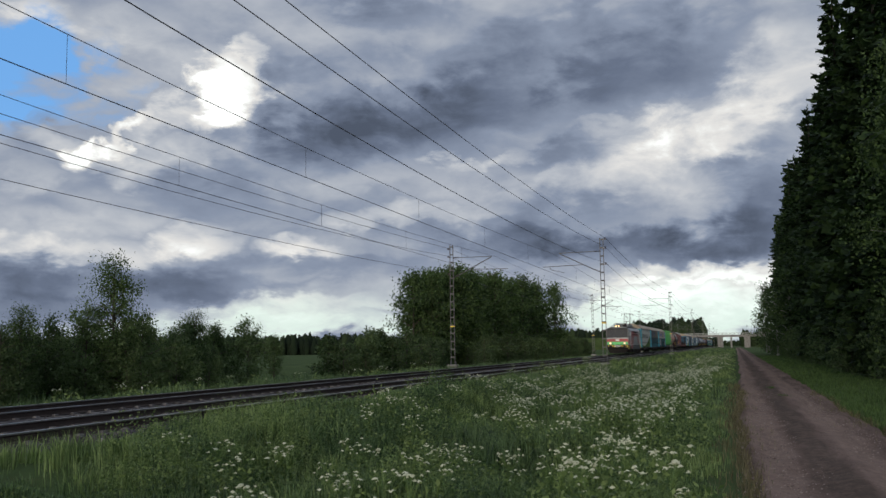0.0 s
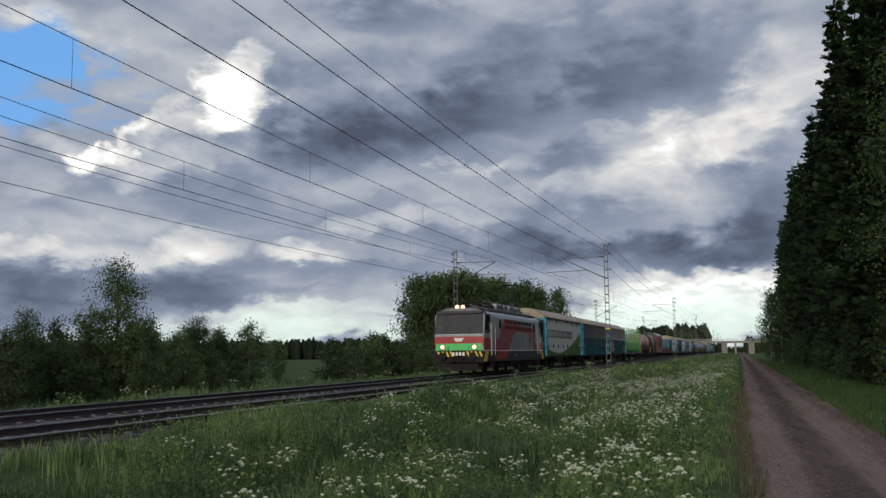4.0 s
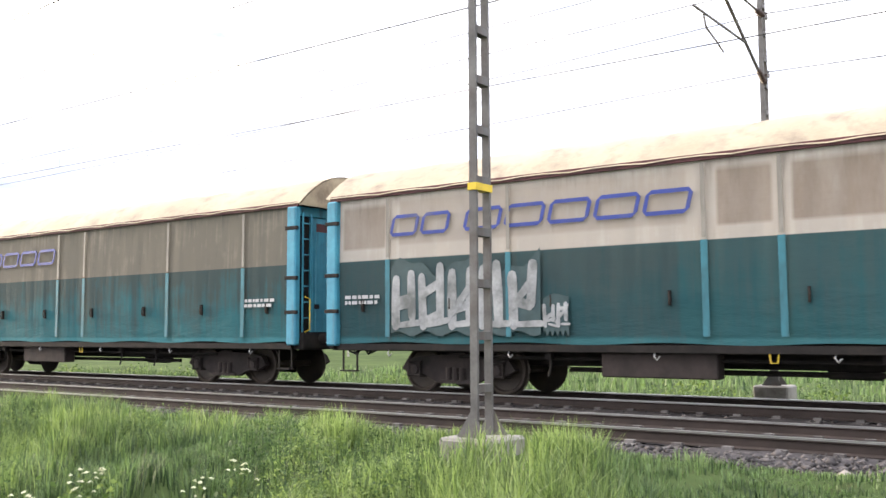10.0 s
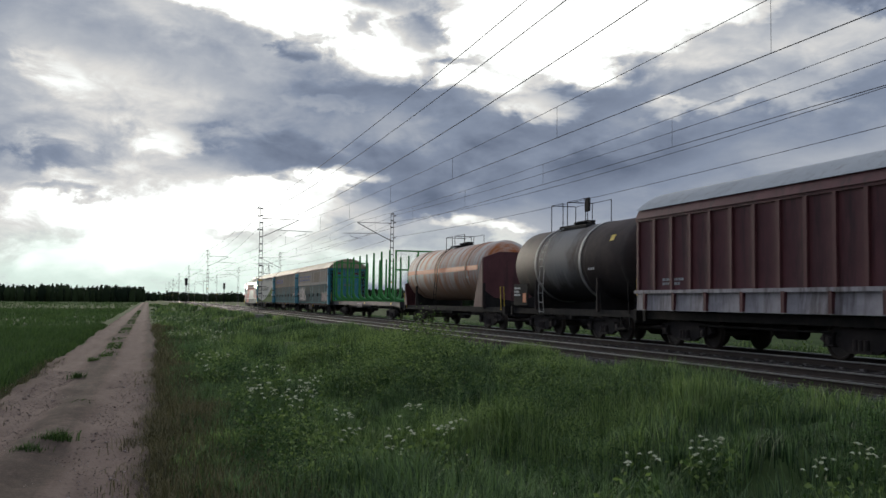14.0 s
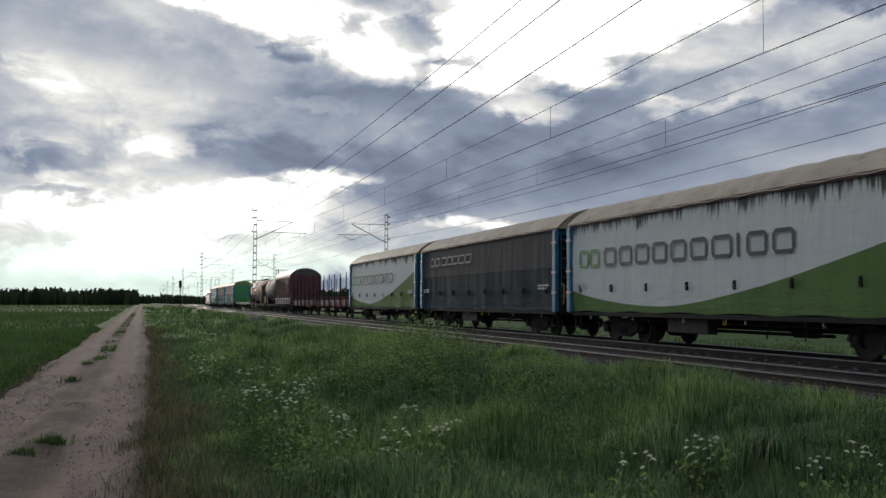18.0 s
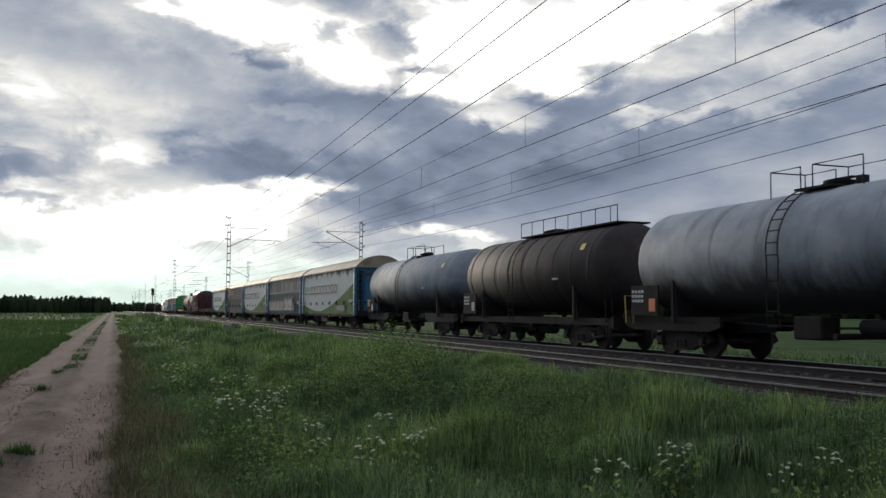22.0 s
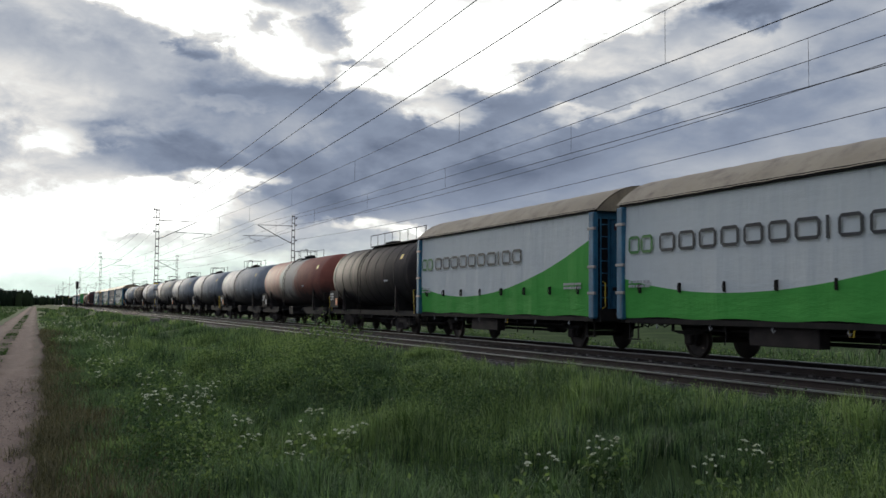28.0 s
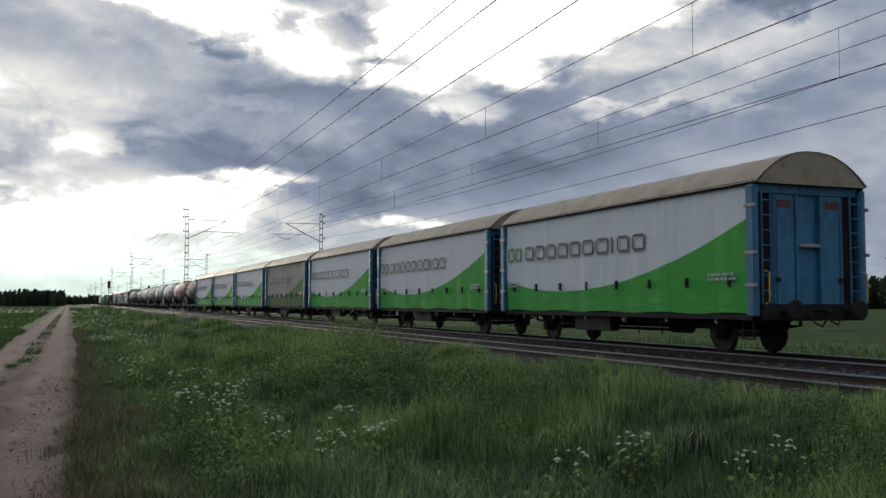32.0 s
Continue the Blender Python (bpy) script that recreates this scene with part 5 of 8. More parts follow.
        for yy in (-0.62, 0.62):
            part("lamp_cable", lambda: Shape().tube([(-0.03, 0, 1.64), (-0.06, 0.03, 1.5), (-0.05, 0.0, 1.36), (-0.03, -0.02, 1.22)], 0.014, 5), BLACK, w, at=flip @ Matrix.Translation((0, yy, 0)), key="lamp_cable")
        part("grab_bar", lambda: Shape().tube([(0, -1.3, 2.34), (-0.06, -1.28, 2.34), (-0.06, 1.28, 2.34), (0, 1.3, 2.34)], 0.014, 5), WHITE, w, "pale grab bar", at=flip, key="front_bar")
        part("green_band", lambda: Shape().box(-0.018, 0.0, -1.42, 1.42, 1.38, 1.80), LOCO_GREEN, w, "bright green front band", at=flip, key="green_band")
        part("white_line", lambda: Shape().box(-0.014, 0.0, -1.49, 1.49, 2.22, 2.36), LOCO_GREY, w, at=flip, key="front_white_line")
        valance = part("valance", lambda: Shape().box(-0.06, 0.02, -1.5, 1.5, 1.02, 1.36).box(-0.06, 0.9, -1.56, -1.50, 0.72, 1.36).box(-0.06, 0.9, 1.50, 1.56, 0.72, 1.36), BLACK, w, "black valance with yellow warning stripes", at=flip, key="valance")
        for i in range(11):
            if i in (4, 5, 6):
                continue
            part("warning_stripe", lambda: Shape().prism([(-0.02, 1.04), (0.10, 1.04), (0.24, 1.34), (0.12, 1.34)], -0.068, -0.062), YELLOW, valance, at=Matrix.Translation((0, -1.46 + i * 0.255, 0)), key="warning_stripe")
        for yy in (-1.565, 1.565):
            for i in range(4):
                part("warning_stripe", lambda: Shape().prism([(-0.10, 0.75), (0.03, 0.75), (0.33, 1.34), (0.20, 1.34)], -0.005, 0.005, "y"), YELLOW, valance, at=Matrix.Translation((0.02 + i * 0.2, yy, 0)), key="warning_stripe_side")
        part("number_bars", lambda: Shape().box(-0.07, -0.062, -0.36, -0.24, 1.10, 1.30).box(-0.07, -0.062, -0.16, -0.02, 1.10, 1.30).box(-0.07, -0.062, 0.06, 0.18, 1.10, 1.30).box(-0.07, -0.062, 0.26, 0.38, 1.10, 1.30), WHITE, valance, "white plain number bars", key="front_number")
        for yy in (-0.98, 0.98):
            lamp = part("headlight", lambda: Shape().turned([(-0.10, 0.11), (-0.10, 0.16), (0.0, 0.17)], "x", 16), GREY_STEEL, w, "round lit headlight", at=flip @ Matrix.Translation((-0.02, yy, 1.60)), key="headlight")
            part("lens", lambda: Shape().turned([(-0.108, 0.115), (-0.10, 0.115)], "x", 16), HEADLAMP if d > 0 else WINDOW, lamp, key=("lens", d))
        rake = math.atan2(0.34, 1.5)
        for yy in (-0.74, 0.74):
            win = part("windscreen", lambda: Shape().box(-0.02, 0.01, -0.66, 0.66, 0.0, 0.98, 0.01), WINDOW, w, "dark windscreen", at=flip @ Matrix.Translation((0.02, yy, 2.42)) @ Matrix.Rotation(rake, 4, "Y"), key="windscreen")
            part("wiper", lambda: Shape().tube([(-0.03, 0.1, 0.05), (-0.035, -0.15, 0.6)], 0.012, 4), BLACK, win, key="wiper")
        part("window_surround", lambda: Shape().box(-0.014, 0.006, -1.47, 1.47, 0.0, 1.20), LOCO_DARK, w, "dark windscreen surround", at=flip @ Matrix.Translation((0.0, 0, 2.37)) @ Matrix.Rotation(rake, 4, "Y"), key="window_surround")
        part("visor", lambda: Shape().box(0.16, 0.9, -1.44, 1.44, 3.54, 3.74, 0.05), LOCO_DARK, w, "dark brow above the windscreens", at=flip, key="visor")
        part("cab_roof", lambda: Shape().box(0.75, 2.4, -1.10, 1.10, 3.80, 3.96, 0.06), ROOF_GREY, w, "grey cab roof", at=flip, key="cab_roof")
        g = part("emblem", lambda: Shape().prism([(-0.34, 2.13), (0.30, 2.13), (0.20, 1.93), (-0.18, 1.93)], -0.02, -0.014), WHITE, w, "plain white winged emblem", at=flip, key="loco_emblem")
        top = part("roof_lamp_box", lambda: Shape().box(0.35, 0.75, -0.42, 0.42, 3.80, 4.14, 0.04), BLACK, w, "twin roof headlamps in a black box", at=flip, key="roof_lamp_box")
        for yy in (-0.18, 0.18):
            part("lens", lambda: Shape().turned([(0.335, 0.13), (0.345, 0.13)], "x", 14), HEADLAMP if d > 0 else WINDOW, top, at=Matrix.Translation((0, yy, 3.97)), key=("roof_lens", d))
        part("snow_plough", lambda: Shape().prism([(-1.25, 0.62), (1.25, 0.62), (1.1, 0.24), (0.35, 0.20), (-0.35, 0.20), (-1.1, 0.24)], -0.16, -0.06).box(-0.1, 0.5, -0.9, 0.9, 0.30, 0.55), BLACK, w, at=flip, key="plough")
    for k, (xe, wide) in enumerate(((12.05, 0.24), (12.62, 0.24), (13.25, 0.24), (13.85, 0.24))):
        lean = 0.32 if k % 2 == 0 else -0.32
        part("side_emblem", Shape().prism([(xe, 2.62), (xe + wide, 2.62), (xe + wide + lean, 1.58), (xe + lean, 1.58)], -hw - 0.022, -hw - 0.016, "y"), LOCO_RED, w, "plain red emblem stroke")
    # roof equipment
    part("roof_fairing", Shape().box(2.4, L - 2.4, -1.18, 1.18, 3.72, 3.98, 0.06), ROOF_GREY, w, "grey roof with equipment hatches")
    for x, l in ((5.6, 1.5), (7.6, 1.0), (9.2, 1.5), (11.3, 1.0)):
        cooler = part("roof_cooler", Shape().box(x, x + l, -0.9, 0.9, 3.98, 4.40, 0.04), LOCO_GREY, w, "ribbed light grey roof cooler")
        for i in range(5):
            part("fin", Shape().box(x + 0.05, x + l - 0.05, -0.915, 0.915, 4.04 + 0.07 * i, 4.06 + 0.07 * i), ROOF_GREY, cooler)
    for i, x in enumerate((4.7, 5.15, 6.95, 8.9, 10.9, 11.6, 12.4)):
        box = part("roof_gear", Shape().box(x, x + 0.34 + 0.1 * (i % 3), -0.85 + 0.12 * (i % 2), -0.30, 3.96, 4.22 + 0.09 * (i % 3), 0.03), BLACK, w, "dark roof switch gear")
        part("gear_insulator", Shape().turned([(4.2 + 0.09 * (i % 3), 0.06), (4.28 + 0.09 * (i % 3), 0.09), (4.34 + 0.09 * (i % 3), 0.06), (4.42 + 0.09 * (i % 3), 0.08), (4.5 + 0.09 * (i % 3), 0.03)], "z", 8, (x + 0.17, -0.55, 0)), INSULATOR, box)
    for yy in (-1.12, 1.12):
        part("roof_rail", Shape().tube([(2.5, yy, 4.08), (14.6, yy, 4.08)], 0.018, 5), ROOF_GREY, w, "thin rail along the roof edge")
    bus = Shape()
    for x in (3.4, 5.2, 7.3, 9.0, 11.0, 12.6):
        bus.turned([(3.95, 0.09), (4.1, 0.06), (4.2, 0.09), (4.3, 0.06), (4.42, 0.03)], "z", 8, (x, -0.55, 0))
    bus.tube([(3.2, -0.55, 4.45), (6.0, -0.55, 4.48), (9.0, -0.55, 4.44), (12.8, -0.55, 4.46)], 0.02, 5)
    part("roof_busbar", bus, INSULATOR, w, "roof busbar on insulators")
    for x, up in ((3.4, False), (13.6, True)):
        pan = part("pantograph", Shape().box(x - 0.9, x + 0.9, -0.6, -0.5, 4.14, 4.2).box(x - 0.9, x + 0.9, 0.5, 0.6, 4.14, 4.2).box(x - 0.9, x - 0.8, -0.6, 0.6, 4.14, 4.2).box(x + 0.8, x + 0.9, -0.6, 0.6, 4.14, 4.2), BLACK, w, "raised diamond pantograph" if up else "folded pantograph")
        for yy in (-0.55, 0.55):
            for xx in (-0.7, 0.7):
                part("foot_insulator", lambda: Shape().turned([(3.92, 0.08), (4.0, 0.11), (4.06, 0.07), (4.14, 0.1)], "z", 8), INSULATOR, pan, at=Matrix.Translation((x + xx, yy, 0)), key="foot_insulator")
        zk, zt = (4.95, 6.12) if up else (4.34, 4.42)
        kx = 0.95 if up else 1.5
        arms = Shape()
        for yy in (-0.5, 0.5):
            for e in (-1, 1):
                arms.tube([(x + e * 0.45, yy, 4.2), (x + e * kx, yy * 0.9, zk), (x + e * 0.16, yy * 0.8, zt)], 0.026, 5)
        for e in (-1, 1):
            arms.tube([(x + e * kx, -0.45, zk), (x + e * kx, 0.45, zk)], 0.022, 5).tube([(x + e * kx, -0.45, zk), (x + e * 0.2, 0.4, zt - 0.03)], 0.014, 4)
        part("arms", arms, BLACK, pan)
        head = Shape()
        for e in (-0.2, 0.2):
            head.tube([(x + e, -0.95, zt - 0.22), (x + e, -0.7, zt - 0.02), (x + e, -0.4, zt + 0.04), (x + e, 0.4, zt + 0.04), (x + e, 0.7, zt - 0.02), (x + e, 0.95, zt - 0.22)], 0.025, 5)
        part("collector_head", head, BLACK, pan)
    # bogies
    def loco_bogie():
        s = Shape()
        for k in (-1, 1):
            s.prism([(-2.3, 0.62), (-2.1, 0.85), (2.1, 0.85), (2.3, 0.62), (1.2, 0.50), (0.5, 0.36), (-0.5, 0.36), (-1.2, 0.50)], k * 1.18, k * 1.30, "y")
            for e in (-1.5, 1.5):
                s.box(e - 0.2, e + 0.2, k * 1.15, k * 1.42, 0.40, 0.78, 0.04)
                for q in (-0.36, 0.36):
                    s.turned([(0.42, 0.1), (0.8, 0.1)], "z", 8, (e + q, k * 1.33, 0))
            s.box(-0.6, 0.6, k * 1.2, k * 1.42, 0.3, 0.7, 0.05)
        return s.box(-0.5, 0.5, -1.2, 1.2, 0.5, 0.8)
    for x in (4.3, L - 4.3):
        b = part("bogie", loco_bogie, BLACK, w, "dark locomotive bogie", at=Matrix.Translation((x, 0, 0)), key="loco_bogie")
        for e in (-1.5, 1.5):
            part("wheelset", lambda: Shape().turned([(-0.84, 0.1), (-0.84, 0.60), (-0.76, 0.62), (-0.74, 0.66), (-0.70, 0.64), (-0.70, 0.1)], "y", 24).turned([(0.70, 0.1), (0.70, 0.64), (0.74, 0.66), (0.76, 0.62), (0.84, 0.60), (0.84, 0.1)], "y", 24).tube([(0, -0.8, 0), (0, 0.8, 0)], 0.1, 8), WHEEL, b, at=Matrix.Translation((e, 0, 0.63)), key="loco_wheelset")
    part("battery_box", Shape().box(L / 2 - 1.6, L / 2 + 1.6, -1.4, 1.4, 0.35, 0.8, 0.05), BLACK, w, "black equipment box under the frame")
    ends(w, L)
    return w


def flat_frame(w, L, material=BLACK, z=1.02):
    part("underframe", Shape().box(0, L, -1.3, -1.16, z - 0.22, z).box(0, L, 1.16, 1.3, z - 0.22, z).box(0, 0.16, -1.35, 1.35, z - 0.3, z + 0.05).box(L - 0.16, L, -1.35, 1.35, z - 0.3, z + 0.05)
         .box(1.5, L - 1.5, -0.3, 0.3, z - 0.42, z).box(2.2, 2.5, -1.3, 1.3, z - 0.2, z).box(L - 2.5, L - 2.2, -1.3, 1.3, z - 0.2, z), material, w, "grimy steel underframe")
    part("brake_rigging", Shape().tube([(L * 0.25, -1.1, z - 0.35), (L * 0.75, -1.1, z - 0.37)], 0.03, 5).turned([(L * 0.5, 0.2), (L * 0.5 + 0.9, 0.2)], "x", 10, (0, -0.5, z - 0.42)), BLACK, w)


def timber_wagon(front):
    w = vehicle("timber_wagon", "empty timber wagon with bright green curved stakes and mesh headboards", "wagon", front)
    L = 20.9
    flat_frame(w, L, LOCO_DARK, 1.14)
    part("deck", Shape().box(0.1, L - 0.1, -1.3, 1.3, 1.14, 1.20), LOCO_DARK, w, "dark blue-grey deck")
    for i in range(9):
        x = 1.9 + i * 2.13
        cradle = part("cradle", lambda: Shape().tube([(0, -1.5, 1.72), (0, -1.42, 1.50), (0, -1.15, 1.30), (0, -0.6, 1.25), (0, 0, 1.25), (0, 0.6, 1.25), (0, 1.15, 1.30), (0, 1.42, 1.50), (0, 1.5, 1.72)], 0.135, 6), GREEN_STEEL, w, "curved green stake cradle", at=Matrix.Translation((x, 0, 0)), key="cradle")
        for s in (-1, 1):
            part("stake", lambda: Shape().tube([(0, 0, 1.6), (0, 0, 3.2), (0, 0, 4.42)], [0.095, 0.078, 0.06], 6), GREEN_STEEL, cradle, at=Matrix.Translation((0, s * 1.5, 0)), key="stake")
    for x in (0.25, L - 0.85):
        head = part("headboard", lambda: Shape().box(0, 0.09, -1.46, 1.46, 4.27, 4.36), GREEN_STEEL, w, "green headboard frame with wire mesh", at=Matrix.Translation((x, 0, 0)), key="headboard")
        for yy in (-1.41, 0.0, 1.41):
            part("upright", lambda: Shape().box(0, 0.09, -0.05, 0.05, 1.2, 4.27), GREEN_STEEL, head, at=Matrix.Translation((0, yy, 0)), key="head_upright")
        for z in (1.2, 3.1):
            part("cross_bar", lambda: Shape().box(0.01, 0.08, -1.36, 1.36, 0, 0.1), GREEN_STEEL, head, at=Matrix.Translation((0, 0, z)), key="head_bar")
        mesh = Shape()
        for k in range(34):
            mesh.box(0.04, 0.05, -1.36, 1.36, 1.3 + 0.09 * k, 1.309 + 0.09 * k)
        for k in range(10):
            mesh.box(0.04, 0.05, -1.36 + 0.3 * k, -1.352 + 0.3 * k, 1.3, 4.3)
        part("wire_mesh", mesh, GREY_STEEL, head)
    part("plate", Shape().box(9.0, 10.4, -1.34, -1.31, 0.80, 1.06), PALE_STEEL, w, "pale lettered plate with plain bars")
    bars(w, MARK_GREY, 9.1, 0.84, 1.2, 0.18, -1.345, 2, 6, "plain dark bars")
    for x in (2.3, 9.6 + 1.6, L - 2.3):
        part("marker", Shape().box(x, x + 0.18, -1.34, -1.31, 1.02, 1.14), YELLOW, w, "small yellow marker")
    bogie(w, 2.9), bogie(w, L - 2.9)
    ends(w, L)


def tank_skin(name, base, warm, rust, amount, foot, pale_mid=None):
    """Tank shell paint with rust patches in hoops, a foot tone towards the belly and an optional paler middle."""
    m = bpy.data.materials.new(name)
    m.use_nodes = True
    n = Nodes(m.node_tree)
    co = n.add("ShaderNodeTexCoord").outputs["Object"]
    s = n.add("ShaderNodeSeparateXYZ")
    n.put(s.inputs[0], co)
    a = n.noise(co, 1.1, 5, 0.6)
    b = n.noise(co, 30, 4, 0.6)
    col = n.mix(n.span(a, 0.35, 0.65), base, warm)
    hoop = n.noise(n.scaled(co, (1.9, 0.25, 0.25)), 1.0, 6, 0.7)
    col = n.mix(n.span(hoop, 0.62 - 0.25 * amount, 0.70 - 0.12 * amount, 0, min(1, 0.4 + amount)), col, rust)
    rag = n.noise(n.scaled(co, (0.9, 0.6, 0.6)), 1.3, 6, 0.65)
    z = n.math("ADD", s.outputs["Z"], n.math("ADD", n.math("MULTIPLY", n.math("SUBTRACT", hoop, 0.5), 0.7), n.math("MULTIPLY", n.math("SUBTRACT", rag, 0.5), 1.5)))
    # ragged blend into the foot tone below the shell's middle
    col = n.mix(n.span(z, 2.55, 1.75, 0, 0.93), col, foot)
    if pale_mid:
        mid = n.math("ABSOLUTE", n.math("SUBTRACT", n.math("ADD", s.outputs["X"], n.math("MULTIPLY", n.math("SUBTRACT", rag, 0.5), 3.0)), pale_mid[0]))
        col = n.mix(n.span(mid, pale_mid[1] + 0.5, pale_mid[1] - 0.4, 0, 0.85), col, n.mix(n.span(z, 2.3, 1.7), pale_mid[2], foot))
    p = n.add("ShaderNodeBsdfPrincipled")
    n.put(p.inputs["Base Color"], col)
    n.put(p.inputs["Roughness"], n.span(b, 0.3, 0.7, 0.58, 0.74))
    n.put(p.inputs["Specular IOR Level"], 0.28)
    bp = n.add("ShaderNodeBump")
    n.put(bp.inputs["Strength"], 0.12)
    n.put(bp.inputs["Distance"], 0.02)
    n.put(bp.inputs["Height"], a)
    n.t.links.new(bp.outputs[0], p.inputs["Normal"])
    n.t.links.new(p.outputs[0], n.add("ShaderNodeOutputMaterial").inputs[0])
    return m


BELLY_DARK = (0.018, 0.016, 0.016)
TANK_GREY = tank_skin("tank_grey_paint", (0.19, 0.215, 0.245), (0.30, 0.32, 0.345), (0.10, 0.10, 0.11), 0.35, BELLY_DARK)
TANK_PALE = tank_skin("tank_pale_paint", (0.30, 0.29, 0.26), (0.40, 0.385, 0.35), (0.30, 0.16, 0.08), 0.30, BELLY_DARK)
TANK_RED = tank_skin("tank_rust_red_paint", (0.20, 0.062, 0.045), (0.29, 0.092, 0.062), (0.34, 0.33, 0.30), 0.10, BELLY_DARK, (7.2, 1.7, (0.33, 0.33, 0.31)))
TANK_DARK = tank_skin("tank_dark_oily_paint", (0.024, 0.019, 0.018), (0.050, 0.036, 0.032), (0.115, 0.085, 0.068), 0.28, BELLY_DARK)
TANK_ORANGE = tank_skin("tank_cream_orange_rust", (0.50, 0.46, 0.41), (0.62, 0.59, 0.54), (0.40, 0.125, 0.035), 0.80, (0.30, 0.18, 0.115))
# bluish-grey middle puts the pale reflections of the dark shell into its colour
TANK_GLOSS = tank_skin("tank_black_glossy", (0.030, 0.020, 0.018), (0.062, 0.042, 0.036), (0.20, 0.18, 0.16), 0.16, BELLY_DARK, (4.6, 1.15, (0.15, 0.155, 0.165)))
ORANGE_LINE = surface("orange_stripe", (0.55, 0.13, 0.03), (0.68, 0.19, 0.05), 0.5)


def shell_profile(x0, x1, r, dish=0.55):
    pts = [(x0 + dish * (1 - math.cos(a)), r * math.sin(a)) for a in [math.pi / 2 * i / 8 for i in range(9)]]
    pts[0] = (x0, 0.02)
    back = [(x1 - (x - x0), rr) for x, rr in reversed(pts)]
    return pts + back


def tank_wagon(front, L, skin, label, radius=1.46, zc=2.66, ribs=0, catwalk=False, ladder_x=None, bands=(), rails=True, stripe=False, cradle_ends=False, sign=True, seed=0, inset=0.55, tall=0.55, tail=None):
    w = vehicle("tank_wagon", label, "wagon", front, "tank wagons of the train")
    if ribs or bands:
        flat_frame(w, L, BLACK, 1.02)
    else:
        # stub frames above the bogies, open below the belly
        for x0, x1 in ((0.0, 4.6), (L - 4.6, L)):
            part("stub_frame", Shape().prism([(x0, 0.70), (x1, 0.70) if x0 == 0 else (x1, 0.70), (x1, 1.08), (x0, 1.08)], -0.45, 0.45, "y").box(x0 + 0.05, x1 - 0.05, -1.3, 1.3, 0.98, 1.06), BLACK, w, "grimy stub frame over the bogie")
            for yy in (-1.24, 1.24):
                part("frame_side", Shape().prism([(x0, 0.84), (x0 + 0.5, 0.72), (x1 - 0.5, 0.72), (x1, 0.84), (x1, 1.10), (x0, 1.10)], yy - 0.05, yy + 0.05, "y"), BLACK, w, "dirty frame side plate")
        part("valve_box", Shape().box(L * 0.46, L * 0.46 + 0.9, -1.25, -0.7, 0.62, 1.15, 0.04), BLACK, w, "dirty valve box below the belly")
        part("brake_cylinder", Shape().turned([(L * 0.56, 0.17), (L * 0.56 + 0.8, 0.17)], "x", 12, (0, -0.7, 0.92)), BLACK, w)
        part("hanger_pipe", Shape().tube([(4.6, -0.8, 0.95), (L * 0.5, -0.8, 0.88), (L - 4.6, -0.8, 0.95)], 0.03, 6), BLACK, w, "long pipe below the belly")
    tail = inset if tail is None else tail
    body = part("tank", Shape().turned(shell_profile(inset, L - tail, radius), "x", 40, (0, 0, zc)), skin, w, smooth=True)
    for i in range(ribs):
        x = inset + 0.9 + (L - 2 * inset - 1.8) * i / max(1, ribs - 1)
        part("hoop", lambda: Shape().turned([(-0.03, radius), (-0.025, radius + 0.016), (0.025, radius + 0.016), (0.03, radius)], "x", 40), skin, body, at=Matrix.Translation((x, 0, zc)), key=("hoop", skin.name, radius), smooth=True)
    for x in bands:
        part("clamp_band", lambda: Shape().turned([(-0.09, radius), (-0.09, radius + 0.03), (0.09, radius + 0.03), (0.09, radius)], "x", 40), GREY_STEEL if skin is TANK_GLOSS else skin, body, at=Matrix.Translation((x, 0, zc)), key=("band", skin.name, radius), smooth=True)
    if stripe:
        part("stripe", Shape().sheet([[(x, -(radius + 0.008) * math.cos(t), zc + (radius + 0.008) * math.sin(t)) for t in (0.0, 0.08, 0.16)] for x in (inset + 0.6, L / 2, L - tail - 0.6)]), ORANGE_LINE, body, "orange warning stripe")
    # saddles
    for x in (2.6, L - 2.6):
        part("saddle", Shape().prism([(-1.25, 1.02), (1.25, 1.02), (1.32, 1.75), (0.9, 1.45), (0, 1.3), (-0.9, 1.45), (-1.32, 1.75)], x - 0.12, x + 0.12), BLACK, w, "dark tank saddle")
        for yy in (-1.33, 1.33):
            part("saddle_brace", Shape().box(x - 0.05, x + 0.05, yy - 0.05, yy + 0.05, 0.95, 2.1), BOGIE, w)
    if cradle_ends:
        for x, d, top, reach in ((0.30, 1, 2.25, 0.55), (L - tail + 0.06, -1, 3.25, 1.15)):
            shield = part("end_shield", Shape().prism([(-1.36, 1.02), (1.36, 1.02), (1.38, top), (0.6, top + 0.28), (-0.6, top + 0.28), (-1.38, top)], x - 0.05, x + 0.05), BROWN_STEEL, w, "oxide-brown end shield")
            for yy in (-1.38, 1.38):
                part("shield_wing", Shape().prism([(x, 1.02), (x + reach * d, 1.02), (x + reach * 0.35 * d, top * 0.86), (x, top)], yy - 0.025, yy + 0.025, "y"), BROWN_STEEL, shield)
    lx = ladder_x if ladder_x else L * 0.44
    top = zc + radius
    # manhole and top platform with rails
    part("manhole", Shape().turned([(top - 0.08, 0.32), (top + 0.10, 0.32), (top + 0.10, 0.36), (top + 0.16, 0.36), (top + 0.18, 0.1)], "z", 16, (lx + 0.5, 0, 0)).box(lx + 0.1, lx + 0.95, -0.06, 0.06, top + 0.18, top + 0.23).box(lx + 1.1, lx + 1.3, -0.1, 0.1, top - 0.05, top + 0.2), BLACK, body, "dark manhole cover with clamps")
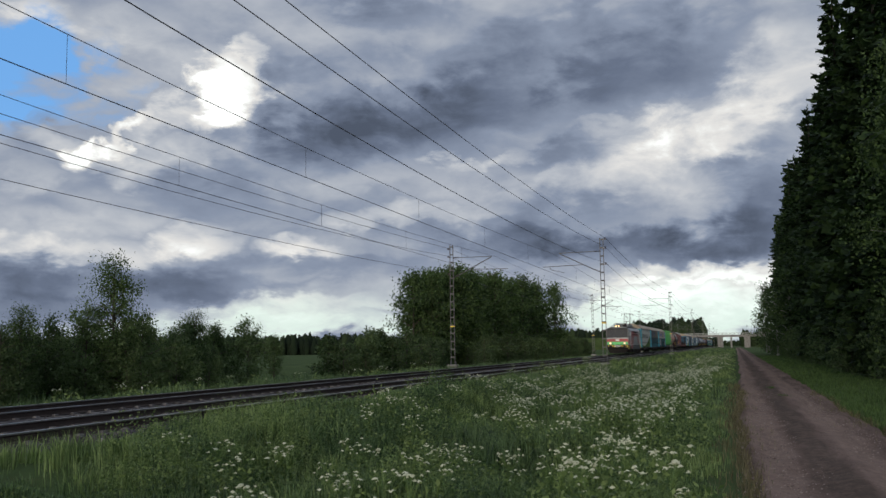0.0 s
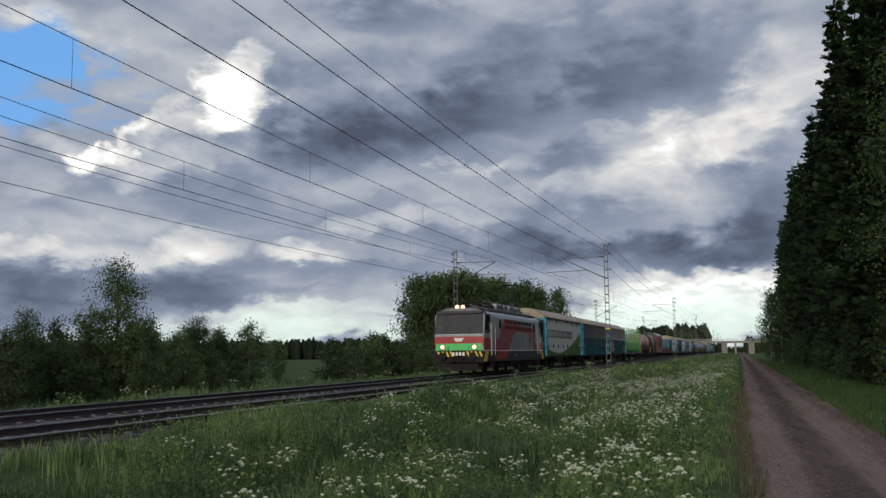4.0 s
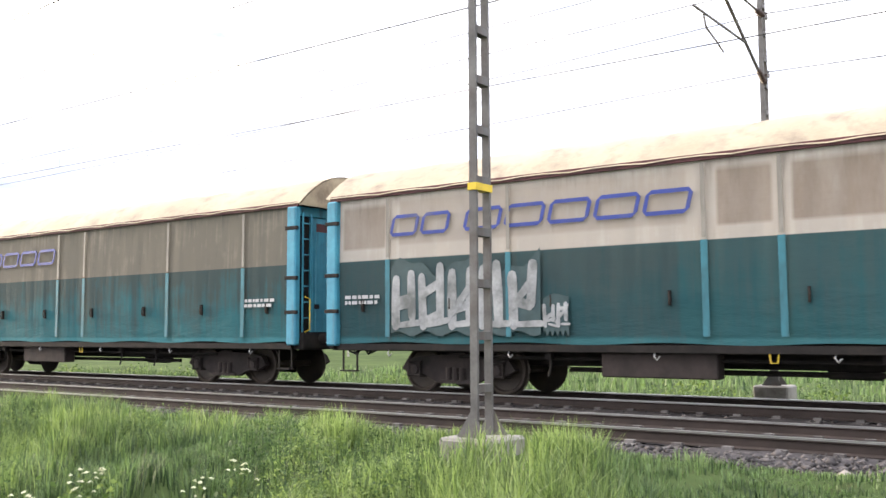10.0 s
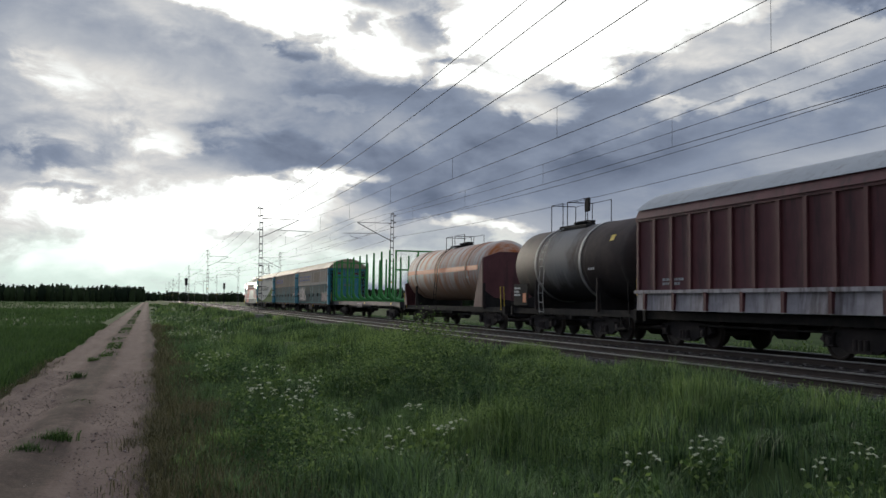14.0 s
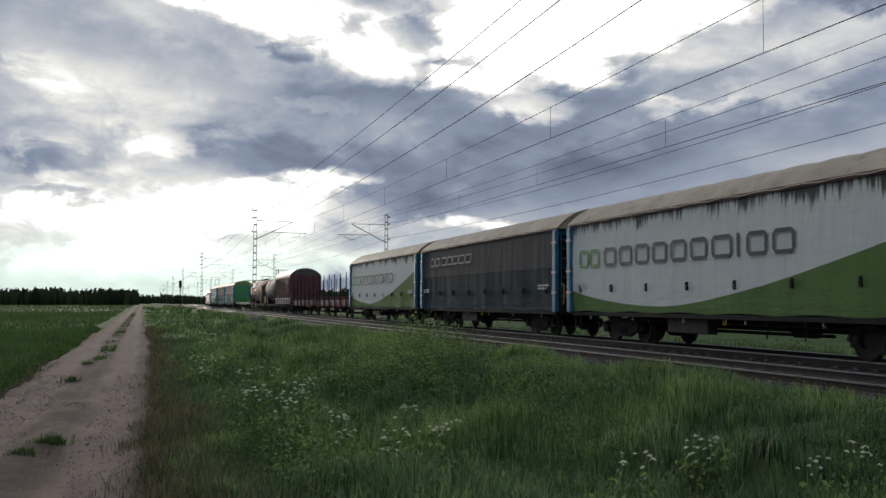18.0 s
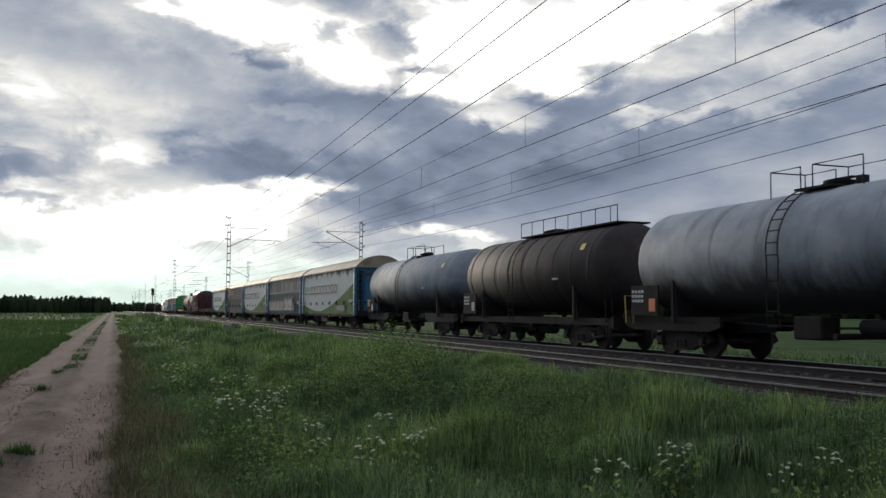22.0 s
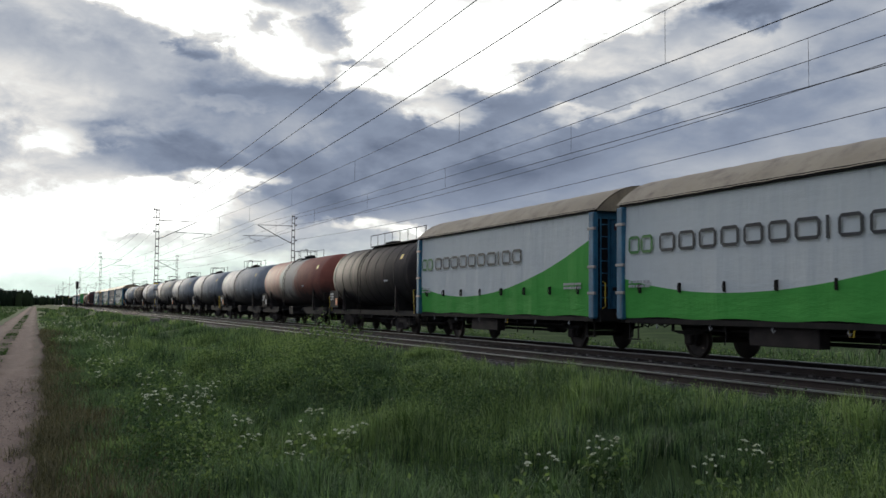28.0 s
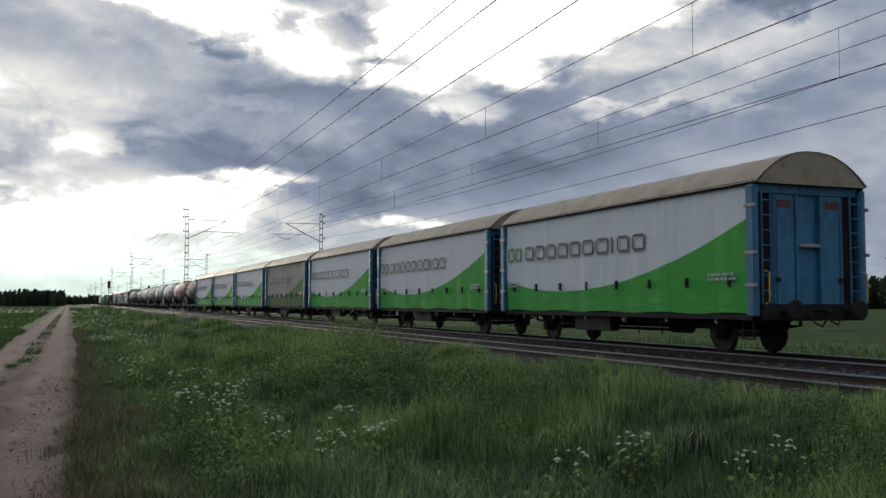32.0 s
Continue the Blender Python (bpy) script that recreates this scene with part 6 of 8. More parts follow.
    span = (L * 0.36, L - 1.0) if catwalk else (lx - 0.35, lx + 1.75)
    walkway = part("platform", Shape().box(span[0] if catwalk else lx - 0.3, span[1] if catwalk else lx + 0.9, -0.62, 0.62, top - 0.02, top + 0.03), BLACK, body, "grated top platform")
    if rails:
        rail = Shape()
        zt = top + tall
        if catwalk:
            for yy in (-0.6,):
                rail.tube([(span[0], yy, top), (span[0], yy, zt), (span[1], yy, zt), (span[1], yy, top)], 0.018, 5)
                k = span[0] + 1.0
                while k < span[1]:
                    rail.tube([(k, yy, top), (k, yy, zt)], 0.014, 4)
                    k += 1.0
        else:
            for a, b in ((lx - 1.2, lx - 0.15), (lx + 0.25, lx + 1.8)):
                for yy in (-0.55, 0.5):
                    rail.tube([(a, yy, top - 0.1), (a, yy, zt), (b, yy, zt), (b, yy, top - 0.1)], 0.018, 5)
                rail.tube([(a, -0.55, zt), (a, 0.5, zt)], 0.018, 5)
        part("top_rail", rail, BLACK, body, "thin dark hand rail")
    # ladder bent round the shell
    lad = Shape()
    for o in (-0.2, 0.2):
        arcp = [(lx + o, -(radius + 0.09) * math.cos(t), zc + (radius + 0.09) * math.sin(t)) for t in [math.radians(d) for d in range(-10, 82, 8)]]
        lad.tube([(lx + o, -1.5, 0.85), (lx + o, -1.55, 1.6)] + arcp, 0.018, 5)
    for k in range(12):
        if k < 4:
            p = (-1.53, 0.9 + 0.35 * k)
        else:
            t = math.radians(-4 + (k - 4) * 10.5)
            p = (-(radius + 0.09) * math.cos(t), zc + (radius + 0.09) * math.sin(t))
        lad.tube([(lx - 0.2, *p), (lx + 0.2, *p)], 0.014, 4)
    if tall > 0.6:
        part("top_box", Shape().box(lx + 1.75, lx + 2.1, -0.58, -0.5, top + 0.45, top + 0.95, 0.02), BLACK, body, "dark board on the top rail")
        part("spill_guard", Shape().box(lx - 0.3, lx + 2.1, -0.66, 0.66, top - 0.16, top - 0.02, 0.03), BLACK, body)
    part("ladder", lad, GREY_STEEL if tall > 0.6 else BLACK, w, "thin ladder bent round the tank")
    # plates and end rails
    if sign:
        board = part("data_board", Shape().box(0.62, 2.05, -1.47, -1.42, 1.12, 1.98, 0.01), BLACK, w, "dark board with plain pale bars")
        bars(board, MARK_WHITE, 0.70, 1.50, 0.62, 0.40, -1.474, 3, seed)
        part("placard", Shape().box(1.60, 1.92, -1.482, -1.474, 1.24, 1.60), ORANGE_LINE if seed % 2 else MARK_WHITE, board, "small coloured placard")
        part("sign_spot", Shape().sheet([[(L - inset - 1.5 + 0.14 * a, -(radius + 0.007) * math.cos(t), zc + (radius + 0.007) * math.sin(t)) for t in (0.42, 0.50, 0.58)] for a in (-1, 0, 1)]), YELLOW, body, "faded yellow spot on the shell")
    hand = Shape().tube([(L - 0.5, -1.32, 0.9), (L - 0.5, -1.36, 1.9), (L - 0.1, -1.36, 1.9), (L - 0.1, -1.32, 0.9)], 0.018, 5).tube([(0.1, -1.32, 0.9), (0.1, -1.36, 1.7), (0.5, -1.36, 1.7), (0.5, -1.32, 0.9)], 0.018, 5)
    part("grab_rail", hand, YELLOW if seed % 3 == 0 else BLACK, w)
    part("step_board", Shape().box(L - 1.1, L - 0.5, -1.5, -1.2, 0.42, 0.46).box(L - 1.1, L - 1.06, -1.3, -1.26, 0.42, 0.9).box(L - 0.54, L - 0.5, -1.3, -1.26, 0.42, 0.9), BLACK, w)
    part("outlet_pipe", Shape().tube([(L * 0.55, -1.35, 0.72), (L * 0.55, 1.35, 0.72)], 0.07, 8).tube([(L * 0.55, 0, 1.3), (L * 0.55, 0, 0.7)], 0.1, 8), BLACK, w)
    bars(w, MARK_WHITE, L * 0.70, zc - 0.35, 0.5, 0.12, -(radius + 0.02), 1, seed, "plain pale bars")
    bogie(w, 2.6), bogie(w, L - 2.6)
    ends(w, L)
    return w


def brown_wagon(front):
    w = vehicle("ribbed_goods_wagon", "oxide-brown ribbed goods wagon with a rounded grey roof", "wagon", front)
    L, hw = 10.7, 1.55
    flat_frame(w, L, BLACK, 1.0)
    part("body", Shape().box(0.05, L - 0.05, -hw, hw, 1.35, 4.02, 0.02), BROWN_STEEL, w, "oxide-brown ribbed body")
    part("roof", Shape().sheet([[(x, y, z) for y, z in arch(hw, 4.06, 4.70, 14, 0.03)] for x in (0.0, L / 2, L)]), LOCO_GREY, w, "light grey rounded roof", smooth=True)
    for x in (0.02, L - 0.06):
        part("gable", Shape().prism(arch(hw, 4.0, 4.68), x, x + 0.04), ROOF_GREY, w, "grey rounded gable")
    for s in (-1, 1):
        for k in range(12):
            x = 0.12 + (L - 0.36) * k / 11
            part("rib", lambda: Shape().box(0, 0.12, -0.06, 0.06, 1.62, 3.72), BROWN_STEEL, w, at=Matrix.Translation((x, s * (hw + 0.02), 0)), key="brown_rib")
        part("top_rail", Shape().box(0.0, L, s * hw - 0.05, s * hw + 0.1, 3.72, 3.80).prism([(s * hw, 3.8), (s * (hw + 0.09), 3.8), (s * (hw - 0.03), 4.06), (s * (hw - 0.1), 4.06)], 0.05, L - 0.05), BROWN_STEEL, w)
        part("sill_rail", Shape().box(0.0, L, s * (hw + 0.03) - 0.07, s * (hw + 0.03) + 0.07, 1.54, 1.64), PALE_STEEL, w, "pale worn sill rail")
        sill = part("sill_panel", Shape().prism([(s * (hw - 0.05), 1.04), (s * (hw + 0.04), 1.04), (s * (hw + 0.01), 1.54), (s * (hw - 0.05), 1.54)], 0.05, L - 0.05), PALE_STEEL, w, "pale dented sill panel")
        for k in range(7):
            x = 0.6 + (L - 1.2) * k / 6
            part("latch", Shape().box(x - 0.06, x + 0.06, s * (hw + 0.06) - 0.05, s * (hw + 0.06) + 0.05, 1.06, 1.56), BROWN_STEEL, sill)
    for x, d in ((0.05, -1), (L - 0.05, 1)):
        for yy in (-1.3, -0.45, 0.45, 1.3):
            part("end_rib", Shape().box(x, x + 0.08 * d, yy - 0.07, yy + 0.07, 1.2, 4.0), BROWN_STEEL, w)
        part("end_rail", Shape().box(x, x + 0.10 * d, -1.5, 1.5, 2.25, 2.37), BROWN_STEEL, w)
        part("grab_rail", Shape().tube([(x, -1.5, 1.5), (x + 0.14 * d, -1.5, 1.5), (x + 0.14 * d, -1.5, 2.1), (x, -1.5, 2.1)], 0.016, 5), YELLOW, w)
    bars(w, MARK_WHITE, 1.5, 1.78, 1.1, 0.24, -hw - 0.01, 2, 9, "plain pale bars")
    for x in (1.9, L - 1.9):
        bogie(w, x)
    ends(w, L)


def stake_wagon(front):
    w = vehicle("stake_wagon", "empty oxide-brown flat wagon with thin dark stakes", "wagon", front, "stake wagons of the train")
    L = 13.0
    flat_frame(w, L, BROWN_STEEL, 1.12)
    part("deck", Shape().box(0.05, L - 0.05, -1.35, 1.35, 1.12, 1.20), BROWN_STEEL, w, "worn brown deck")
    for s in (-1, 1):
        part("side_flap", Shape().box(0.1, L - 0.1, s * 1.38 - 0.03, s * 1.38 + 0.03, 0.98, 1.42), BROWN_STEEL, w, "low brown side flap")
        for k in range(6):
            x = 1.0 + (L - 2.0) * k / 5
            st = part("stake", lambda: Shape().tube([(0, 0, 0.95), (0, 0, 3.45)], [0.05, 0.035], 6), BLACK, w, "thin dark stake", at=Matrix.Translation((x, s * 1.46, 0)), key="thin_stake")
            part("stake_pocket", lambda: Shape().box(-0.09, 0.09, -0.07, 0.07, 0.92, 1.22), BROWN_STEEL, st, key="stake_pocket")
    for x in (0.1, L - 0.18):
        part("end_flap", Shape().box(x, x + 0.08, -1.35, 1.35, 1.2, 1.75), BROWN_STEEL, w, "low brown end flap")
        for yy in (-1.3, 1.3):
            part("end_post", Shape().box(x, x + 0.1, yy - 0.06, yy + 0.06, 1.2, 2.3), BLACK, w)
    bars(w, MARK_WHITE, 1.9, 1.1, 0.7, 0.2, -1.42, 2, 12, "plain pale bars")
    running_gear_single(w, 2.1), running_gear_single(w, L - 2.1)
    ends(w, L)


WHITE_C, GREEN_C = (0.74, 0.76, 0.74), (0.10, 0.42, 0.085)
LONG, SHORT = 17.05, 13.15
C_POINT_OLD = curtain("curtain_white_olive_dirty", (0.60, 0.60, 0.53), (0.115, 0.19, 0.06), (LONG, 1.16, 3.15, 0.36, 1.5), dirty=0.32, drips=0.85)
C_POINT_OLD2 = curtain("curtain_white_olive_worn", (0.66, 0.67, 0.61), (0.13, 0.21, 0.07), (LONG, 1.16, 3.15, 0.36, 1.5), dirty=0.22, drips=0.9)
C_POINT_NEW = curtain("curtain_white_green_clean", WHITE_C, GREEN_C, (SHORT, 1.58, 3.3, 0.33, 2.0), dirty=0.10)
C_POINT_GRIM = curtain("curtain_white_green_grimy", (0.36, 0.34, 0.30), (0.10, 0.20, 0.075), (SHORT, 1.58, 3.3, 0.33, 2.0), dirty=0.55)
C_CARGO_A = curtain("curtain_taupe_turquoise", (0.27, 0.235, 0.195), (0.027, 0.118, 0.132), 2.64, (0.046, 0.058, 0.056), 0.24, False, soot=0.86)
BROWN_FILM = (0.20, 0.165, 0.13)
C_CARGO_B = curtain("curtain_cream_turquoise_patched", (0.50, 0.47, 0.42), (0.024, 0.086, 0.095), 2.62, (0.075, 0.068, 0.060), 0.24, False, soot=0.30,
                    patch=((0.45, 1.55, 2.86, 3.72, 0.75, BROWN_FILM), (1.9, 7.75, 2.90, 3.78, 0.35, BROWN_FILM), (8.25, 9.1, 2.84, 3.74, 0.8, BROWN_FILM), (9.4, 12.5, 2.84, 3.74, 0.85, BROWN_FILM), (12.8, 15.0, 2.84, 3.74, 0.45, BROWN_FILM), (15.3, 16.8, 2.84, 3.74, 0.7, BROWN_FILM),
                           (0.3, 7.6, 1.10, 2.60, 0.6, (0.030, 0.052, 0.055))))
C_CARGO_C = curtain("curtain_dark_sooty", (0.088, 0.090, 0.096), (0.028, 0.046, 0.056), 2.55, (0.020, 0.024, 0.027), 0.2, False, soot=0.5)
C_CARGO_D = curtain("curtain_grey_teal_streaked", (0.33, 0.33, 0.32), (0.016, 0.062, 0.080), 2.70, (0.034, 0.040, 0.042), 0.3, False, soot=0.42, drips=0.6,
                    patch=((0.5, 3.6, 2.86, 3.74, 0.7, (0.10, 0.098, 0.095)), (3.9, 7.4, 2.86, 3.74, 0.85, (0.075, 0.078, 0.085)), (8.1, 9.6, 2.86, 3.74, 0.6, (0.11, 0.105, 0.095)), (10.4, 11.6, 2.86, 3.74, 0.5, (0.10, 0.09, 0.08)), (13.2, 15.1, 2.86, 3.74, 0.6, (0.12, 0.105, 0.09)), (15.5, 16.6, 2.86, 3.74, 0.7, (0.13, 0.11, 0.09))))
DIM_SPRAY = surface("dim_spray_paint", (0.10, 0.11, 0.12), (0.20, 0.21, 0.215), 0.6, scale=3, dirt=(0.05, 0.06, 0.065), dirt_amount=0.5, bump=0)
PALE_SPRAY = surface("pale_spray_paint", (0.20, 0.21, 0.22), (0.40, 0.41, 0.41), 0.6, scale=3, dirt=(0.09, 0.10, 0.10), dirt_amount=0.6, bump=0)

locomotive(131.9)
OLD = "dirty white and olive-green tarpaulin covered wagon with blue corner posts"
box_wagon(149.75, LONG, C_POINT_OLD, CYAN_STEEL, OLD, marks="point", seed=1)
box_wagon(167.5, LONG, C_CARGO_A, CYAN_STEEL, "grimy taupe and turquoise tarpaulin covered wagon", marks="cargo", seed=2)
box_wagon(185.3, LONG, C_CARGO_B, CYAN_STEEL, "patched cream and turquoise covered wagon with sprayed scrawls", marks="cargo", seed=3, scrawl=((1.75, 3.35, 1.28, PALE_SPRAY), (5.15, 0.5, 0.55, PALE_SPRAY), (13.9, 2.5, 0.7, DIM_SPRAY)))
timber_wagon(203.1)
tank_wagon(225.0, 16.2, TANK_ORANGE, "cream tank wagon with orange rust streaks and stripe", radius=1.40, zc=2.72, stripe=True, cradle_ends=True, bands=(2.6, 11.2), ladder_x=6.75, sign=False, seed=3, inset=0.4, tail=2.7)
tank_wagon(241.9, 10.4, TANK_GLOSS, "short dark glossy tank wagon with steel bands", radius=1.42, zc=2.72, bands=(2.75, 6.6), ladder_x=3.5, seed=5, inset=0.2, tall=0.95)
brown_wagon(252.7)
stake_wagon(264.2)
stake_wagon(278.0)
box_wagon(292.0, LONG, C_POINT_OLD2, BLUE_STEEL, OLD, marks="point", seed=4)
box_wagon(309.9, LONG, C_CARGO_C, BLUE_STEEL, "sooty dark grey tarpaulin covered wagon", marks="cargo", ink=DIM_SPRAY, seed=5)
box_wagon(327.75, LONG, C_POINT_OLD2, BLUE_STEEL, OLD, marks="point", seed=6)
box_wagon(345.6, LONG, C_CARGO_D, BLUE_STEEL, "grey and dark teal covered wagon with streaks and sprayed scrawls", seed=7, scrawl=((1.1, 8.1, 0.85, DIM_SPRAY), (9.5, 3.6, 1.08, PALE_SPRAY), (13.2, 0.9, 0.62, DIM_SPRAY)))
box_wagon(363.45, LONG, C_POINT_OLD2, BLUE_STEEL, OLD, marks="point", seed=8, scrawl=((12.0, 2.2, 0.30, DIM_SPRAY),))
GREY_T = "weathered grey tank wagon with a thin ladder and top rails"
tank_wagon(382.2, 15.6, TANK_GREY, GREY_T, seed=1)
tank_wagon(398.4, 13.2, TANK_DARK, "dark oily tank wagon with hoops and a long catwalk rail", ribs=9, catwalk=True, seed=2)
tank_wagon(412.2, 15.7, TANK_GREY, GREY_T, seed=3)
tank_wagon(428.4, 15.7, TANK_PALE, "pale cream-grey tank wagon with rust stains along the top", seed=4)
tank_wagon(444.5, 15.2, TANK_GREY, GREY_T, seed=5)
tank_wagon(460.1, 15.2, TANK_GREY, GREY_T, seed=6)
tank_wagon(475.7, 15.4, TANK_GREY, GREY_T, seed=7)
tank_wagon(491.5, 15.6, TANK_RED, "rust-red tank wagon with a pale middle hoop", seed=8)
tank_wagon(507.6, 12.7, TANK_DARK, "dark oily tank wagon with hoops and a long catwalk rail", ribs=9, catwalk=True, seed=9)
for i in range(7):
    grim = i == 3
    box_wagon(520.85 + 14.11 * i, SHORT, C_POINT_GRIM if grim else C_POINT_NEW, BLUE_STEEL,
              "grimy white and green tarpaulin covered wagon" if grim else "clean white and bright green tarpaulin covered wagon", bogies=False, clean=True, marks="point", seed=20 + i, folds=False)

# ---- plants ----
GRASS = surface("tall_grass", (0.020, 0.042, 0.018), (0.148, 0.216, 0.092), 0.6, scale=0.40, fine=1.5, weight=0.5, island=0.45, leafy=0.35, bump=0, spec=0.45)
GRASS_PALE = surface("pale_soft_grass", (0.066, 0.104, 0.036), (0.235, 0.300, 0.120), 0.6, scale=0.8, fine=3.0, weight=0.5, island=0.5, leafy=0.35, bump=0, spec=0.25)
GRASS_SHORT = surface("short_grass", (0.032, 0.058, 0.018), (0.080, 0.126, 0.040), 0.8, scale=0.5, fine=2.1, island=0.5, leafy=0.30, bump=0, spec=0.2)
GRASS_DRY = surface("dry_brown_grass", (0.062, 0.058, 0.030), (0.165, 0.138, 0.080), 0.85, scale=0.6, fine=3, island=0.6, leafy=0.2, bump=0, spec=0.2)
CROP = surface("young_crop", (0.046, 0.078, 0.028), (0.090, 0.138, 0.050), 0.8, scale=0.12, fine=2, island=0.4, leafy=0.3, bump=0, spec=0.2)
HERB_DARK = surface("dark_nettle_leaves", (0.020, 0.044, 0.017), (0.068, 0.112, 0.042), 0.7, scale=0.6, fine=4, island=0.5, leafy=0.35, bump=0, spec=0.3)
HERB = surface("broad_herb_leaves", (0.046, 0.078, 0.026), (0.185, 0.240, 0.086), 0.7, scale=0.6, fine=4, island=0.5, leafy=0.35, bump=0, spec=0.3)
UMBEL = surface("white_umbel_flowers", (0.34, 0.35, 0.24), (0.58, 0.58, 0.44), 0.8, island=0.4, leafy=0.2, bump=0)
STEM = surface("green_stems", (0.05, 0.09, 0.02), (0.10, 0.16, 0.04), 0.7, bump=0)
SPRUCE = surface("spruce_needles", (0.012, 0.025, 0.010), (0.046, 0.078, 0.025), 0.8, scale=0.5, fine=3, island=0.6, leafy=0.18, object_random=0.25, bump=0, spec=0.2)
BIRCH = surface("birch_leaves", (0.024, 0.044, 0.014), (0.076, 0.118, 0.036), 0.7, scale=0.5, fine=3, island=0.55, leafy=0.3, object_random=0.3, bump=0, spec=0.3)
SHRUB = surface("willow_shrub_leaves", (0.032, 0.054, 0.020), (0.090, 0.130, 0.050), 0.7, scale=0.5, fine=3, island=0.5, leafy=0.3, object_random=0.35, bump=0, spec=0.3)
FAR_LEAF = surface("distant_woods", (0.010, 0.017, 0.009), (0.028, 0.042, 0.017), 0.9, scale=0.05, fine=0.5, island=0.5, bump=0, spec=0.1)
ROAD_STONE = surface("road_gravel_stone", (0.10, 0.075, 0.065), (0.26, 0.21, 0.19), 0.95, island=0.8, scale=5, spec=0.1)
BARK = surface("grey_brown_bark", (0.035, 0.028, 0.022), (0.10, 0.08, 0.065), 0.9, scale=6, bump=0.5)
BIRCH_BARK = surface("pale_birch_bark", (0.22, 0.21, 0.19), (0.45, 0.43, 0.40), 0.8, scale=5, dirt=(0.04, 0.035, 0.03), dirt_amount=0.5)


def blades(rng, x, y, z, h, width, lean, a=None):
    """Bent grass blades: five vertices each."""
    n = len(x)
    a = rng.uniform(0, 2 * np.pi, n) if a is None else a
    face = a + rng.uniform(-0.6, 0.6, n) + np.pi / 2
    px, py = np.cos(face) * width / 2, np.sin(face) * width / 2
    lx, ly = np.cos(a) * lean * h, np.sin(a) * lean * h
    m = 0.55
    v = np.empty((n, 5, 3))
    v[:, 0] = np.stack([x - px, y - py, z - 0.05], 1)
    v[:, 1] = np.stack([x + px, y + py, z - 0.05], 1)
    v[:, 2] = np.stack([x + px * 0.8 + lx * 0.3, y + py * 0.8 + ly * 0.3, z + h * m], 1)
    v[:, 3] = np.stack([x - px * 0.8 + lx * 0.3, y - py * 0.8 + ly * 0.3, z + h * m], 1)
    v[:, 4] = np.stack([x + lx, y + ly, z + h * (1 - 0.35 * lean)], 1)
    k = np.arange(n)[:, None] * 5
    return v.reshape(-1, 3), [k + np.array([[0, 1, 2, 3]]), k + np.array([[3, 2, 4]])]


def joined(name, label, pieces, material, category="grass"):
    vs, f4, f3, base = [], [], [], 0
    for v, (a, b) in pieces:
        vs.append(v), f4.append(a + base), f3.append(b + base)
        base += len(v)
    me = fast_mesh(name, np.concatenate(vs), [np.concatenate(f4), np.concatenate(f3)], material)
    return tagged(new(name, me), label, category, kind="stuff")


LATTICE = np.random.default_rng(8).random((64, 64))


def field(x, y, size):
    """Smooth random field between 0 and 1 with lumps of the given size in metres."""
    u, v = np.asarray(x, float) / size, np.asarray(y, float) / size
    i, j = np.floor(u).astype(int), np.floor(v).astype(int)
    fu, fv = u - i, v - j
    fu, fv = fu * fu * (3 - 2 * fu), fv * fv * (3 - 2 * fv)
    a, b, c, d = (LATTICE[(i + p) % 64, (j + q) % 64] for p, q in ((0, 0), (1, 0), (0, 1), (1, 1)))
    return (a * (1 - fu) + b * fu) * (1 - fv) + (c * (1 - fu) + d * fu) * fv


def growth(x, y):
    """Height of the growth over the verge, 0 to 1: tussocks and hollows at three sizes."""
    g = 0.50 * field(x + 7, y + 3, 1.7) + 0.32 * field(x, y, 0.8) + 0.18 * field(x + 31, y + 11, 0.4)
    g = np.clip((g - 0.32) / 0.36, 0, 1)
    return g * g * (3 - 2 * g)


def patchy(x, y):
    """Slow variation of growth over the verge."""
    return 0.5 + 0.25 * np.sin(x * 0.55 + 1.3 * np.sin(y * 0.7)) + 0.25 * np.sin(y * 1.4 + 0.9 * np.sin(x * 0.33))


def scatter(rng, n, x0, x1, y0, y1):
    return rng.uniform(x0, x1, n), rng.uniform(y0, y1, n)


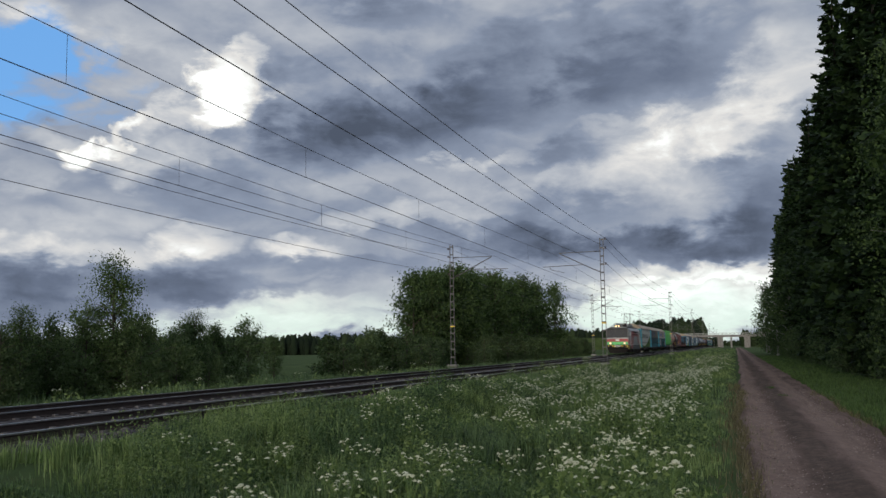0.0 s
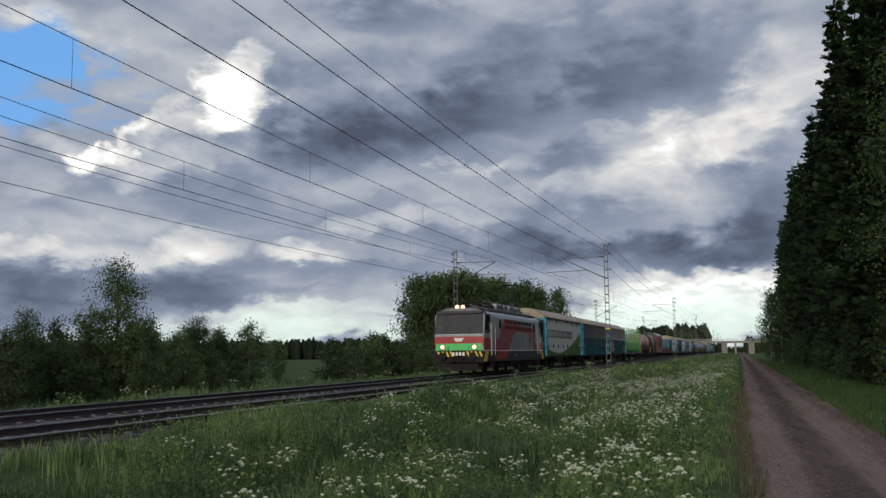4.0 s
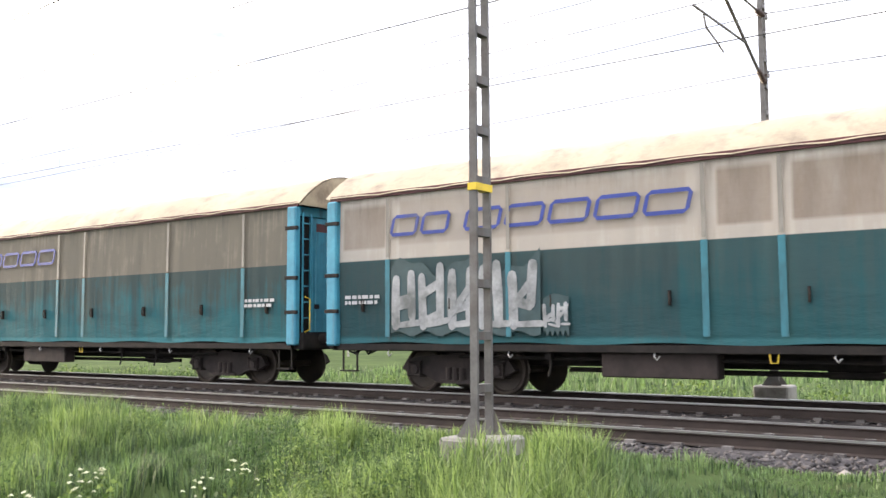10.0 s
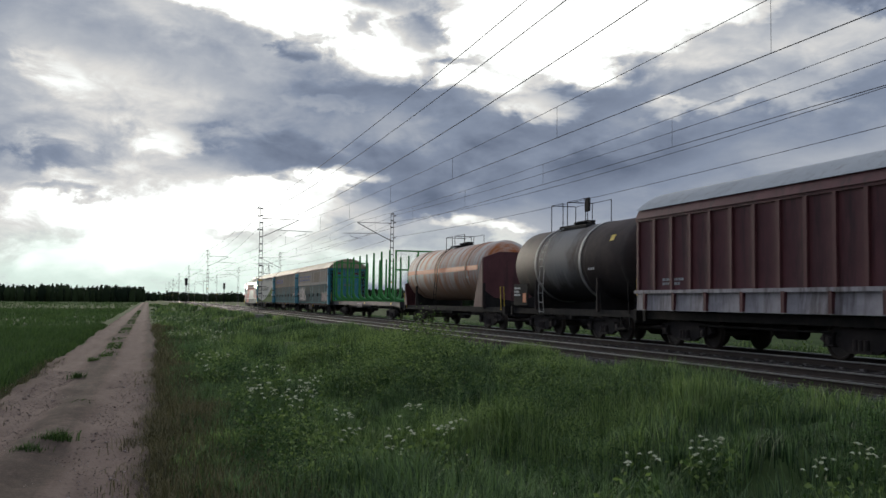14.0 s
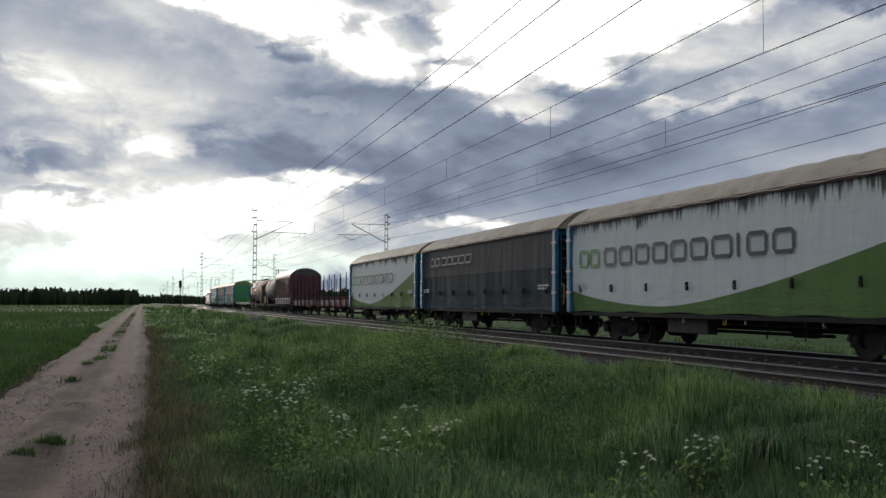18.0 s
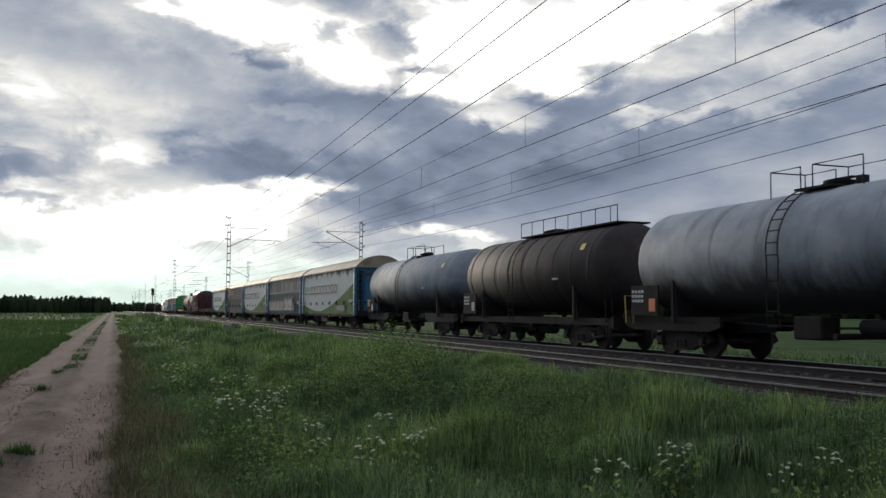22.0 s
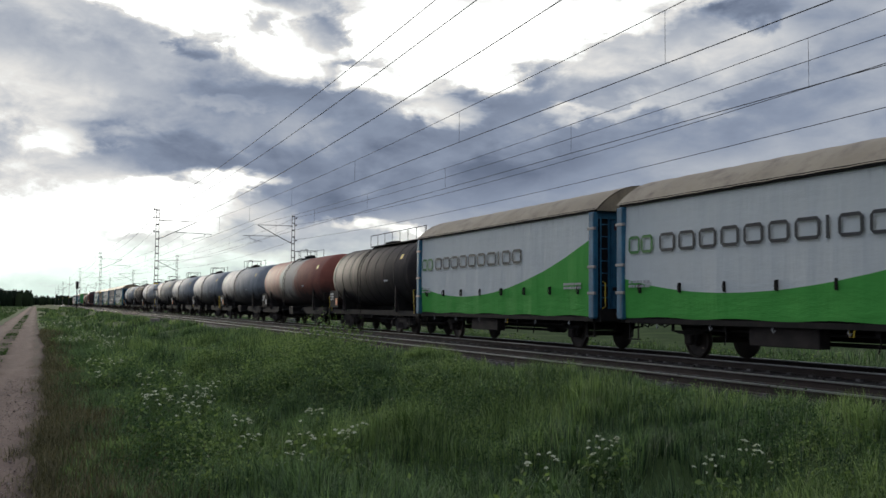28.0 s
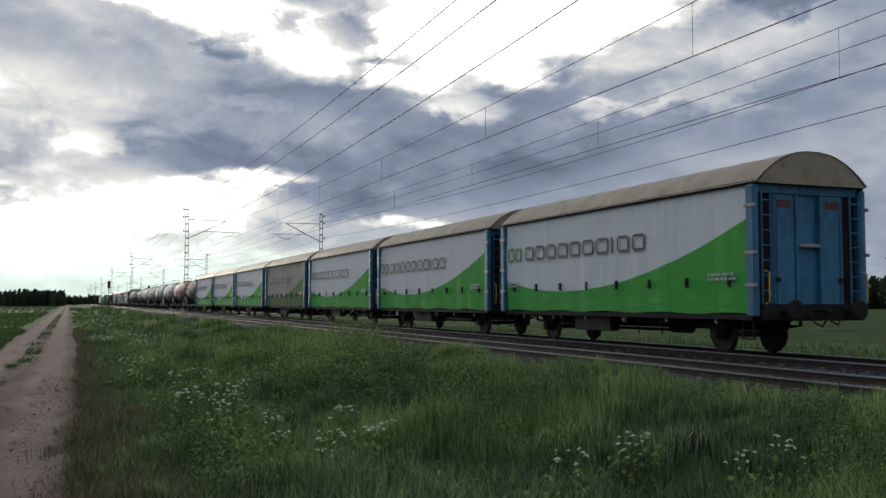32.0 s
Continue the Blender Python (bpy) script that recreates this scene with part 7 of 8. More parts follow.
def build_grass():
    rng = np.random.default_rng(11)
    tall, pale = [], []
    # the verge between road and rails, densest where the camera passes nearest
    for n, x0, x1, y0, y1, w in ((150000, -22, 4, 0.15, 9.9, 0.0125), (110000, 4, 26, 0.3, 9.9, 0.0125), (34000, -50, -22, 0.5, 9.6, 0.024), (40000, 26, 60, 0.2, 9.6, 0.024),
                                 (14000, -120, -50, 0.4, 9.4, 0.06), (18000, 60, 150, 0.1, 9.4, 0.06), (7000, -300, -120, 0.3, 9.2, 0.16), (8000, 150, 330, 0.2, 9.2, 0.10)):
        # blades stand in tussocks and lean outwards
        m = n // 26
        cx, cy = scatter(rng, m, x0, x1, y0, y1)
        size = rng.uniform(0.55, 1.25, m)
        k = rng.integers(0, m, n)
        a = rng.uniform(0, 2 * np.pi, n)
        q = np.abs(rng.normal(0, 0.13, n)) * (1 if w < 0.02 else 2.2)
        x, y = cx[k] + q * np.cos(a), np.clip(cy[k] + q * np.sin(a), 0.05, 9.9)
        away = np.min([np.hypot(x - MAST_X - MAST_STEP * i - 0.15, y - Y_MAST_N + 0.25) for i in (-1, 0, 1)], axis=0) > 0.8
        x, y, a, k = x[away], y[away], a[away], k[away]
        n = len(x)
        g = growth(x, y)
        h = (0.10 + 0.47 * g + 0.08 * patchy(x, y)) * rng.uniform(0.65, 1.2, n) * (0.6 + 0.4 * size[k])
        h *= np.interp(y, (0.0, 0.9, 2.0, 7.0, 8.6, 9.5, 9.9), (0.15, 0.42, 1.0, 0.95, 0.75, 0.55, 0.40))
        made = blades(rng, x, y, ground_z(x, y), h, w * rng.uniform(0.6, 1.3, n), rng.uniform(0.08, 0.60, n), a + rng.normal(0, 0.5, n))
        light = field(x + 50, y + 20, 2.6) + 0.5 * (g - 0.5) + rng.normal(0, 0.10, n) > 0.66
        for group, chosen in ((tall, ~light), (pale, light)):
            pick = np.flatnonzero(chosen)
            v = made[0].reshape(-1, 5, 3)[pick].reshape(-1, 3)
            q = np.arange(len(pick))[:, None] * 5
            group.append((v, [q + np.array([[0, 1, 2, 3]]), q + np.array([[3, 2, 4]])]))
    joined("verge_grass", "tall lush green grass on the verge beside the track", tall, GRASS)
    joined("pale_verge_grass", "yellow-green tussocks of grass on the verge", pale, GRASS_PALE)
    far = []
    for n, x0, x1, y0, y1, w in ((30000, -60, 70, 18.2, 24.5, 0.024), (12000, 70, 170, 18.2, 25, 0.04), (16000, -170, -60, 18.2, 25, 0.04), (16000, -30, 60, 24, 40, 0.04)):
        x, y = scatter(rng, n, x0, x1, y0, y1)
        h = (0.2 + 0.4 * patchy(x * 0.8, y)) * rng.uniform(0.5, 1.2, n)
        far.append(blades(rng, x, y, ground_z(x, y), h, w * rng.uniform(0.7, 1.3, n), rng.uniform(0.1, 0.6, n)))
    joined("far_side_grass", "rough grass on the field side of the track", far, GRASS)
    short = []
    for n, x0, x1, y0, y1, w, hh in ((26000, 10, 50, -5.8, -2.45, 0.018, 0.16), (16000, 50, 130, -6.0, -2.5, 0.04, 0.16), (9000, -60, -4, -2.9, -2.3, 0.014, 0.16), (7000, -130, -24, -1.25, -0.8, 0.03, 0.09)):
        x, y = scatter(rng, n, x0, x1, y0, y1)
        keep = (y < -2) | (np.sin(x * 1.1) + np.sin(x * 0.37 + 1) + rng.normal(0, 0.5, n) > 0.4)
        x, y = x[keep], y[keep]
        z = np.where(y > -2, -0.385, ground_z(x, y))
        short.append(blades(rng, x, y, z, hh * rng.uniform(0.5, 1.5, len(x)), w * rng.uniform(0.7, 1.3, len(x)), rng.uniform(0.2, 0.8, len(x))))
    joined("roadside_grass", "short green grass along the road edge", short, GRASS_SHORT)
    dry = []
    for n, x0, x1, y0, y1, w in ((52000, -24, 2, -0.42, 2.3, 0.008), (14000, -60, -24, -0.25, 1.7, 0.018), (3000, 6, 40, -0.30, 0.25, 0.010)):
        x, y = scatter(rng, n, x0, x1, y0, y1)
        edge = road_side(x, 1)
        y = y + edge + 0.24
        keep = rng.random(n) < np.exp(-(np.clip(y - edge - 0.15 * np.sin(x * 1.3) - 0.1 * np.sin(x * 3.7), 0, 9) / (0.50 * (y1 - y0))) ** 1.3)
        x, y, n = x[keep], y[keep], int(keep.sum())
        dry.append(blades(rng, x, y, ground_z(x, y), rng.uniform(0.08, 0.32, n), w * rng.uniform(0.7, 1.3, n), rng.uniform(0.2, 0.9, n)))
    for n, x0, x1 in ((9000, -26, -3), (5000, 4, 34)):
        x = rng.uniform(x0, x1, n)
        side = rng.integers(0, 2, n) if x0 > 0 else np.where(rng.random(n) < 0.75, 1, 0)
        off = np.abs(rng.normal(0, 0.16, n)) * (0.4 + 1.3 * field(x, side * 9.0, 0.9))
        y = np.where(side == 1, road_side(x, 1) - off + 0.12, road_side(x, 0) + off - 0.10)
        dry.append(blades(rng, x, y, np.full(n, -0.43), rng.uniform(0.05, 0.17, n), 0.008 * rng.uniform(0.7, 1.3, n), rng.uniform(0.3, 1.0, n)))
    joined("dry_grass", "trampled brown dry grass at the road edge", dry, GRASS_DRY)
    crop = []
    for n, x0, x1, y0, y1, w in ((42000, -60, -14, -12, -2.8, 0.024), (20000, -160, -60, -30, -2.8, 0.08), (8000, -420, -160, -70, -3, 0.2)):
        x, y = scatter(rng, n, x0, x1, y0, y1)
        crop.append(blades(rng, x, y, ground_z(x, y), rng.uniform(0.14, 0.34, n), w * rng.uniform(0.7, 1.3, n), rng.uniform(0.15, 0.6, n)))
    joined("crop_field", "even green young crop on the field beside the road", crop, CROP, "crop")


def leaf_cards(rng, centre, size, flat=0.0):
    """Small leaf quads, turned at random, round given centres."""
    n = len(centre)
    a = rng.normal(0, 1, (n, 3))
    a[:, 2] *= 1 - flat
    a /= np.linalg.norm(a, axis=1)[:, None]
    b = np.cross(a, rng.normal(0, 1, (n, 3)))
    b /= np.linalg.norm(b, axis=1)[:, None]
    s = (size * rng.uniform(0.6, 1.35, n))[:, None]
    v = np.stack([centre - a * s * 0.5, centre + b * s * 0.30, centre + a * s * 0.5, centre - b * s * 0.30], 1)
    return v.reshape(-1, 3), np.arange(n)[:, None] * 4 + np.array([[0, 1, 2, 3]])


def herb_patch():
    """Broad-leaved herbs that stand in clumps among the grass."""
    rng = np.random.default_rng(21)
    kinds = ((HERB, "herbs", "yellow-green broad-leaved herbs among the grass", 0.044), (HERB_DARK, "nettles", "dark green nettles in clumps among the grass", 0.040))
    big = [(-19.8, 5.7, 1.9, 1.15), (-17.6, 5.0, 1.4, 1.0), (-21.9, 6.4, 1.6, 1.0), (-18.8, 4.2, 1.0, 0.75), (-23.0, 7.2, 1.3, 0.8), (-16.2, 6.2, 1.1, 0.7), (-24.5, 6.6, 1.2, 0.85), (-15.2, 6.6, 0.9, 0.75), (-12.6, 7.0, 0.8, 0.65), (-20, 3.6, 0.8, 0.6), (-10.4, 7.9, 0.7, 0.5), (-15.6, 3.3, 0.7, 0.55),
           (10.6, 7.5, 0.8, 0.62), (11.7, 7.5, 0.9, 0.72), (12.7, 7.2, 0.9, 0.78), (13.8, 6.9, 0.9, 0.75), (15.2, 7.0, 1.0, 0.7), (17.0, 7.1, 1.0, 0.65), (19.2, 7.3, 1.0, 0.6), (24, 7.5, 1.2, 0.6), (32, 7.7, 1.3, 0.6), (42, 8.1, 1.5, 0.7)]
    for k, (material, name, label, leaf) in enumerate(kinds):
        vs, fs, base = [], [], 0
        spots = list(big) if k == 0 else []
        for _ in range(190 if k == 0 else 170):
            x = rng.choice((rng.uniform(-26, -4), rng.uniform(2, 40), rng.uniform(4, 30)))
            y = rng.uniform(0.9, 7.4) if x > 0 else 1.2 + 6.6 * rng.random() ** 1.3
            if patchy(x * 1.3 + 3 * k, y) + 0.2 * rng.normal() > 0.42:
                s = rng.uniform(0.5, 1.0)
                spots.append((x, y, 0.72 * s * rng.uniform(0.6, 1.2), 0.80 * s))
        for _ in range(150 if k == 0 else 60):
            s = rng.uniform(0.5, 1.1)
            spots.append((rng.uniform(-45, 60), rng.uniform(18.9, 24.0), 0.7 * s, 0.62 * s))
        for x, y, r, h in spots:
            n = int((130 if y > 15 else 1150 if abs(x) < 14 else 560) * r * h / 0.35)
            c = rng.normal(0, 1, (n, 3))
            c /= np.linalg.norm(c, axis=1)[:, None]
            c *= (rng.random(n) ** 0.35)[:, None]
            c = c * (r, r, h) * (0.72 + 0.55 * field(4 * c[:, :1] + x * 3, 4 * c[:, 1:2] + 2.5 * c[:, 2:] + y, 1.0)) + (x, y, 0)
            c[:, 2] = ground_z(c[:, 0], c[:, 1]) + np.abs(c[:, 2])
            v, f = leaf_cards(rng, c, leaf * (1 + 0.014 * abs(x)) * (1.7 if y > 15 else 0.66 if abs(x) < 14 else 0.95), 0.35)
            vs.append(v), fs.append(f + base)
            base += len(v)
        tagged(new(name, fast_mesh(name, np.concatenate(vs), np.concatenate(fs), material)), label, "herb", kind="stuff")


def parsley_shapes(seed):
    """Stem, leaves and flower heads of one cow parsley plant, at the origin."""
    rng = np.random.default_rng(seed)
    h = rng.uniform(0.6, 0.95)
    stem, heads = Shape(), []
    lean = rng.uniform(-0.1, 0.1, 2)
    top = Vector((lean[0], lean[1], h * 0.7))
    stem.tube([(0, 0, -0.1), (lean[0] * 0.4, lean[1] * 0.4, h * 0.35), tuple(top)], [0.008, 0.007, 0.005], 4)
    for k in range(int(rng.integers(8, 13))):
        a, q = rng.uniform(0, 6.28), 0.17 * math.sqrt(rng.random())
        end = top + Vector((math.cos(a) * q, math.sin(a) * q, h * rng.uniform(0.12, 0.30) - 0.5 * q))
        stem.tube([tuple(top * rng.uniform(0.8, 1.0)), tuple(end)], 0.003, 3, False)
        r, m = rng.uniform(0.018, 0.044), 6
        s = Shape()
        s.v.append((end.x, end.y, end.z + 0.012))
        for i in range(m):
            g = 2 * math.pi * i / m
            for rr, gg in ((r * rng.uniform(0.30, 0.6), g), (r * rng.uniform(0.75, 1.15), g + math.pi / m)):
                s.v.append((end.x + rr * math.cos(gg), end.y + rr * math.sin(gg), end.z + rng.uniform(-0.016, 0.010)))
        s.f = [(0, 1 + 2 * i, 2 + 2 * i, 1 + (2 * i + 2) % (2 * m)) for i in range(m)]
        heads.append(s)
    c = rng.normal(0, 1, (130, 3)) * (0.17, 0.17, 0.14) + (0, 0, 0.32)
    v, f = leaf_cards(rng, c, 0.062)
    leaves = Shape()
    leaves.v, leaves.f = [tuple(p) for p in v], [tuple(int(i) for i in g) for g in f]
    return stem, leaves, heads


def build_parsley():
    rng = np.random.default_rng(31)
    kinds = []
    sets = [parsley_shapes(40 + k) for k in range(5)]
    # singles where the camera passes nearest
    near = []
    # loose groups beside the eastward road
    for gx, gy, n in ((7.6, 0.5, 3), (6.9, 0.8, 3), (8.9, 1.5, 6), (11.5, 1.5, 7), (10.2, 2.0, 5), (8.3, 4.6, 5), (9.2, 4.2, 4), (9.3, 3.4, 4), (10.0, 6.0, 4), (11.4, 5.8, 4), (11.9, 5.0, 3), (13.1, 4.1, 6), (13.8, 1.2, 5), (14.6, 2.6, 6), (16.8, 4.0, 6), (15.4, 5.6, 4), (18.6, 2.3, 7), (17.6, 6.4, 4), (20.8, 6.6, 4), (12.3, 3.2, 5), (7.4, 2.6, 3), (6.2, 1.6, 2)):
        for _ in range(n):
            near.append((gx + rng.normal(0, 0.33), max(0.45, gy + rng.normal(0, 0.3))))
    # and westward
    for gx, gy, n in ((-11.4, 1.6, 4), (-10.1, 1.8, 2), (-12.4, 2.0, 3), (-16.1, 1.7, 3), (-14.6, 2.9, 1), (-9.6, 2.5, 2), (-11.0, 3.1, 2), (-8.0, 2.7, 1), (-7.5, 4.4, 1), (-8.2, 5.3, 2), (-6.8, 5.7, 2), (-18.3, 1.3, 3)):
        for _ in range(n):
            near.append((gx + rng.normal(0, 0.28), max(0.9, gy + rng.normal(0, 0.25))))
    for i, (x, y) in enumerate(near):
        k = i % 5
        if i < 5:
            stem, leaves, heads = sets[k]
            ob = thing("cow_parsley", "white-flowered cow parsley plant in the tall grass", "flower", group="cow parsley on the verge")
            part("stem", stem, STEM, ob)
            part("leaves", leaves, HERB, ob, "fine green leaves")
            for hd in heads:
                part("flower_head", hd, UMBEL, ob, "flat white flower head")
            kinds.append(ob)
        m = pose(x, y, float(ground_z(x, y)) - 0.02, 0, 0, float(rng.uniform(0, 360)))
        if i < 5:
            kinds[k].matrix_basis = m
        else:
            copy_thing(kinds[k], m)
    # the rest of the drift, joined
    parts = {"stem": [[], [], 0], "head": [[], [], 0]}
    spots = [(x, y) for x, y in ((rng.uniform(17, 46), rng.uniform(0.7, 6.8)) for _ in range(900)) if field(x, y, 2.2) > 0.5] + [(rng.uniform(44, 100), rng.uniform(0.5, 3.6)) for _ in range(170)]
    spots += [(rng.uniform(-70, -26), rng.normal(1.8, 0.6)) for _ in range(50)] + [(rng.uniform(20, 60), rng.uniform(19, 23)) for _ in range(20)] + [(rng.uniform(30, 70), rng.uniform(4, 8.5)) for _ in range(60)]
    for x, y in spots:
        stem, leaves, heads = sets[int(rng.integers(0, 5))]
        a = rng.uniform(0, 6.28)
        c, s = math.cos(a), math.sin(a)
        z = float(ground_z(x, y))
        for key, shapes in (("stem", [stem]), ("head", heads)):
            for sh in shapes:
                q = parts[key]
                v = np.array(sh.v)
                q[0].append(np.stack([v[:, 0] * c - v[:, 1] * s + x, v[:, 0] * s + v[:, 1] * c + y, v[:, 2] + z], 1))
                q[1].append(np.array([f for f in sh.f if len(f) == 4]) + q[2])
                q[2] += len(v)
    drift = tagged(new("cow_parsley_drift", fast_mesh("drift_flowers", np.concatenate(parts["head"][0]), np.concatenate(parts["head"][1]), UMBEL)), "drift of white cow parsley flowers along the verge", "flowers", kind="stuff")
    st = new("stems", fast_mesh("drift_stems", np.concatenate(parts["stem"][0]), np.concatenate(parts["stem"][1]), STEM))
    st.parent = drift


# ---- trees ----
def spruce(height, seed):
    """Trunk and crown of a spruce: whorls of drooping fronds with side sprays."""
    rng = np.random.default_rng(seed)
    trunk = Shape().tube([(0, 0, -0.2), (0.03, 0, height * 0.5), (0, 0.02, height)], [height * 0.013, height * 0.008, 0.01], 7)
    quads = []
    z = height * 0.05
    while z < height - 0.15:
        f = (height - z) / height
        reach = (0.30 + height * 0.150 * f ** 0.72) * (1 - 0.45 * min(1.0, max(0.0, (f - 0.68) / 0.3)))
        for b in range(int(5 + 4 * f)):
            a = rng.uniform(0, 6.28)
            r = reach * rng.uniform(0.5, 1.15)
            out, side = np.array((math.cos(a), math.sin(a), 0)), np.array((-math.sin(a), math.cos(a), 0))
            n = int(4 + 2.4 * r)
            t = (np.arange(n) + rng.uniform(0.1, 0.9, n)) / n
            z0 = z + rng.uniform(-0.2, 0.2)
            axis = out[None] * (r * t)[:, None]
            axis[:, 2] = z0 - 0.34 * r * t + 0.22 * r * t ** 3
            for s in (-1, 1):
                length = (0.22 + 0.30 * r * (1 - t) ** 0.8) * rng.uniform(0.7, 1.3, n)
                d = side[None] * s * rng.uniform(0.55, 1.0, (n, 1)) + out[None] * rng.uniform(0.35, 0.9, (n, 1))
                d[:, 2] = rng.uniform(-0.75, -0.05, n)
                d /= np.linalg.norm(d, axis=1)[:, None]
                w = np.cross(d, rng.normal(0, 1, (n, 3)) * (0.5, 0.5, 1))
                w = w / np.linalg.norm(w, axis=1)[:, None] * (0.16 + 0.12 * length)[:, None]
                tip = axis + d * length[:, None]
                quads.append(np.stack([axis - out * 0.08, axis + d * length[:, None] * 0.5 + w, tip, axis + d * length[:, None] * 0.5 - w], 1))
            # the shoot at the end of the frond
            e = axis[-1:]
            quads.append(np.stack([e - out * 0.3, e + side * 0.10, e + out * 0.30 + (0, 0, 0.10), e - side * 0.10], 1))
        z += 0.30 + 0.34 * rng.random() * (0.5 + f)
    for k in range(10):
        c = np.array((0, 0, height - 0.7 + 0.1 * k))
        a = rng.uniform(0, 6.28)
        d = np.array((math.cos(a), math.sin(a), 0)) * (0.30 - 0.026 * k)
        quads.append(np.stack([c, c + d * 0.6 + (0, 0, 0.22), c + d + (0, 0, 0.12), c + d * 0.5 - (0, 0, 0.05)])[None])
    v = np.concatenate(quads).reshape(-1, 3)
    return trunk, fast_mesh("crown", v, np.arange(len(v)).reshape(-1, 4), SPRUCE)


def broadleaf(height, seed, leaves=5000, leaf=0.16, spread=0.30, bare=0.22, material=None, bark=None, slim=False, tight=1.0):
    """Trunk with limbs, and leaves in loose clumps round the twigs."""
    rng = np.random.default_rng(seed)
    trunk = Shape().tube([(0, 0, -0.2), (rng.uniform(-.1, .1), rng.uniform(-.1, .1), height * 0.4), (rng.uniform(-.2, .2), rng.uniform(-.2, .2), height * 0.96)], [height * 0.014, height * 0.009, 0.012], 7)
    centres, sizes = [], []
    k = 26 if slim else 34
    for i in range(k):
        f = bare + (1 - bare) * (i + rng.random()) / k
        z0 = height * (f - 0.08)
        a = i * 2.4 + rng.uniform(-0.5, 0.5)
        w = height * spread * (math.sin(math.pi * min(1, (f - bare * 0.5) / (1 - bare * 0.5)) ** (0.8 if slim else 0.9)) ** 0.7 + 0.10) * rng.uniform(0.55, 1.1)
        end = Vector((math.cos(a) * w, math.sin(a) * w, z0 + height * 0.07 * rng.uniform(0.4, 1.5)))
        mid = Vector((end.x * 0.5, end.y * 0.5, z0 + (end.z - z0) * 0.7))
        trunk.tube([(0, 0, z0 - height * 0.04), tuple(mid), tuple(end)], [height * 0.005, height * 0.003, 0.006], 4, False)
        for t in (0.45, 0.75, 1.0):
            centres.append(Vector((end.x * t, end.y * t, z0 + (end.z - z0) * t)) + Vector(rng.normal(0, 0.03 * height, 3)))
            sizes.append(height * 0.050 * tight * rng.uniform(0.6, 1.4))
    centres.append(Vector((0, 0, height * 0.97)))
    sizes.append(height * 0.04)
    cen, siz = np.array(centres), np.array(sizes)
    pick = rng.integers(0, len(cen), leaves)
    c = cen[pick] + rng.normal(0, 1, (leaves, 3)) * siz[pick][:, None] * (1, 1, 0.85)
    c = c[c[:, 2] > 0.15]
    v, f = leaf_cards(rng, c, leaf)
    return trunk, fast_mesh("crown", v, f, material or BIRCH)


def plant(name, label, shapes, bark, spots, group):
    """One tree with its parts, then copies at the other spots."""
    trunk, crown = shapes
    x, y, turn, size = spots[0]
    ob = thing(name, label, "shrub" if "shrub" in name else "tree", group=group)
    part("trunk", trunk, bark, ob)
    c = new("crown", crown)
    c.parent = ob
    for i, (x, y, turn, size) in enumerate(spots):
        o = ob if i == 0 else copy_thing(ob, Matrix.Identity(4))
        o.matrix_basis = pose(x, y, float(ground_z(x, y)) - 0.05, 0, 0, turn)
        for ch in o.children:
            ch.scale = (size, size, size)


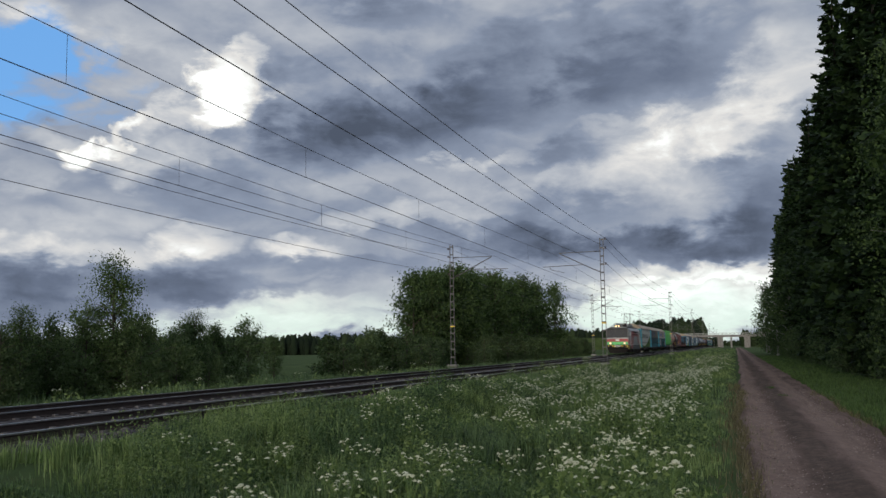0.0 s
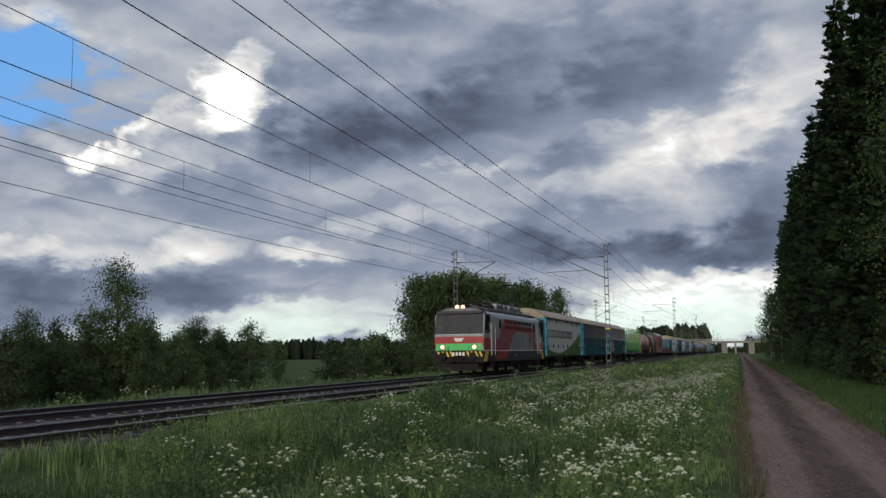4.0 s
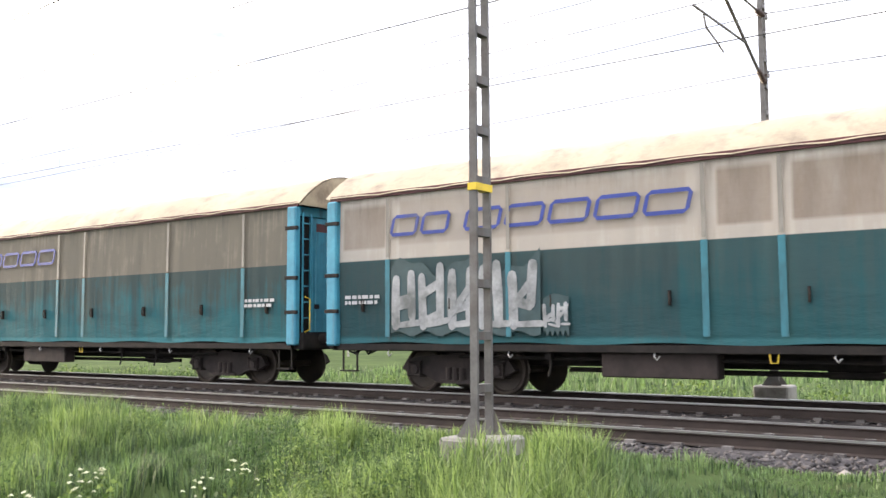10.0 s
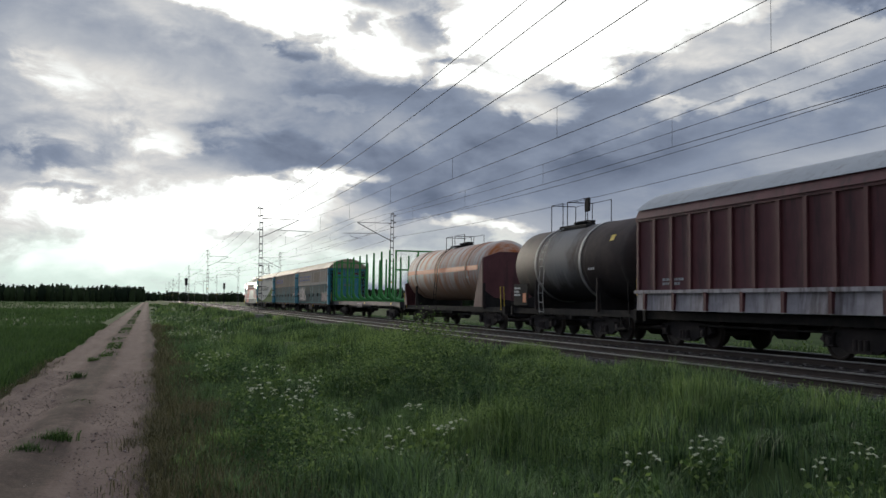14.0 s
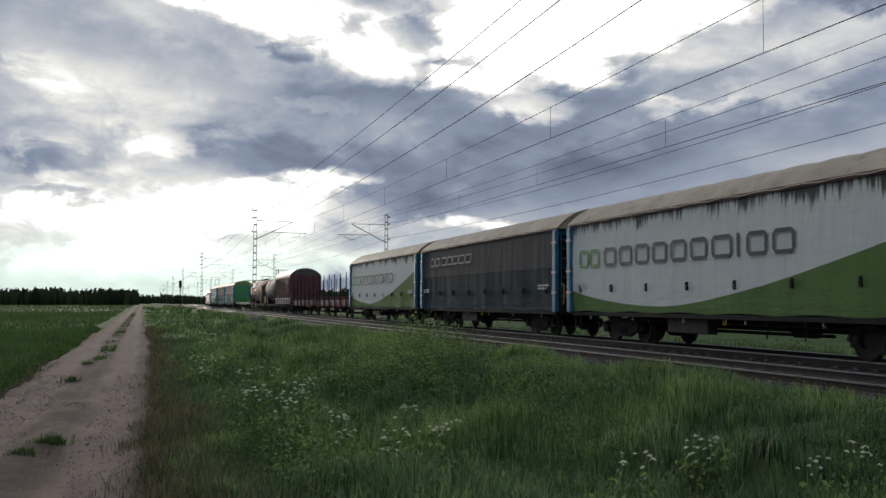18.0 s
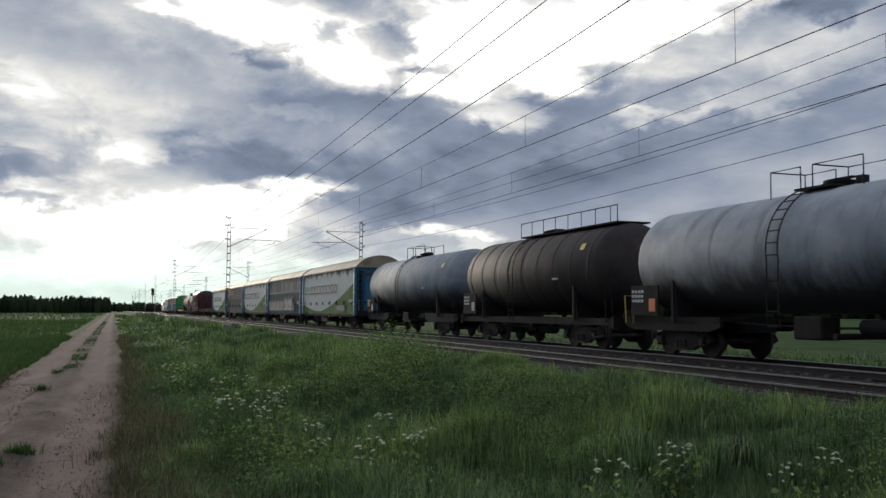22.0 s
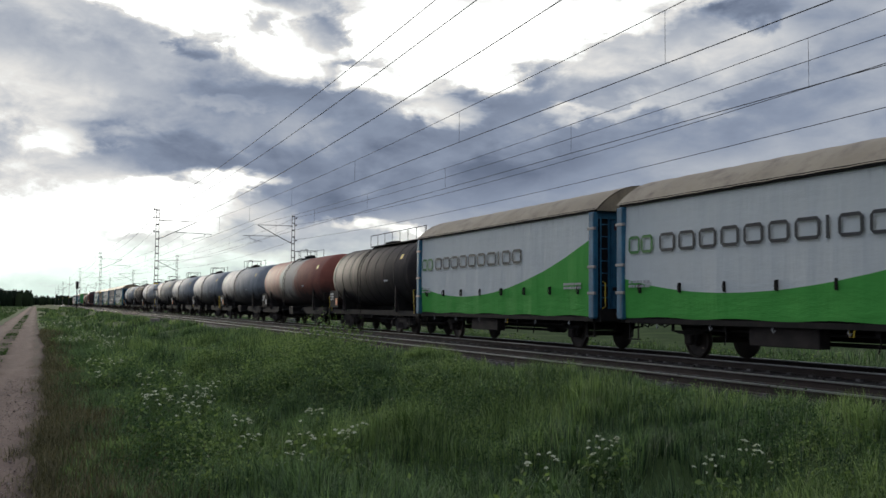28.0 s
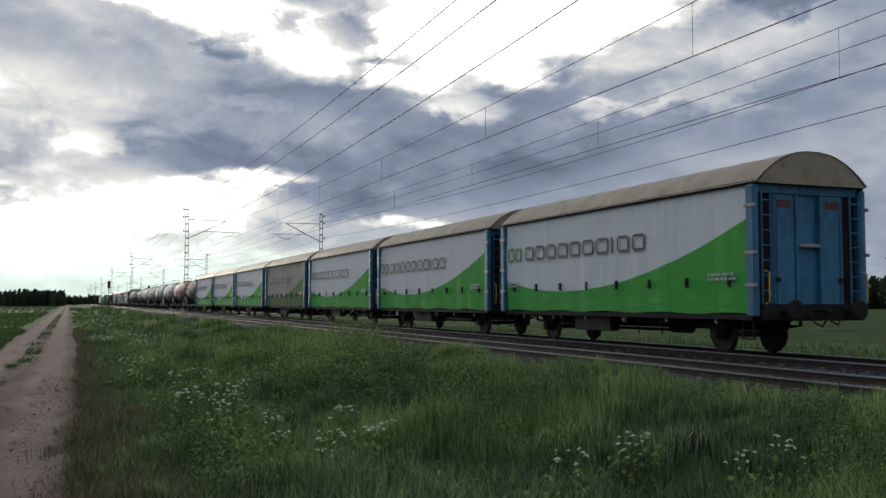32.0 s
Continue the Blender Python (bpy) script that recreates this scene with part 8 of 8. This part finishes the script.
def build_trees():
    rng = random.Random(77)
    # spruce wood beyond the road
    spots = [[], [], []]
    for i in range(34):
        x = 36.5 + 3.1 * i * (1 + 0.012 * i) + rng.uniform(-1.2, 1.2)
        spots[i % 3].append((x, -7.3 - 0.006 * x + rng.uniform(-0.9, 0.4), rng.uniform(0, 360), rng.uniform(0.85, 1.12)))
        if i % 3 == 0:
            spots[(i + 1) % 3].append((x + 1, -13.0 + rng.uniform(-1.5, 1.5), rng.uniform(0, 360), rng.uniform(0.95, 1.2)))
    for k, h in enumerate((24.0, 22.0, 23.2)):
        plant("spruce_tree", "tall dark green spruce at the edge of the wood", spruce(h, 60 + k), BARK, spots[k], "spruces beside the road")
    # broadleaved trees and shrubs in front of it
    plant("birch_tree", "leafy green birch in front of the spruces", broadleaf(15.0, 71, 26000, 0.125, 0.15, 0.06, slim=True, tight=0.7), BIRCH_BARK,
          [(40.5, -7.9, 20, 1.0), (45.0, -8.2, 140, 0.95), (36.0, -8.0, 230, 1.1), (49.5, -7.4, 90, 0.55), (57, -7.4, 310, 0.45)], "birches beside the road")
    plant("birch_tree", "leafy green birch further along the road", broadleaf(13.0, 72, 3600, 0.30, 0.17, 0.06, slim=True, tight=0.8), BIRCH_BARK, [(118, -6.4, 10, 0.85), (150, -6.2, 60, 0.9), (180, -6.0, 200, 0.95), (215, -6.5, 20, 1.0)], "birches beside the road")
    under = [(34 + 3.6 * i + rng.uniform(-1, 1), -6.5 - 0.008 * i + rng.uniform(-0.5, 0.4), rng.uniform(0, 360), rng.uniform(0.7, 1.5)) for i in range(36)]
    plant("undergrowth_shrub", "dense green shrub at the foot of the wood", broadleaf(2.6, 73, 2200, 0.13, 0.34, 0.02, SHRUB), BARK, under, "shrubs along the wood")
    # grove across the line
    rng = random.Random(5)
    grove = []
    for i in range(38):
        u = (i + rng.uniform(-0.3, 0.3)) / 31 if i < 32 else rng.uniform(0.0, 0.32)
        tall = np.interp(u, (0, 0.12, 0.22, 0.35, 0.6, 0.85, 1.0), (0.80, 0.90, 0.92, 0.98, 1.08, 1.10, 1.02))
        grove.append((92 + 82 * u, 33 + rng.uniform(-3, 0 if u < 0.2 else 5), rng.uniform(0, 360), float(tall) * rng.uniform(0.95, 1.05)))
    plant("grove_tree", "slender leafy aspen of the grove across the railway", broadleaf(12.0, 81, 6500, 0.30, 0.19, 0.10, BIRCH, slim=True, tight=0.8), BARK, grove[::2], "grove across the railway")
    plant("grove_tree", "round-topped leafy aspen of the grove across the railway", broadleaf(11.8, 82, 6500, 0.30, 0.21, 0.08, BIRCH, tight=0.8), BARK, grove[1::2], "grove across the railway")
    rng = random.Random(6)
    # shrub belt across the line
    belt = [(rng.uniform(26, 47), rng.uniform(25, 30), rng.uniform(0, 360), rng.uniform(0.8, 1.35)) for _ in range(26)]
    belt += [(rng.uniform(58, 175), rng.uniform(24.5, 29), rng.uniform(0, 360), rng.uniform(0.7, 1.25)) for _ in range(70)]
    plant("willow_shrub", "dense dark green willow shrub beyond the rails", broadleaf(2.9, 93, 7000, 0.085, 0.36, 0.02, SHRUB), BARK, belt[:26], "shrubs across the railway")
    belt = belt[26:]
    plant("willow_shrub", "bushy dark green willow shrub across the railway", broadleaf(2.9, 91, 1900, 0.19, 0.36, 0.02, SHRUB), BARK, belt[::2], "shrubs across the railway")
    plant("willow_shrub", "loose grey-green willow shrub across the railway", broadleaf(3.1, 92, 1500, 0.15, 0.40, 0.05, SHRUB), BARK, belt[1::2], "shrubs across the railway")
    plant("small_tree", "small wind-blown birch above the shrubs", broadleaf(6.0, 95, 12000, 0.095, 0.21, 0.20, BIRCH, tight=0.85), BARK, [(34.8, 26.2, 0, 1.0), (28.0, 27.5, 120, 0.66), (29.5, 26.5, 200, 0.62), (42.5, 27.0, 50, 0.66), (46.0, 28.0, 260, 0.55), (57, 30, 40, 0.5)], "small birches across the railway")
    plant("small_tree", "thin young birch seen beyond the wagons", broadleaf(5.0, 96, 900, 0.2, 0.2, 0.3, BIRCH), BIRCH_BARK, [(-38, 52, 0, 1.3), (-46, 52, 120, 1.1), (-30, 56, 120, 1.0)], "young birches beyond the wagons")


def build_far_woods():
    """Distant wood edges as close-set lumpy crowns, three rows deep."""
    rng = np.random.default_rng(101)
    vs, fs, cards, cf, base, cbase = [], [], [], [], 0, 0
    ring = np.arange(6) * math.pi / 3
    for az0, az1, dist, h in ((36, 69, 430, 9.0), (69, 79, 520, 9.0), (79, 84.2, 560, 12.0), (84.2, 88.1, 610, 18.5), (88.1, 89.25, 700, 8.0), (89.25, 90.5, 950, 5.2), (90.5, 97, 640, 11.0), (6, 40, 380, 11), (-62, 8, 330, 11), (-80, -60, 520, 9), (-90.4, -79, 760, 7), (-106, -90.2, 470, 7.6), (97, 130, 300, 16), (-140, -106, 420, 11)):
        count = int(abs(az1 - az0) / 57.3 * dist / 0.95)
        for k in range(count):
            az = az0 + (az1 - az0) * (k + rng.random()) / count
            d = dist + (k % 3) * 9 + rng.uniform(0, 7)
            hh = h * rng.uniform(0.84, 1.02) * (1 + 0.05 * math.sin(az * 1.9) + 0.04 * math.sin(az * 5.3)) + (d - dist) * 0.015
            p = heading(az, 0)
            x, y = p.x * d, p.y * d
            spiky = rng.random() < 0.35
            radii = (0.17, 0.22, 0.17, 0.085) if spiky else (0.16, 0.25, 0.27, 0.15)
            v = [(x + hh * q * rng.uniform(0.75, 1.2) * math.cos(a), y + hh * q * rng.uniform(0.75, 1.2) * math.sin(a), -1.2 + (hh + 1) * lv * rng.uniform(0.95, 1.05)) for q, lv in zip(radii, (0.0, 0.30, 0.58, 0.82)) for a in ring]
            v.append((x, y, -1.2 + (hh + 1)))
            for r in range(3):
                for j in range(6):
                    k = (j + 1) % 6
                    fs.append((base + r * 6 + j, base + r * 6 + k, base + r * 6 + 6 + k, base + r * 6 + 6 + j))
            for j in range(6):
                fs.append((base + 18 + j, base + 18 + (j + 1) % 6, base + 24, base + 24))
            vs.extend(v)
            base += 25
            m = 9
            lv = rng.uniform(0.35, 1.0, m)
            r = hh * 0.22 * (1.05 - lv) ** 0.6
            a = rng.uniform(0, 6.28, m)
            c, g = leaf_cards(rng, np.stack([x + r * np.cos(a), y + r * np.sin(a), -1.2 + (hh + 1) * lv], 1), 1.7)
            cards.append(c), cf.append(g + cbase)
            cbase += len(c)
    quads = np.array([f for f in fs if f[2] != f[3]])
    tips = np.array([f[:3] for f in fs if f[2] == f[3]])
    v = np.concatenate([np.array(vs), np.concatenate(cards)])
    tagged(new("far_woods", fast_mesh("far_woods", v, [np.concatenate([quads, np.concatenate(cf) + base]), tips], FAR_LEAF)), "dark line of distant woods beyond the fields", "woods", kind="stuff")


# ---- bridge and small things ----
def build_bridge():
    b = thing("road_bridge", "grey concrete road bridge over the railway in the distance", "bridge", pose(505, 0, 0))
    part("deck", Shape().box(-5, 5, -42, 46, 5.0, 6.1), CONCRETE, b)
    for x in (-4.9, 4.7):
        rail = Shape().box(x, x + 0.1, -42, 46, 7.0, 7.1).box(x, x + 0.06, -42, 46, 6.5, 6.56)
        for k in range(45):
            rail.box(x, x + 0.1, -42 + 2 * k, -41.9 + 2 * k, 6.1, 7.1)
        part("railing", rail, GREY_STEEL, b)
    for y0, y1 in ((5.9, 8.6), (-7.5, -4.6)):
        part("abutment", Shape().box(-4.5, 4.5, y0, y1, -1.0, 5.0, 0.1), CONCRETE, b, "dark weathered concrete abutment")
    for y in (1.8, 21.0):
        part("pillar", Shape().box(-4, 4, y - 0.45, y + 0.45, -1.0, 5.0, 0.1), CONCRETE, b)
    for y0, y1, s in ((-75, -9, 1), (30, 90, -1)):
        bank = Shape().prism([(y0, -1.0), (y1 + 4 * s if s > 0 else y1, -1.0), (y1 if s > 0 else y1, 5.6 if s < 0 else -1.0), (y1 - 9 if s > 0 else y0 + 9, 5.6), (y0 if s > 0 else y0 - 4, 5.6 if s > 0 else -1.0)], -14, 14)
        part("embankment", bank, GRASS_GROUND, b, "grassy bridge embankment")


def build_small():
    rng = random.Random(9)
    # tufts growing in the road
    tuft_rng = np.random.default_rng(4)
    for x, y, n, h in ((-11.2, -0.93, 260, 0.17), (-10.5, -1.12, 200, 0.13), (-15.2, -0.93, 110, 0.09), (-9.3, -1.5, 240, 0.10), (30, -1.3, 120, 0.12), (36, -1.2, 90, 0.10), (-20, -1.3, 150, 0.16), (-25, -1.25, 150, 0.16)):
        xs, ys = tuft_rng.normal(x, 0.10, n), tuft_rng.normal(y, 0.08, n)
        v, (a, b) = blades(tuft_rng, xs, ys, np.full(n, -0.40), h * tuft_rng.uniform(0.5, 1.2, n), np.full(n, 0.012), tuft_rng.uniform(0.2, 0.9, n))
        tagged(new("grass_tuft", fast_mesh("grass_tuft", v, [a, b], GRASS_SHORT)), "small dark green grass tuft growing in the road", "grass tuft", "tufts in the road")
    # gravel on the road
    g = np.random.default_rng(6)
    n = 14000
    x = np.concatenate([g.uniform(-22, -6, n // 2), g.uniform(8, 34, n - n // 2)])
    y = g.uniform(-2.4, 0.05, n)
    r = g.uniform(0.004, 0.012, n) * np.where(g.random(n) < 0.02, 2.4, 1)
    octa = np.array([(1, 0, 0), (-1, 0, 0), (0, 1, 0), (0, -1, 0), (0, 0, 0.7), (0, 0, -0.7)], float)
    tri = np.array([(0, 2, 4), (2, 1, 4), (1, 3, 4), (3, 0, 4), (2, 0, 5), (1, 2, 5), (3, 1, 5), (0, 3, 5)])
    v = octa[None] * (r[:, None, None] * g.uniform(0.6, 1.3, (n, 6, 1))) + np.stack([x, y, np.full(n, -0.395)], 1)[:, None]
    tagged(new("road_gravel", fast_mesh("road_gravel", v.reshape(-1, 3), (np.arange(n)[:, None, None] * 6 + tri[None]).reshape(-1, 3), ROAD_STONE)), "loose gravel stones scattered on the road", "gravel", kind="stuff")
    # marker posts beyond the rails
    for x, y in ((29.6, 21.0),):
        p = thing("marker_post", "thin pale marker post beyond the rails", "post", pose(x, y, float(ground_z(x, y))), "marker posts")
        part("post", Shape().box(-0.016, 0.016, -0.016, 0.016, -0.1, 0.46, 0.004), CONCRETE, p)
        part("cap", Shape().box(-0.022, 0.022, -0.022, 0.022, 0.46, 0.52, 0.006), WHITE, p)
    # signal mast and cabinet far along the line
    for x, y, h in ((-215, 8.0, 6.2), (-160, 19.8, 5.4), (-262, 19.9, 6.0)):
        s = thing("signal_mast", "dark signal mast beside the track in the distance", "signal", pose(x, y, -0.3), "signals along the line")
        part("pole", Shape().tube([(0, 0, 0), (0, 0, h)], 0.09, 8), BLACK, s)
        part("signal_head", Shape().box(-0.12, 0.12, -0.3, 0.3, h - 1.6, h, 0.05), BLACK, s)
        part("base", Shape().box(-0.3, 0.3, -0.3, 0.3, -0.3, 0.3, 0.03), CONCRETE, s)


build_grass()
herb_patch()
build_parsley()
build_trees()
build_far_woods()
build_bridge()
build_small()

# ---- movement ----
def motions():
    """The train runs past at an even speed towards -x."""
    for ob, front in TRAIN:
        walk(ob, [(t, pose(front - SPEED * t, Y_FAR, 0)) for t in (0.0, 4.0, 8.0, 12.0, 16.0, 20.0, 24.0, 28.0, 32.0)])


motions()
